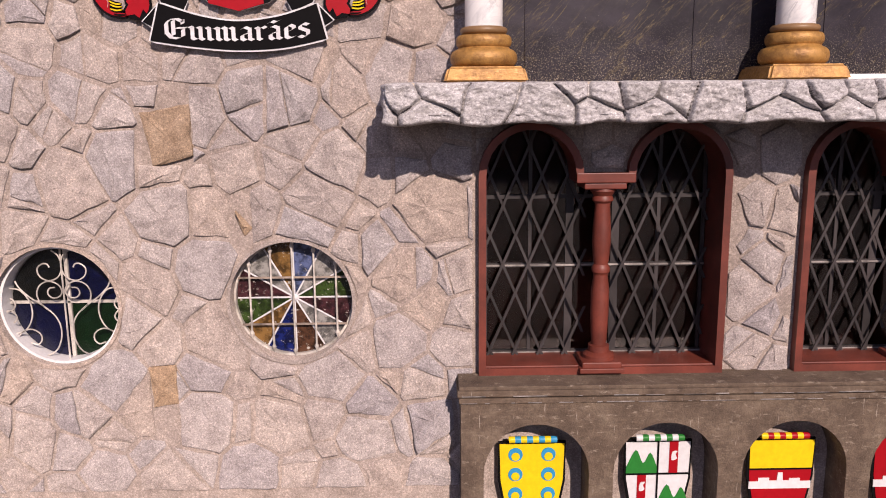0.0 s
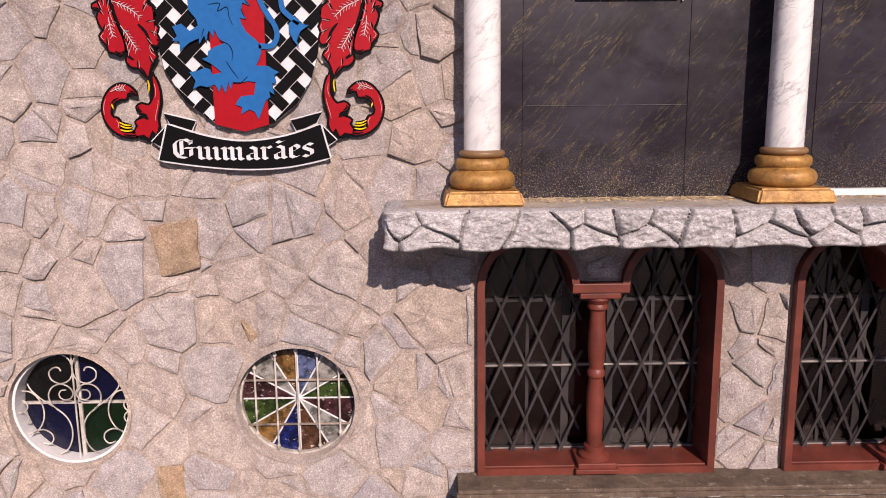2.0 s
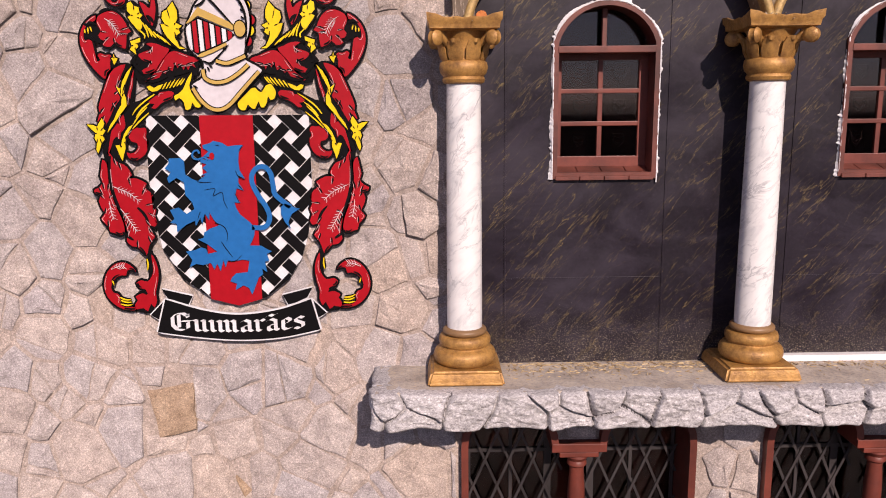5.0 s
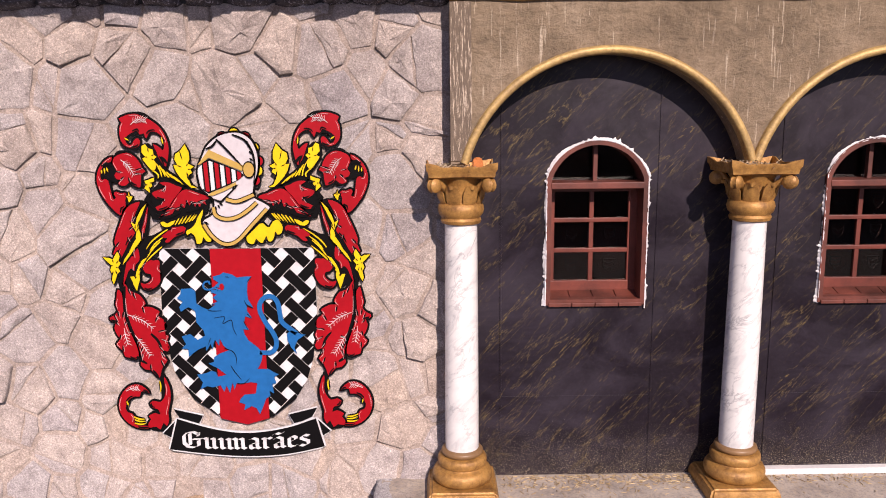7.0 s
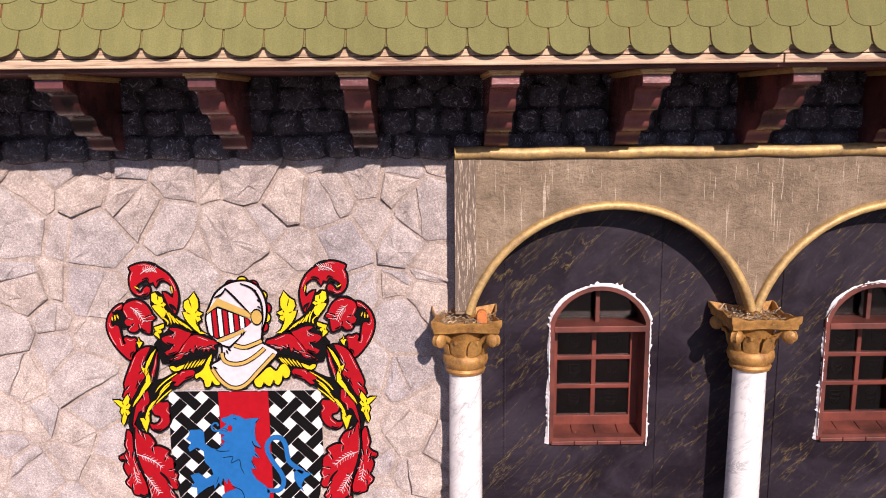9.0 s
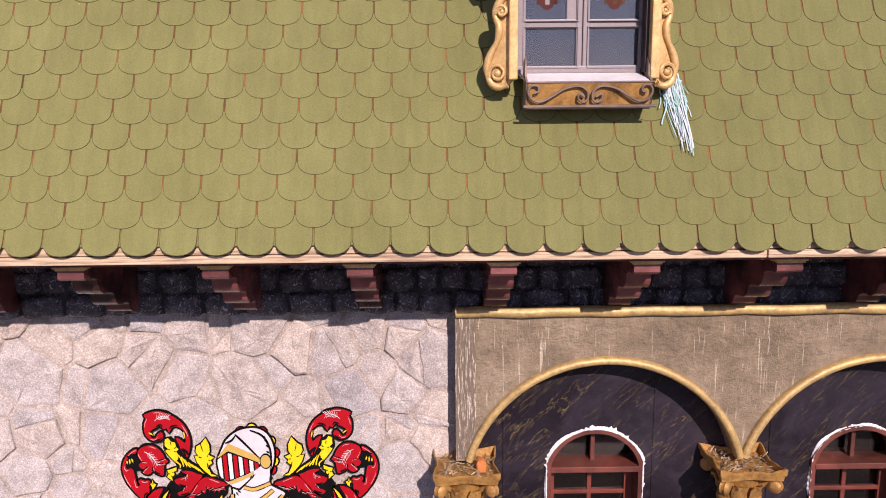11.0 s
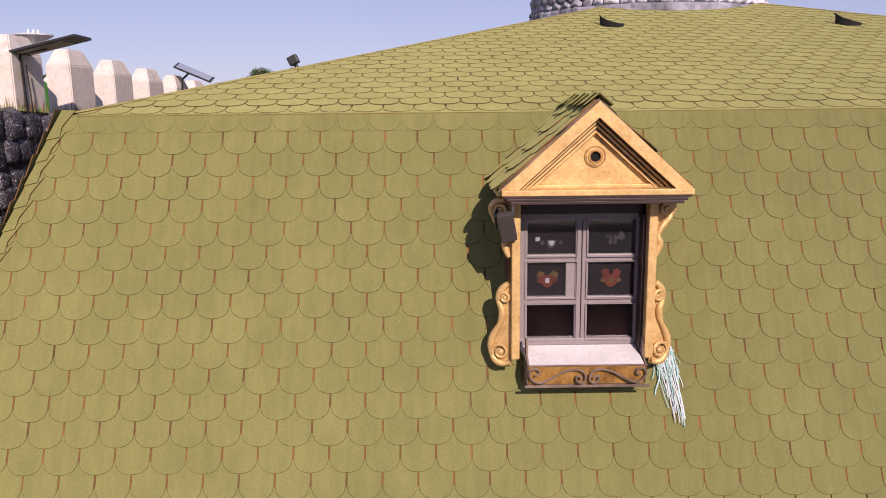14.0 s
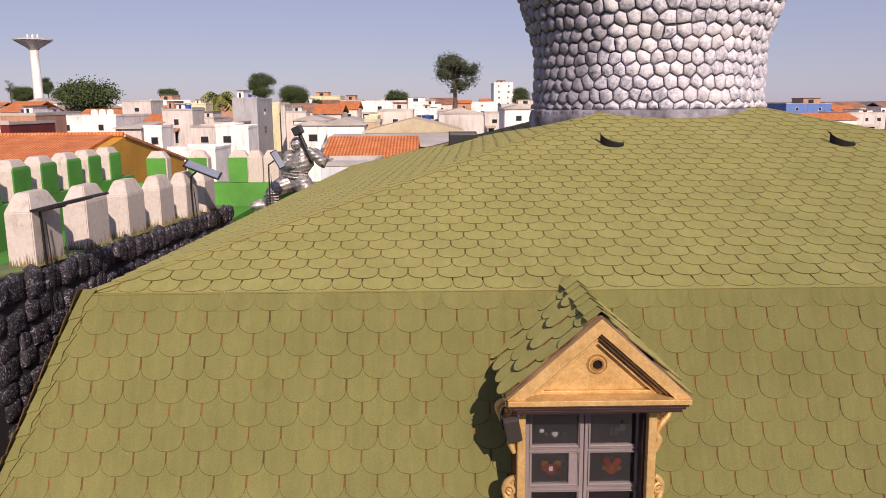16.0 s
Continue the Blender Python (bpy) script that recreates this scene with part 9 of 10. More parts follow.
def house(x0, x1, y, depth, top, tone, roof_kind, cols, rows):
    base = min(ground_height(y), ground_height(y + depth)) - 0.3
    words = {0: "flat-roofed", 1: "tile-roofed", 2: "gabled", 3: "lean-to"}[roof_kind]
    h = thing("house", "%s %s town house among low roofs" % (COLOR_WORDS[tone], words), "house", ((x0 + x1) / 2, y + depth / 2, base), "houses of the town")
    mat = TOWN_COLORS[tone]
    bm = bmesh.new()
    box(bm, x0, x1, y, y + depth, base, top, 0.03)
    part("wall", bm, mat, h)
    bm = bmesh.new()
    if roof_kind == 0:
        t = 0.16
        for a, b, c, d in ((x0 - 0.05, x1 + 0.05, y - 0.05, y + t), (x0 - 0.05, x1 + 0.05, y + depth - t, y + depth + 0.05), (x0 - 0.05, x0 + t, y + t, y + depth - t), (x1 - t, x1 + 0.05, y + t, y + depth - t)):
            box(bm, a, b, c, d, top - 0.05, top + tr.uniform(0.2, 0.5) * 0.6)
        part("roof", bm, SHEET if tone not in "WYS" else mat, h)
    elif roof_kind == 1:
        rise = (depth / 2) * 0.28
        side_prism(bm, [(y - 0.4, top - 0.05), (y + depth / 2, top + rise), (y + depth + 0.4, top - 0.05), (y + depth + 0.4, top - 0.2), (y + depth / 2, top + rise - 0.18), (y - 0.4, top - 0.2)], x0 - 0.3, x1 + 0.3)
        part("roof", bm, TILES if tr.random() < 0.6 else TILES_OLD, h)
    elif roof_kind == 2:
        mid, rise = (x0 + x1) / 2, (x1 - x0) * 0.13
        prism(bm, [(x0 - 0.2, top), (mid, top + rise), (x1 + 0.2, top), (x1 + 0.2, top - 0.12), (x0 - 0.2, top - 0.12)], y - 0.25, y + depth + 0.2)
        part("roof", bm, TAN_SHEET if tone == 'T' else SHEET, h)
    else:
        side_prism(bm, [(y - 0.4, top), (y + depth + 0.3, top + 0.5), (y + depth + 0.3, top + 0.62), (y - 0.4, top + 0.12)], x0 - 0.2, x1 + 0.2)
        part("roof", bm, TILES_OLD if tone in "BY" else SHEET, h)
    for r in range(rows):
        for c in range(cols):
            w = min(tr.uniform(0.55, 0.95), (x1 - x0) / cols * 0.4)
            cx = x0 + (x1 - x0) * (c + 0.5) / cols + tr.uniform(-0.2, 0.2)
            cz = top - 1.5 - 2.7 * r
            bm = bmesh.new()
            box(bm, cx - w / 2 - 0.05, cx + w / 2 + 0.05, y - 0.04, y + 0.06, cz - 0.42, cz + 0.42)
            win = part("window", bm, TOWN_COLORS['W'] if tone != 'W' else SHEET, h)
            bm = bmesh.new()
            box(bm, cx - w / 2, cx + w / 2, y - 0.055, y + 0.02, cz - 0.37, cz + 0.37)
            part("window_pane", bm, DARK_GLASS, win)
    if 75 < y < 200 and rows and x1 - x0 > 2.6 and tr.random() < 0.7:      # covered veranda with a lean-to sheet
        w, off = (x1 - x0) * tr.uniform(0.3, 0.5), tr.uniform(0.05, 0.5)
        a = x0 + (x1 - x0) * off
        drop = tr.uniform(2.6, 3.2)
        # flat dark panel in place of a shaded recess
        bm = bmesh.new()
        box(bm, a, a + w, y - 0.03, y + 0.05, top - drop - 1.5, top - drop)
        ver = part("veranda", bm, DARK_GLASS, h, "dark panel for the shaded veranda opening")
        bm = bmesh.new()
        side_prism(bm, [(y - 1.6, top - drop - 0.08), (y - 0.02, top - drop + 0.3), (y - 0.02, top - drop + 0.38), (y - 1.6, top - drop)], a - 0.3, a + w + 0.3)
        part("canopy", bm, tr.choice([TILES_OLD, SHEET, TAN_SHEET]), ver)
        for q in range(2):
            bm = bmesh.new()
            box(bm, a + w * q - 0.08, a + w * q + 0.08, y - 1.5, y - 1.35, base, top - drop - 0.06)
            part("post", bm, mat, ver)
    if roof_kind == 0 and y > 75 and x1 - x0 > 3 and tr.random() < 0.55:      # stair head or wash house on the flat roof
        w = (x1 - x0) * tr.uniform(0.25, 0.45)
        a = tr.uniform(x0 + 0.2, x1 - w - 0.2)
        bm = bmesh.new()
        tall = tr.uniform(0.7, 1.5)
        box(bm, a, a + w, y + 1.0, y + depth * 0.6, top - 0.04, top + tall, 0.02)
        hut = part("roof_hut", bm, tr.choice([TOWN_COLORS[k] for k in "WGPB"]), h)
        bm = bmesh.new()
        box(bm, a - 0.15, a + w + 0.15, y + 0.7, y + depth * 0.6 + 0.2, top + tall, top + tall + 0.09)
        part("slab", bm, tr.choice([SHEET, TILES_OLD]), hut)
        # dark panel imitating the shade of a doorway
        bm = bmesh.new()
        box(bm, a + w * 0.3, a + w * 0.6, y + 0.96, y + 1.02, top + 0.05, top + tall * 0.75)
        part("opening", bm, DARK_GLASS, hut)
    if tone == 'S':                                   # little barred vents up the blank side
        for k, zz in enumerate((9.4, 8.9, 6.7, 6.1)):
            bm = bmesh.new()
            box(bm, x1 - 0.02, x1 + 0.06, y + 4.6, y + 5.8, zz - 0.22, zz + 0.22)
            part("vent", bm, DARK_GLASS if k != 1 else TOWN_COLORS['W'], h)
    if roof_kind == 0 and tr.random() < 0.4 and x1 - x0 > 2.5 and y > 80:
        tx, ty = tr.uniform(x0 + 0.8, x1 - 0.8), y + depth * 0.4
        tank = thing("water_tank", "round plastic water tank on a flat roof", "water tank", (tx, ty, top), "water tanks")
        bm = bmesh.new()
        lathe(bm, [(0.5, top - 0.06), (0.62, top + 0.65), (0.64, top + 0.68)], tx, ty, 14)
        part("tub", bm, TANK, tank)
        bm = bmesh.new()
        lathe(bm, [(0.68, top + 0.66), (0.66, top + 0.75), (0.2, top + 0.86)], tx, ty, 14)
        part("lid", bm, TANK if tr.random() < 0.6 else SHEET, tank)
    return h


for row in TOWN:
    house(*row)
# rows of houses farther out, closing the town to the horizon
for i in range(95):
    far_y = tr.uniform(150, 420)
    far_x = tr.uniform(-0.60, 0.62) * far_y
    w = tr.uniform(6, 14)
    if -0.02 < far_x / far_y < 0.0 and far_y < 200:
        continue
    house(far_x, far_x + w, far_y, tr.uniform(7, 11), ground_height(far_y) + tr.choice([3.2, 3.4, 5.6, 6.0]) - (2.6 if far_x > 0.34 * far_y else 0), tr.choice("WWPGGYBW"), tr.choice([0, 0, 0, 1, 1, 2]), tr.choice([1, 2, 3]), 1)
# rounded white tanks on the nearest white roof
for i in range(3):
    a = TOWN[0]
    tx, ty, tz = a[0] + (a[1] - a[0]) * (0.48 + 0.13 * i), a[2] + 4, a[4]
    tank = thing("water_tank", "round whitish water tank on a house roof", "water tank", (tx, ty, tz), "water tanks")
    bm = bmesh.new()
    lathe(bm, [(0.46, tz - 0.05), (0.5, tz + 0.5), (0.42, tz + 0.85), (0.15, tz + 0.95)], tx, ty, 16)
    part("tub", bm, TOWN_COLORS['W'], tank, smooth=40)


def tile_hall():
    """Long hall whose ridge runs across, with an ochre gable."""
    y0, ym, x0, x1 = 33.0, 43.0, -45.0, -16.8
    h = thing("tile_hall", "long hall with orange clay tile roof and ochre gable", "hall", ((x0 + x1) / 2, ym, 0))
    zr, ze = 8.42, 6.5
    ochre = plain("ochre yellow gable paint", (0.60, 0.30, 0.035), 0.8, 0, 0.1, 2, 0.1)
    bm = bmesh.new()
    side_prism(bm, [(y0, 0), (2 * ym - y0, 0), (2 * ym - y0, ze), (ym, zr), (y0, ze)], x0, x1)
    part("gable_wall", bm, ochre, h, "ochre painted walls")
    for s in (-1, 1):
        bm = bmesh.new()
        far = ym + s * (ym - y0 + 0.5)
        side_prism(bm, [(ym, zr + 0.04), (far, ze - 0.05), (far, ze + 0.08), (ym, zr + 0.18)], x0 - 0.2, x1 - 0.6 if s < 0 else x1 + 0.12)
        part("roof_slope", bm, TILES, h, "orange clay tiles")
    bm = bmesh.new()
    tube(bm, [(x0, ym, zr + 0.16), (x1, ym, zr + 0.16)], 0.13, 8)
    part("ridge", bm, TILES, h)
    bm = bmesh.new()
    tube(bm, [(x1 + 0.02, ym, zr + 0.1), (x1 + 0.02, 2 * ym - y0, ze + 0.05)], 0.09, 6)
    part("verge", bm, SHEET, h)


tile_hall()


def water_tower():
    x, y = -93.8, 190.0
    w = thing("water_tower", "tall white water tower with a funnel-shaped bowl", "water tower", (x, y, 3.5))
    bm = bmesh.new()
    lathe(bm, [(1.25, 3), (1.05, 14), (0.95, 23.6)], x, y, 24)
    part("shaft", bm, TOWN_COLORS['W'], w, smooth=40)
    bm = bmesh.new()
    lathe(bm, [(1.0, 23.3), (1.3, 23.7), (4.3, 25.55), (4.3, 25.85), (2.2, 26.1)], x, y, 32)
    part("bowl", bm, plain("grey white bowl", (0.55, 0.54, 0.55), 0.8), w, smooth=30)
    for k in range(6):
        bm = bmesh.new()
        a = k * 1.05
        box(bm, x + 1.2 * math.cos(a) - 0.12, x + 1.2 * math.cos(a) + 0.12, y + 1.2 * math.sin(a) - 0.12, y + 1.2 * math.sin(a) + 0.12, 26.0, 26.9)
        part("post", bm, TOWN_COLORS['W'], w)


water_tower()


def leaf_material(name, dark, light):
    m, nt, b = material(name, 0.7)
    isl = nt.nodes.new("ShaderNodeNewGeometry").outputs["Random Per Island"]
    nt.links.new(ramp(nt, isl, [(0, dark), (1, light)]), b.inputs["Base Color"])
    return m


LEAVES = {'tree': leaf_material("dark green leaves", (0.018, 0.034, 0.010), (0.075, 0.11, 0.030)),
          'shrub': leaf_material("yellow green leaves", (0.05, 0.07, 0.015), (0.15, 0.18, 0.045)),
          'eucalyptus': leaf_material("grey green leaves", (0.020, 0.030, 0.014), (0.075, 0.09, 0.040)),
          'palm': leaf_material("palm fronds", (0.09, 0.10, 0.02), (0.30, 0.29, 0.08)),
          'bare': leaf_material("dull grey leaves", (0.03, 0.03, 0.025), (0.08, 0.075, 0.06))}
BARK = plain("grey brown bark", (0.16, 0.12, 0.09), 0.95, 0, 0.3, 3, 0.3)


def tree(kind, x, y, z0, z1, wide):
    g = ground_height(y)
    label = {'tree': "dark leafy tree between the houses", 'shrub': "low yellow green shrub between houses", 'eucalyptus': "tall open eucalyptus above the roofs", 'palm': "palm with drooping yellowish fronds", 'bare': "thin grey tree with sparse leaves"}[kind]
    t = thing("palm" if kind == 'palm' else "shrub" if kind == 'shrub' else "tree", label, "palm" if kind == 'palm' else "shrub" if kind == 'shrub' else "tree", (x, y, g))
    h = z1 - g
    crown0 = z0 + (0.15 * (z1 - z0) if kind == 'eucalyptus' else 0)
    verts, faces = [], []
    bm = bmesh.new()
    if kind == 'palm':
        top = z1 - 0.45 * wide
        tube(bm, [(x, y, g), (x + 0.1, y, (g + top) / 2), (x, y, top)], 0.22, 8, [1.2, 0.9, 0.8])
        for k in range(30):
            a, up = tr.uniform(0, 6.28), tr.uniform(-0.3, 1.0)
            ln = wide * tr.uniform(0.55, 0.75)
            prev = None
            for s in range(9):
                u = s / 8
                px, py = x + math.cos(a) * ln * u * (1 - 0.25 * up * u), y + math.sin(a) * ln * u
                pz = top + ln * (up * u - 1.1 * u * u * (0.5 + 0.5 * up))
                if prev:
                    for q in (-1, 1):
                        k0 = len(verts)
                        off = Vector((-math.sin(a) * q, math.cos(a) * q, -0.5)) * 0.5 * wide / 3
                        verts += [prev, (px, py, pz), (px + off.x, py + off.y, pz + off.z)]
                        faces.append((k0, k0 + 1, k0 + 2))
                prev = (px, py, pz)
    else:
        mid = (crown0 + z1) / 2
        tube(bm, [(x, y, g - 0.2), (x + 0.02 * h, y, g + 0.45 * (mid - g)), (x, y, mid), (x + 0.03 * wide, y, mid + 0.3 * (z1 - mid))], 0.045 * wide + 0.06, 8, [1.3, 0.9, 0.6, 0.2])
        clumps = []
        n = {'tree': 46, 'shrub': 14, 'eucalyptus': 34, 'bare': 12}[kind]
        for k in range(n):
            a, rr = tr.uniform(0, 6.28), math.sqrt(tr.random())
            vz = tr.uniform(-0.85, 0.9)
            lim = math.sqrt(max(0.05, 1 - vz * vz)) * (0.85 if kind != 'eucalyptus' else 0.95)
            c = (x + wide / 2 * rr * lim * math.cos(a), y + wide / 2 * rr * lim * math.sin(a), mid + (z1 - crown0) / 2 * vz * 0.9)
            clumps.append(c)
            tube(bm, [(x, y, mid - 0.2 * (mid - crown0)), tuple((Vector((x, y, mid)) + Vector(c)) / 2), c], 0.012 * wide + 0.03, 5, [1, 0.7, 0.3])
        size = wide * {'tree': 0.165, 'shrub': 0.24, 'eucalyptus': 0.135, 'bare': 0.13}[kind]
        for c in clumps:
            for k in range({'tree': 300, 'shrub': 160, 'eucalyptus': 240, 'bare': 70}[kind]):
                v = Vector((tr.gauss(0, 1), tr.gauss(0, 1), tr.gauss(0, 0.75)))
                v = Vector(c) + v * size * 0.5
                s = wide * 0.018 * tr.uniform(0.6, 1.5)
                ax = Vector((tr.uniform(-1, 1), tr.uniform(-1, 1), tr.uniform(-1, 1))).normalized()
                bx2 = ax.orthogonal().normalized()
                k0 = len(verts)
                verts += [tuple(v - ax * s), tuple(v + bx2 * s * 0.6), tuple(v + ax * s), tuple(v - bx2 * s * 0.6)]
                faces.append((k0, k0 + 1, k0 + 2, k0 + 3))
    part("trunk", bm, BARK, t)
    me = bpy.data.meshes.new("crown")
    me.from_pydata(verts, [], faces)
    me.materials.append(LEAVES[kind])
    under(new("crown", me), t)


for row in TREES:
    tree(*row)


# ---------- stones of the facade ----------
def scatter(x0, x1, z0, z1, step, r, squash=1.0):
    """Seeds spread unevenly, no two too near."""
    pts, tries = [], 0
    while tries < 9000:
        tries += 1
        p = (r.uniform(x0, x1), r.uniform(z0, z1))
        least = step * (0.72 + 0.5 * r.random())
        if all(math.hypot(p[0] - q[0], (p[1] - q[1]) * squash) > least for q in pts):
            pts.append(p)
    return pts


def keep_off(poly, obstacles):
    """Trims a cell back from round and straight-sided openings."""
    for ob in obstacles:
        if len(poly) < 3:
            return []
        mx, mz = sum(p[0] for p in poly) / len(poly), sum(p[1] for p in poly) / len(poly)
        if len(ob) == 3:
            cx, cz, r = ob
            dx, dz = mx - cx, mz - cz
            ln = math.hypot(dx, dz)
            if ln < r * 0.8:
                return []
            poly = clip(poly, cx + dx / ln * r, cz + dz / ln * r, -dx / ln, -dz / ln)
        else:
            x0, x1, z0, z1 = ob
            gaps = [(x0 - mx, (x0, mz, 1, 0)), (mx - x1, (x1, mz, -1, 0)), (z0 - mz, (mx, z0, 0, 1)), (mz - z1, (mx, z1, 0, -1))]
            gap, line = max(gaps)
            if gap < -0.06:
                return []
            if any(x0 < p[0] < x1 and z0 < p[1] < z1 for p in poly) or gap > -0.06:
                near = mx > x0 - 0.5 and mx < x1 + 0.5 and mz > z0 - 0.5 and mz < z1 + 0.5
                if near:
                    poly = clip(poly, *line)
    return poly


sr = random.Random(21)
# three ochre stones that stand out of the wall: their corners
OCHRE = [[(-1.72, 2.965), (-1.655, 2.645), (-1.415, 2.705), (-1.42, 3.01)], [(-1.775, 1.40), (-1.765, 1.125), (-1.61, 1.14), (-1.61, 1.405)], [(-1.185, 2.375), (-1.135, 2.215), (-1.085, 2.265)]]
obstacles = [(cx, cz, r + 0.012) for cx, cz, r in ROUND_WINDOWS]
obstacles += [(x - 0.012, x + 1.537, 1.31, 2.60) for x in LOWER_WINDOWS]
for x in LOWER_WINDOWS:
    obstacles += [(x + 0.315, 2.573, 0.33), (x + 1.21, 2.573, 0.33)]
for quad in OCHRE:
    obstacles.append((min(p[0] for p in quad) + 0.01, max(p[0] for p in quad) - 0.01, min(p[1] for p in quad) + 0.02, max(p[1] for p in quad) - 0.02))


def lay_stone(poly, mat, depth, rim, bulge=0.12, skew=0.6):
    if area(poly) < 0:
        poly = poly[::-1]
    mx, mz = sum(p[0] for p in poly) / len(poly), sum(p[1] for p in poly) / len(poly)
    if -2.05 < mx < -0.12 and 3.2 < mz < 5.65:       # dressed flatter behind the coat of arms
        depth, skew = min(depth * 0.6, 0.019), 0.5
    bm, cx, cz = stone_mesh(poly, sr, depth, rim, bulge, skew, 0.5)
    ob = new("stone", mesh("stone", bm, mat))
    ob.location = (cx, WALL - 0.001, cz)
    under(ob, wall_stone)


for quad in OCHRE:
    lay_stone(quad, GRANITE_TAN, 0.034, 0.02)
for (x0, x1, z0, z1) in ((-3.0, 0.262, 0.55, 6.175), (0.262, 2.95, 1.26, 2.95)):
    seeds = scatter(x0, x1, z0, z1, 0.25, sr)
    for poly in cells(seeds, x0, x1, z0, z1, 1.0, 1.0, [sr.uniform(0.0, 0.05) for _ in seeds]):
        low = len(poly) > 2 and sum(p[1] for p in poly) / len(poly) < 2.75       # the lower courses are blockier, in wider joints
        poly = tidy(inset(tidy(keep_off(poly, obstacles)), sr.uniform(0.008, 0.013) if low else sr.uniform(0.006, 0.011))) if len(poly) > 2 else []
        if len(poly) < 3 or abs(area(poly)) < 0.003:
            continue
        pieces = [poly]
        if sr.random() < (0.22 if low else 0.5) and abs(area(poly)) > 0.03:       # broken in two, often a thin wedge
            mx, mz = sum(p[0] for p in poly) / len(poly) + sr.uniform(-0.08, 0.08), sum(p[1] for p in poly) / len(poly) + sr.uniform(-0.08, 0.08)
            a = sr.uniform(0, 6.28)
            pieces = [tidy(inset(clip(poly, mx, mz, s * math.cos(a), s * math.sin(a)), 0.003), 0.012) for s in (-1, 1)]
            pieces = [p for p in pieces if len(p) > 2 and abs(area(p)) > 0.0025]
        for piece in pieces:
            tall = (sr.uniform(0.016, 0.046) if sr.random() < 0.7 else sr.uniform(0.006, 0.016)) * min(1.0, 0.45 + abs(area(piece)) * 9)
            if low:
                lay_stone(piece, GRANITE, sr.uniform(0.015, 0.034), sr.uniform(0.014, 0.030), 0.35, 0.40)
            else:
                lay_stone(piece, GRANITE, tall, sr.uniform(0.010, 0.030), 0.28)

# the ledge's moulded rock face: one cement skin modelled as cracked boulders, its joints painted dark
def ledge_face():
    lr = random.Random(4)
    step = 0.0055
    x0, y0, back, x1 = -0.25, 4.158, 4.70, 3.42
    turn = 0.05
    end = back - y0 - turn
    arc = turn * math.pi / 2
    total = end + arc + (x1 - x0 - turn)

    def plan(s):
        """Place and outward way on the plan, s metres along from the wall round the corner."""
        if s < end:
            return x0, back - s, -1.0, 0.0
        if s < end + arc:
            a = (s - end) / turn
            return x0 + turn - turn * math.cos(a), y0 + turn - turn * math.sin(a), -math.cos(a), -math.sin(a)
        return x0 + turn + s - end - arc, y0, 0.0, -1.0
    seeds, s = [], 0.05
    while s < total:
        w = lr.uniform(0.20, 0.40)
        kind = lr.random()
        if kind < 0.25:
            seeds.append((s + w * 0.5, 3.0 + lr.uniform(-0.02, 0.03)))
        elif kind < 0.7:
            seeds += [(s + w * lr.uniform(0.1, 0.5), 3.065 + lr.uniform(-0.02, 0.015)), (s + w * lr.uniform(0.5, 0.95), 2.955 + lr.uniform(-0.02, 0.02))]
        else:
            seeds += [(s + w * 0.2, 3.07), (s + w * 0.75, 3.05), (s + w * 0.5, 2.945)]
        s += w
    sa = np.array(seeds)
    tilt = np.array([(lr.uniform(-0.10, 0.10), lr.uniform(-0.30, 0.18), lr.uniform(-0.012, 0.014)) for _ in seeds])
    # rows of the cross-section: z, how far the skin turns back from the face
    rows = [(3.110, 0.10), (3.110, 0.055), (3.107, 0.022)] + [(3.098 - 0.00526 * i, 0.0) for i in range(38)] + [(2.893, 0.012), (2.888, 0.03), (2.886, 0.07), (2.887, 0.14)]
    n = int(total / step)
    verts, mask = [], []
    for z, inward in rows:
        for i in range(n + 1):
            s = total * i / n
            px, py, nx, ny = plan(s)
            q = Vector((s * 3.1, z * 3.1, 0.3))
            ws, wz = s + 0.060 * noise.noise(q * 1.3) + 1.1 * (z - 3.0) * noise.noise(Vector((s * 2.2, 4.0, 1.0))), z + 0.030 * noise.noise(q * 1.3 + Vector((7, 3, 1)))
            d = np.hypot(sa[:, 0] - ws, (sa[:, 1] - wz) * 1.35)
            k, k2 = np.argpartition(d, 1)[:2]
            if d[k] > d[k2]:
                k, k2 = k2, k
            gap = float(d[k2] - d[k])
            rise = min(1.0, gap / 0.040)
            rise = math.sin(rise * math.pi / 2)
            h = -0.034 + 0.046 * rise + tilt[k][0] * (ws - sa[k, 0]) + tilt[k][1] * (wz - sa[k, 1]) + tilt[k][2]
            h += 0.016 * noise.fractal(Vector((s * 7, z * 12, 2.0)), 0.8, 2.0, 4) - 0.012 * abs(noise.noise(Vector((s * 11 + z * 9, z * 16, 6.0)))) + 0.004 * noise.noise(Vector((s * 48, z * 60, 5)))
            sag = 0.022 * noise.noise(Vector((s * 4.3, 1.0, 9.0))) if z < 2.93 else 0.0
            verts.append((px + nx * (h - inward), py + ny * (h - inward), z + sag + (0.004 * noise.noise(q * 4) if inward else 0)))
            mask.append(gap < 0.0065 + 0.004 * noise.noise(q * 3) and inward < 0.03)
    faces, slot = [], []
    for j in range(len(rows) - 1):
        for i in range(n):
            q = (j * (n + 1) + i, j * (n + 1) + i + 1, (j + 1) * (n + 1) + i + 1, (j + 1) * (n + 1) + i)
            faces.append(q[::-1])
            slot.append(1 if sum(mask[k] for k in q) > 2 else 0)
    me = bpy.data.meshes.new("rock_face")
    me.from_pydata(verts, [], faces)
    me.materials.append(LEDGE)
    me.materials.append(LEDGE_JOINT)
    me.polygons.foreach_set("material_index", slot)
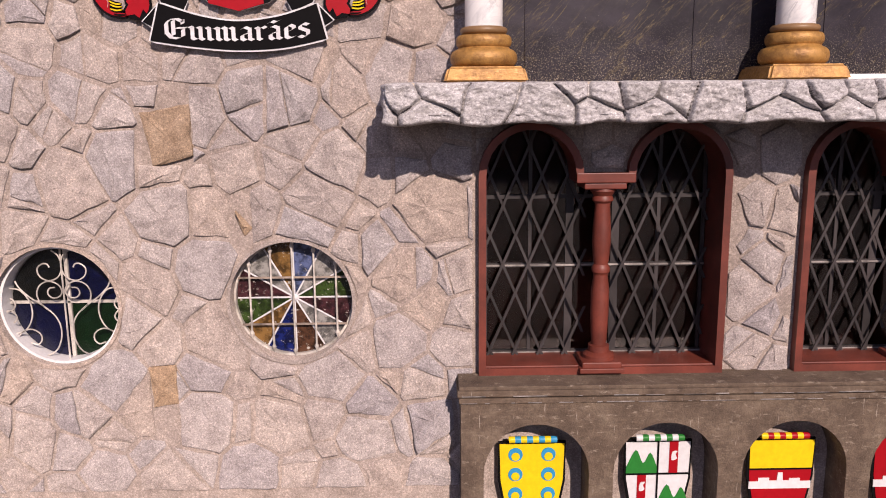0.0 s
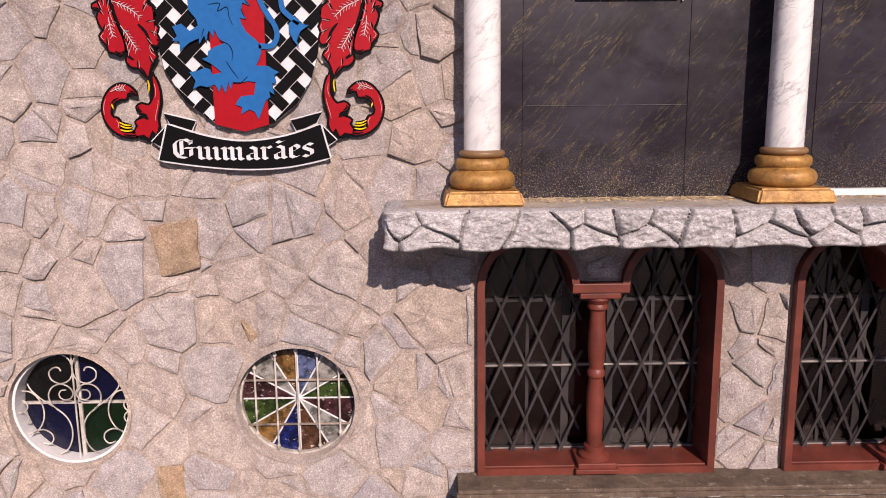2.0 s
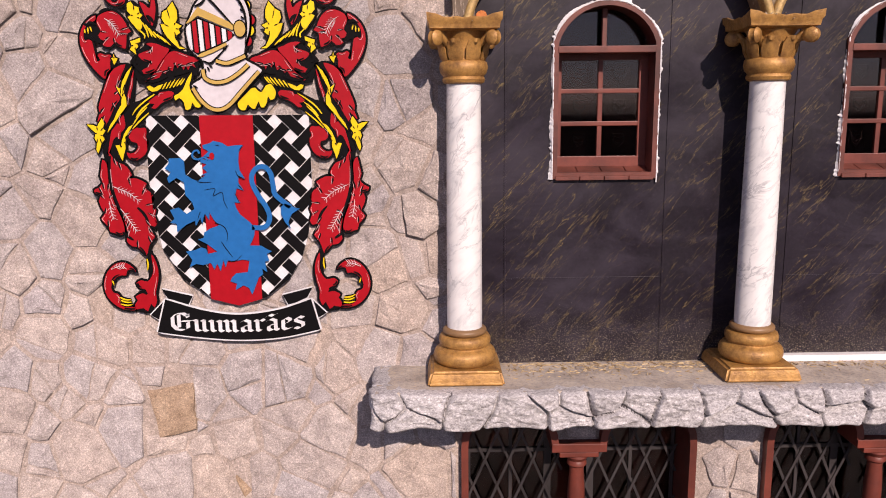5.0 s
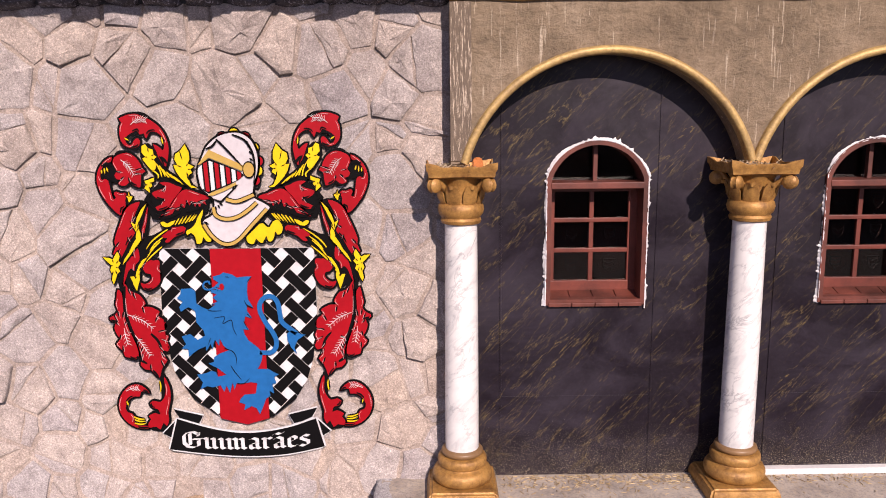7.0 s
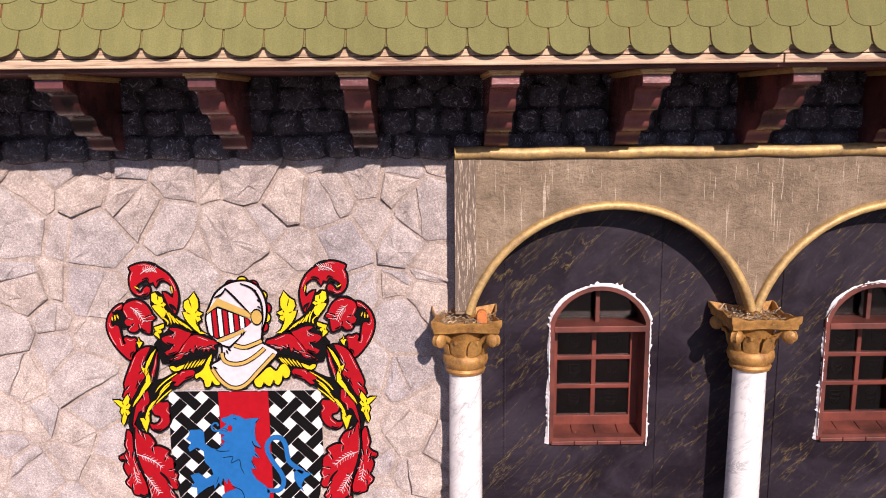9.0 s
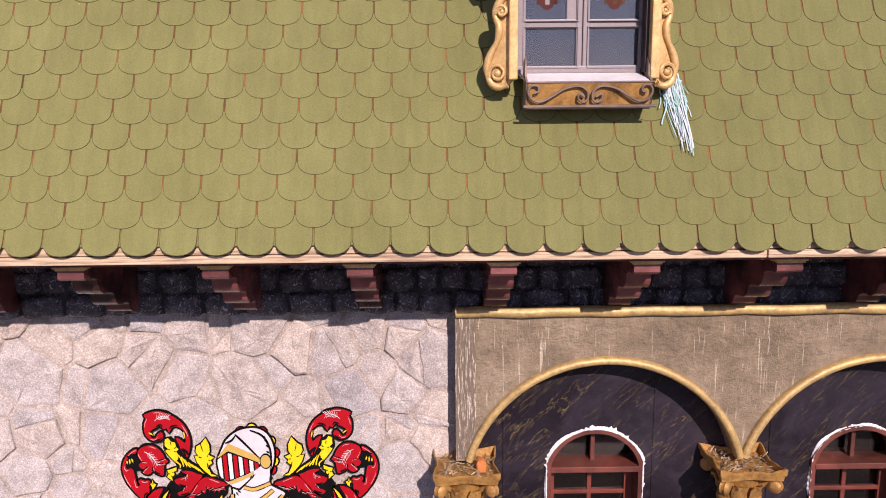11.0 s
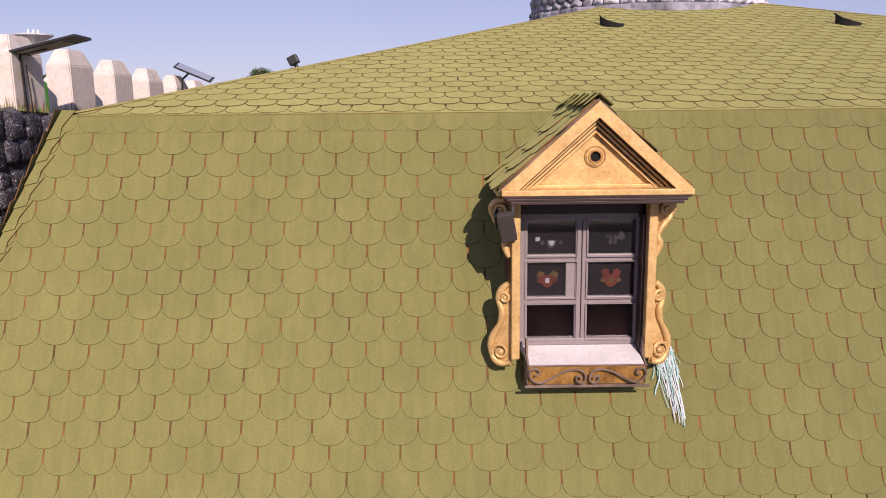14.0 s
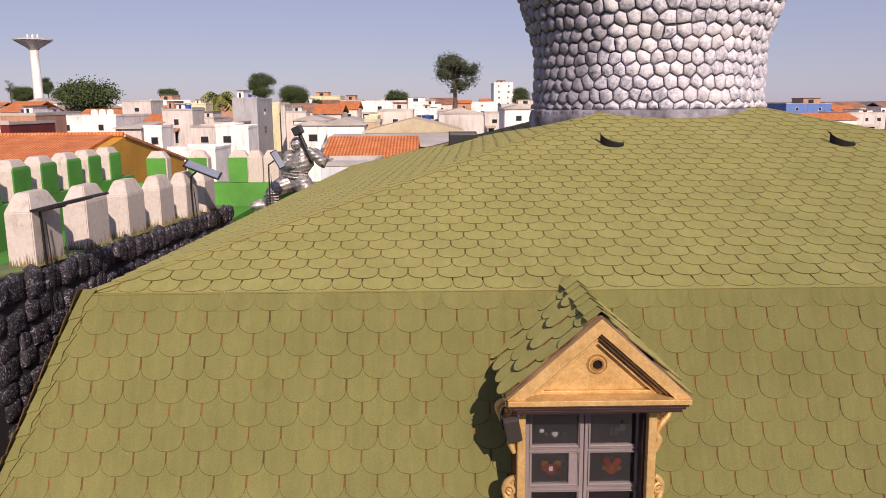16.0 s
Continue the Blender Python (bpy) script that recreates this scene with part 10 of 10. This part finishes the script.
    me.polygons.foreach_set("use_smooth", [True] * len(faces))
    tagged(under(new("rock_face", me), ledge), "moulded grey rock face with dark painted joints")


ledge_face()


# ---------- rounded stones of the frieze, the parapet and the tower ----------
def pillow(w, h, depth, r, n=7, power=3.0, corner=0.16):
    """A rounded boulder face, w by h, its front to -y."""
    bm = bmesh.new()
    g = []
    ph = [r.uniform(0, 6.28) for _ in range(4)]
    for j in range(n):
        row = []
        for i in range(n):
            u, v = 2 * i / (n - 1) - 1, 2 * j / (n - 1) - 1
            k = (1 - abs(u) ** power) * (1 - abs(v) ** power)
            rad = 1 - corner * (u * v) ** 2
            d = depth * (k ** 0.55) * (1 + 0.16 * math.sin(3 * u + ph[0]) * math.cos(2.6 * v + ph[1]))
            row.append(bm.verts.new((u * w / 2 * rad + 0.02 * w * math.sin(4 * v + ph[2]), -d if k > 0 else 0.02, v * h / 2 * rad + 0.02 * h * math.sin(4 * u + ph[3]))))
        g.append(row)
    for j in range(n - 1):
        for i in range(n - 1):
            bm.faces.new((g[j][i], g[j][i + 1], g[j + 1][i + 1], g[j + 1][i]))
    return bm


pr = random.Random(3)
black_meshes = [mesh("black_stone", pillow(w, 0.168, 0.050, pr, 10, 3.9, 0.13), BLACK_STONE, 60) for w in (0.15, 0.19, 0.225, 0.26, 0.29) for _ in range(2)]
parapet_meshes = [mesh("black_stone", pillow(w, 0.168, 0.04, pr, 8, 4.2, 0.12), PARAPET_STONE, 60) for w in (0.15, 0.19, 0.225, 0.26, 0.29) for _ in range(2)]
black_widths = [w for w in (0.15, 0.19, 0.225, 0.26, 0.29) for _ in range(2)]
frieze = thing("frieze", "band of rounded black painted stones under the eave", "frieze", (0, 4.68, 6.17), kind="structure")
bm = bmesh.new()
box(bm, -3.0, 4.6, 4.665, 4.70, 6.20, 6.636)
box(bm, -3.0, 0.235, 4.668, 4.70, 6.165, 6.205)
part("frieze_bed", bm, plain("black mortar", (0.02, 0.018, 0.02), 0.7), frieze)
for row, z in enumerate((6.228, 6.375, 6.518, 6.622)):
    x = -3.0 + pr.uniform(0, 0.1)
    while x < 3.4:
        k = pr.randrange(10)
        ob = new("black_stone", black_meshes[k])
        ob.matrix_basis = Matrix.Translation((x + black_widths[k] / 2, 4.668, z + pr.uniform(-0.008, 0.008))) @ Matrix.Rotation(radians(pr.uniform(-4, 4)), 4, 'Y')
        under(ob, frieze)
        x += black_widths[k] * 0.965

# stones on the inner face of the parapet
y = 4.8
for row in range(7):
    y = 4.78 + pr.uniform(0, 0.1)
    while y < 10.8:
        k = pr.randrange(10)
        ob = new("black_stone", parapet_meshes[k])
        zz = wall_top(y) - 0.10 - (0.05 if row else 0) - row * 0.155 + (pr.uniform(-0.03, 0.03) if row else 0)
        big = 1.2 if row == 0 else 1.0
        ob.matrix_basis = (Matrix.Translation((PX - 0.003, y + black_widths[k] / 2, zz)) @ Matrix.Rotation(radians(90), 4, 'Z') @ Matrix.Rotation(radians(3.2 + pr.uniform(-13, 13)), 4, 'Y')
                           @ Matrix.Diagonal((pr.uniform(0.85, 1.1) * (1.05 if row == 0 else 1), pr.uniform(0.6, 1.15) * big, pr.uniform(0.9, 1.22) * (1.32 if row == 0 else 1), 1)))
        under(ob, parapet)
        y += black_widths[k] * (1.0 if row == 0 else 0.97)

# hexagonal stones of the tower, laid on the unrolled shell
half_turn, rise, pitch_u, pitch_v = 1.45 * 1.82, 1.88, 0.158, 0.158
seeds = []
for row in range(15):
    u = -half_turn + (pitch_u / 2 if row % 2 else 0)
    while u < half_turn:
        seeds.append((u + pr.uniform(-0.034, 0.034), 0.02 + row * pitch_v * 0.86 + pr.uniform(-0.026, 0.026)))
        u += pitch_u
for poly in cells(seeds, -half_turn, half_turn, 0.0, rise, 0.5):
    poly = tidy(inset(poly, 0.0075))
    if len(poly) < 3 or abs(area(poly)) < 0.004:
        continue
    if area(poly) < 0:
        poly.reverse()
    bm, cu, cv = stone_mesh(poly, pr, pr.uniform(0.022, 0.036), 0.016, 0.45, 0.5, 0.3)
    z = 9.97 + cv
    r = tower_radius(z)
    lean = math.atan2(tower_radius(z + 0.1) - tower_radius(z - 0.1), 0.2)
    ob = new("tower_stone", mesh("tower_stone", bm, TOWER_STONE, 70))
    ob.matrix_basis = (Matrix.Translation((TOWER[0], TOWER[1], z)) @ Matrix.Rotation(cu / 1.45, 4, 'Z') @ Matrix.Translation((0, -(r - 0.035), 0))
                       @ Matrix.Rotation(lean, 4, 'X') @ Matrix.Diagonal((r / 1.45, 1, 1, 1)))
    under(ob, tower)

# smeared grey stones along the tower's foot
foot_meshes = [mesh("foot_stone", pillow(w, 0.13, 0.022, pr, 8, 3.4, 0.18), TOWER_BASE, 60) for w in (0.14, 0.17, 0.20)]
a = -1.45
while a < 1.45:
    k = pr.randrange(3)
    ob = new("foot_stone", foot_meshes[k])
    half = (0.14, 0.17, 0.20)[k] / 2 / 1.40
    ob.matrix_basis = Matrix.Translation((TOWER[0], TOWER[1], 9.915 + pr.uniform(-0.008, 0.008))) @ Matrix.Rotation(a + half, 4, 'Z') @ Matrix.Translation((0, -tower_radius(9.92) - 0.004, 0))
    under(ob, tower)
    a += 2 * half

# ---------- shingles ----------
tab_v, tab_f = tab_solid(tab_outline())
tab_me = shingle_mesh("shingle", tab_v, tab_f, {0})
hr = random.Random(11)
loose, single = [], 0
low = slope_frame((-1.5, EAVE_Y, EAVE_Z), (1, 0, 0), (0, 1, SLOPE)) @ Matrix.Rotation(radians(-0.2), 4, 'Z') @ Matrix.Translation((1.5, 0, 0))
length = math.hypot(BREAK_Y - EAVE_Y, BREAK_Z - EAVE_Z)
hip_lean = (BREAK_X - EAVE_X) / length
for row in range(17):
    s = 0.046 + row * EXPO
    z = EAVE_Z + s * (BREAK_Z - EAVE_Z) / length
    x = -3.3235 + (TAB / 2 if row % 2 else 0)
    while x < right - 0.1:
        x += TAB
        hip = EAVE_X + hip_lean * s
        if x < hip - 0.2:
            continue
        if 0.66 < x < 1.22 and 7.62 < z < 8.42:
            continue
        m = low @ Matrix.Translation((x, s, 0)) @ Matrix.Rotation(radians(hr.uniform(-0.5, 0.5)), 4, 'Z')
        near_hip = x - 0.1 < hip + hip_lean * 0.32 + 0.02
        if s + 0.30 > length or near_hip:
            pts = tab_outline()
            if near_hip:
                pts = clip(pts, hip - x + 0.012, 0, -1, hip_lean)
            if len(pts) > 2:
                pts = clip(pts, 0, length - s + (0.006 if row == 16 else -0.012), 0, 1)
            if len(pts) > 2:
                loose.append((*tab_solid(pts), m))
        elif single < 300 and -2.3 < x < 2.6 and z > 7.0:
            ob = new("shingle", tab_me)
            ob.matrix_basis = m
            under(ob, roof)
            single += 1
        else:
            loose.append((tab_v, tab_f, m))
# straight starter strips at the eave and under the course at the break
v, f = tab_solid([(EAVE_X + 0.03, 0), (right, 0), (right, 0.2), (EAVE_X + 0.09, 0.2)], -0.001, -0.003, 0.003, 0.2, head=9)
loose.append((v, f, low @ Matrix.Translation((0, 0.098, 0))))
cap_low = slope_frame((0, BREAK_Y, BREAK_Z), (1, 0, 0), (0, 1, SLOPE))
v, f = tab_solid([(BREAK_X - 0.03, 0), (right, 0), (right, 0.114), (BREAK_X, 0.114)], 0.0062, 0.004, 0.0045, 0.2, head=9)
loose.append((v, f, cap_low @ Matrix.Translation((0, -0.116, 0))))
# hip caps
hip_dir = Vector((BREAK_X - EAVE_X, BREAK_Y - EAVE_Y, BREAK_Z - EAVE_Z))
for k in range(int(hip_dir.length / 0.15)):
    o = Vector((EAVE_X, EAVE_Y, EAVE_Z)) + hip_dir.normalized() * (k * 0.15)
    fr = slope_frame(o, (1, 0, 0), (0, 1, SLOPE))
    kk = hip_lean
    pts = [(-0.004, 0.0), (0.07 + hr.uniform(-0.008, 0.008), 0.02), (0.085, 0.09), (0.09 + kk * 0.19, 0.20), (kk * 0.2, 0.20)]
    v, f = tab_solid(pts, 0.022, 0.012, 0.006, 0.2)
    loose.append((v, f, fr))
    side = slope_frame(o, (0, -1, 0), ((BREAK_X - EAVE_X), 0, BREAK_Z - EAVE_Z))
    pts = [(0.004, 0.0), (-0.10, 0.03), (-0.12, 0.2), (0.0, 0.2)]
    v, f = tab_solid(pts, 0.022, 0.012, 0.006, 0.2)
    loose.append((v, f, side))
# upper slopes, cut at the hips
run = MID_Y - BREAK_Y
per = math.hypot(1, UP)


def upper_slope(plane, width, lean0, lean1, near, phase):
    """Courses of one upper plane between its two hips, which lean inwards by lean0 and lean1."""
    for row in range(31):
        s = 0.02 + row * 0.1445
        x = phase - 4 * TAB + (TAB / 2 if row % 2 else 0)
        while x < min(width, near):
            x += TAB
            pts = tab_outline()
            if x - 0.1 < lean0 * (s + 0.3):
                pts = clip(pts, lean0 * s - x, 0, -1, lean0)
            if len(pts) > 2 and x + 0.1 > width - lean1 * (s + 0.3):
                pts = clip(pts, width - lean1 * s - x, 0, 1, lean1)
            if len(pts) > 2 and abs(area(pts)) > 1e-4:
                lift = 0.002 if row == 0 else 0.008
                loose.append((*tab_solid(pts, lift, 0.001), plane @ Matrix.Translation((x, s, 0))))
    # narrow hip strips lying on the plane
    for k in range(29):
        s = k * 0.15
        for pts in ([(lean0 * s, 0), (lean0 * s + 0.06, 0), (lean0 * (s + 0.17) + 0.06, 0.17), (lean0 * (s + 0.17), 0.17)],
                    [(width - lean1 * s - 0.06, 0), (width - lean1 * s, 0), (width - lean1 * (s + 0.17), 0.17), (width - lean1 * (s + 0.17) - 0.06, 0.17)]):
            loose.append((*tab_solid(pts, 0.011, 0.008, 0.004, 0.17), plane @ Matrix.Translation((0, s, 0))))


front = right - BREAK_X
v, f = tab_solid([(BREAK_X + 0.01, -0.012), (right, -0.012), (right, 0.14), (BREAK_X + 0.16, 0.14)], 0.0005, -0.001, 0.003, 0.14, head=9)
loose.append((v, f, slope_frame((0, BREAK_Y, BREAK_Z), (1, 0, 0), (0, 1, UP))))
upper_slope(slope_frame(FRONT_LEFT, (1, 0, 0), (0, 1, UP)), front, 1.037 / per, 1 / per, 99, 0.0873 + (-1.175 - BREAK_X) % TAB)
foot_way = FRONT_LEFT - BACK_LEFT
side_up = foot_way.cross(SIDE_OUT)
if side_up.z < 0:
    side_up = -side_up
side_up.normalize()
side_lean = -HIP.dot(foot_way.normalized()) / HIP.dot(side_up)
upper_slope(slope_frame(BACK_LEFT, foot_way, side_up), foot_way.length, 0.9, side_lean, 99, 0.0)
upper_slope(slope_frame((right, BREAK_Y, BREAK_Z), (0, 1, 0), (-1, 0, UP)), span, 1 / per, 1 / per, 99, 0.0)
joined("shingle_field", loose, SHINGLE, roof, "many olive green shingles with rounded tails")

# ---------- straw and grit on the ledge ----------
verts, faces = [], []
gr = random.Random(17)
for i in range(700):
    near = gr.random()
    x = gr.uniform(0.55, 1.85) if near < 0.75 else gr.uniform(2.3, 3.2)
    y = 4.71 - abs(gr.gauss(0, 0.11)) - 0.01
    if y < 4.3:
        continue
    a, ln, w = gr.uniform(0, 3.14), gr.uniform(0.006, 0.045), gr.uniform(0.0012, 0.003)
    dx, dy = math.cos(a) * ln / 2, math.sin(a) * ln / 2
    ox, oy = -math.sin(a) * w, math.cos(a) * w
    k = len(verts)
    z = 3.1095
    verts += [(x - dx - ox, y - dy - oy, z), (x + dx - ox, y + dy - oy, z), (x + dx + ox, y + dy + oy, z), (x - dx + ox, y - dy + oy, z),
              (x - dx, y - dy, z + 0.004), (x + dx, y + dy, z + 0.004)]
    faces += [(k, k + 1, k + 5, k + 4), (k + 2, k + 3, k + 4, k + 5), (k, k + 4, k + 3), (k + 1, k + 2, k + 5)]
me = bpy.data.meshes.new("straw")
me.from_pydata(verts, [], faces)
me.materials.append(leaf_material("dry straw", (0.16, 0.10, 0.045), (0.55, 0.42, 0.24)))
tagged(new("straw", me), "scattered dry straw and grit on the dusty ledge", "straw", kind="stuff")
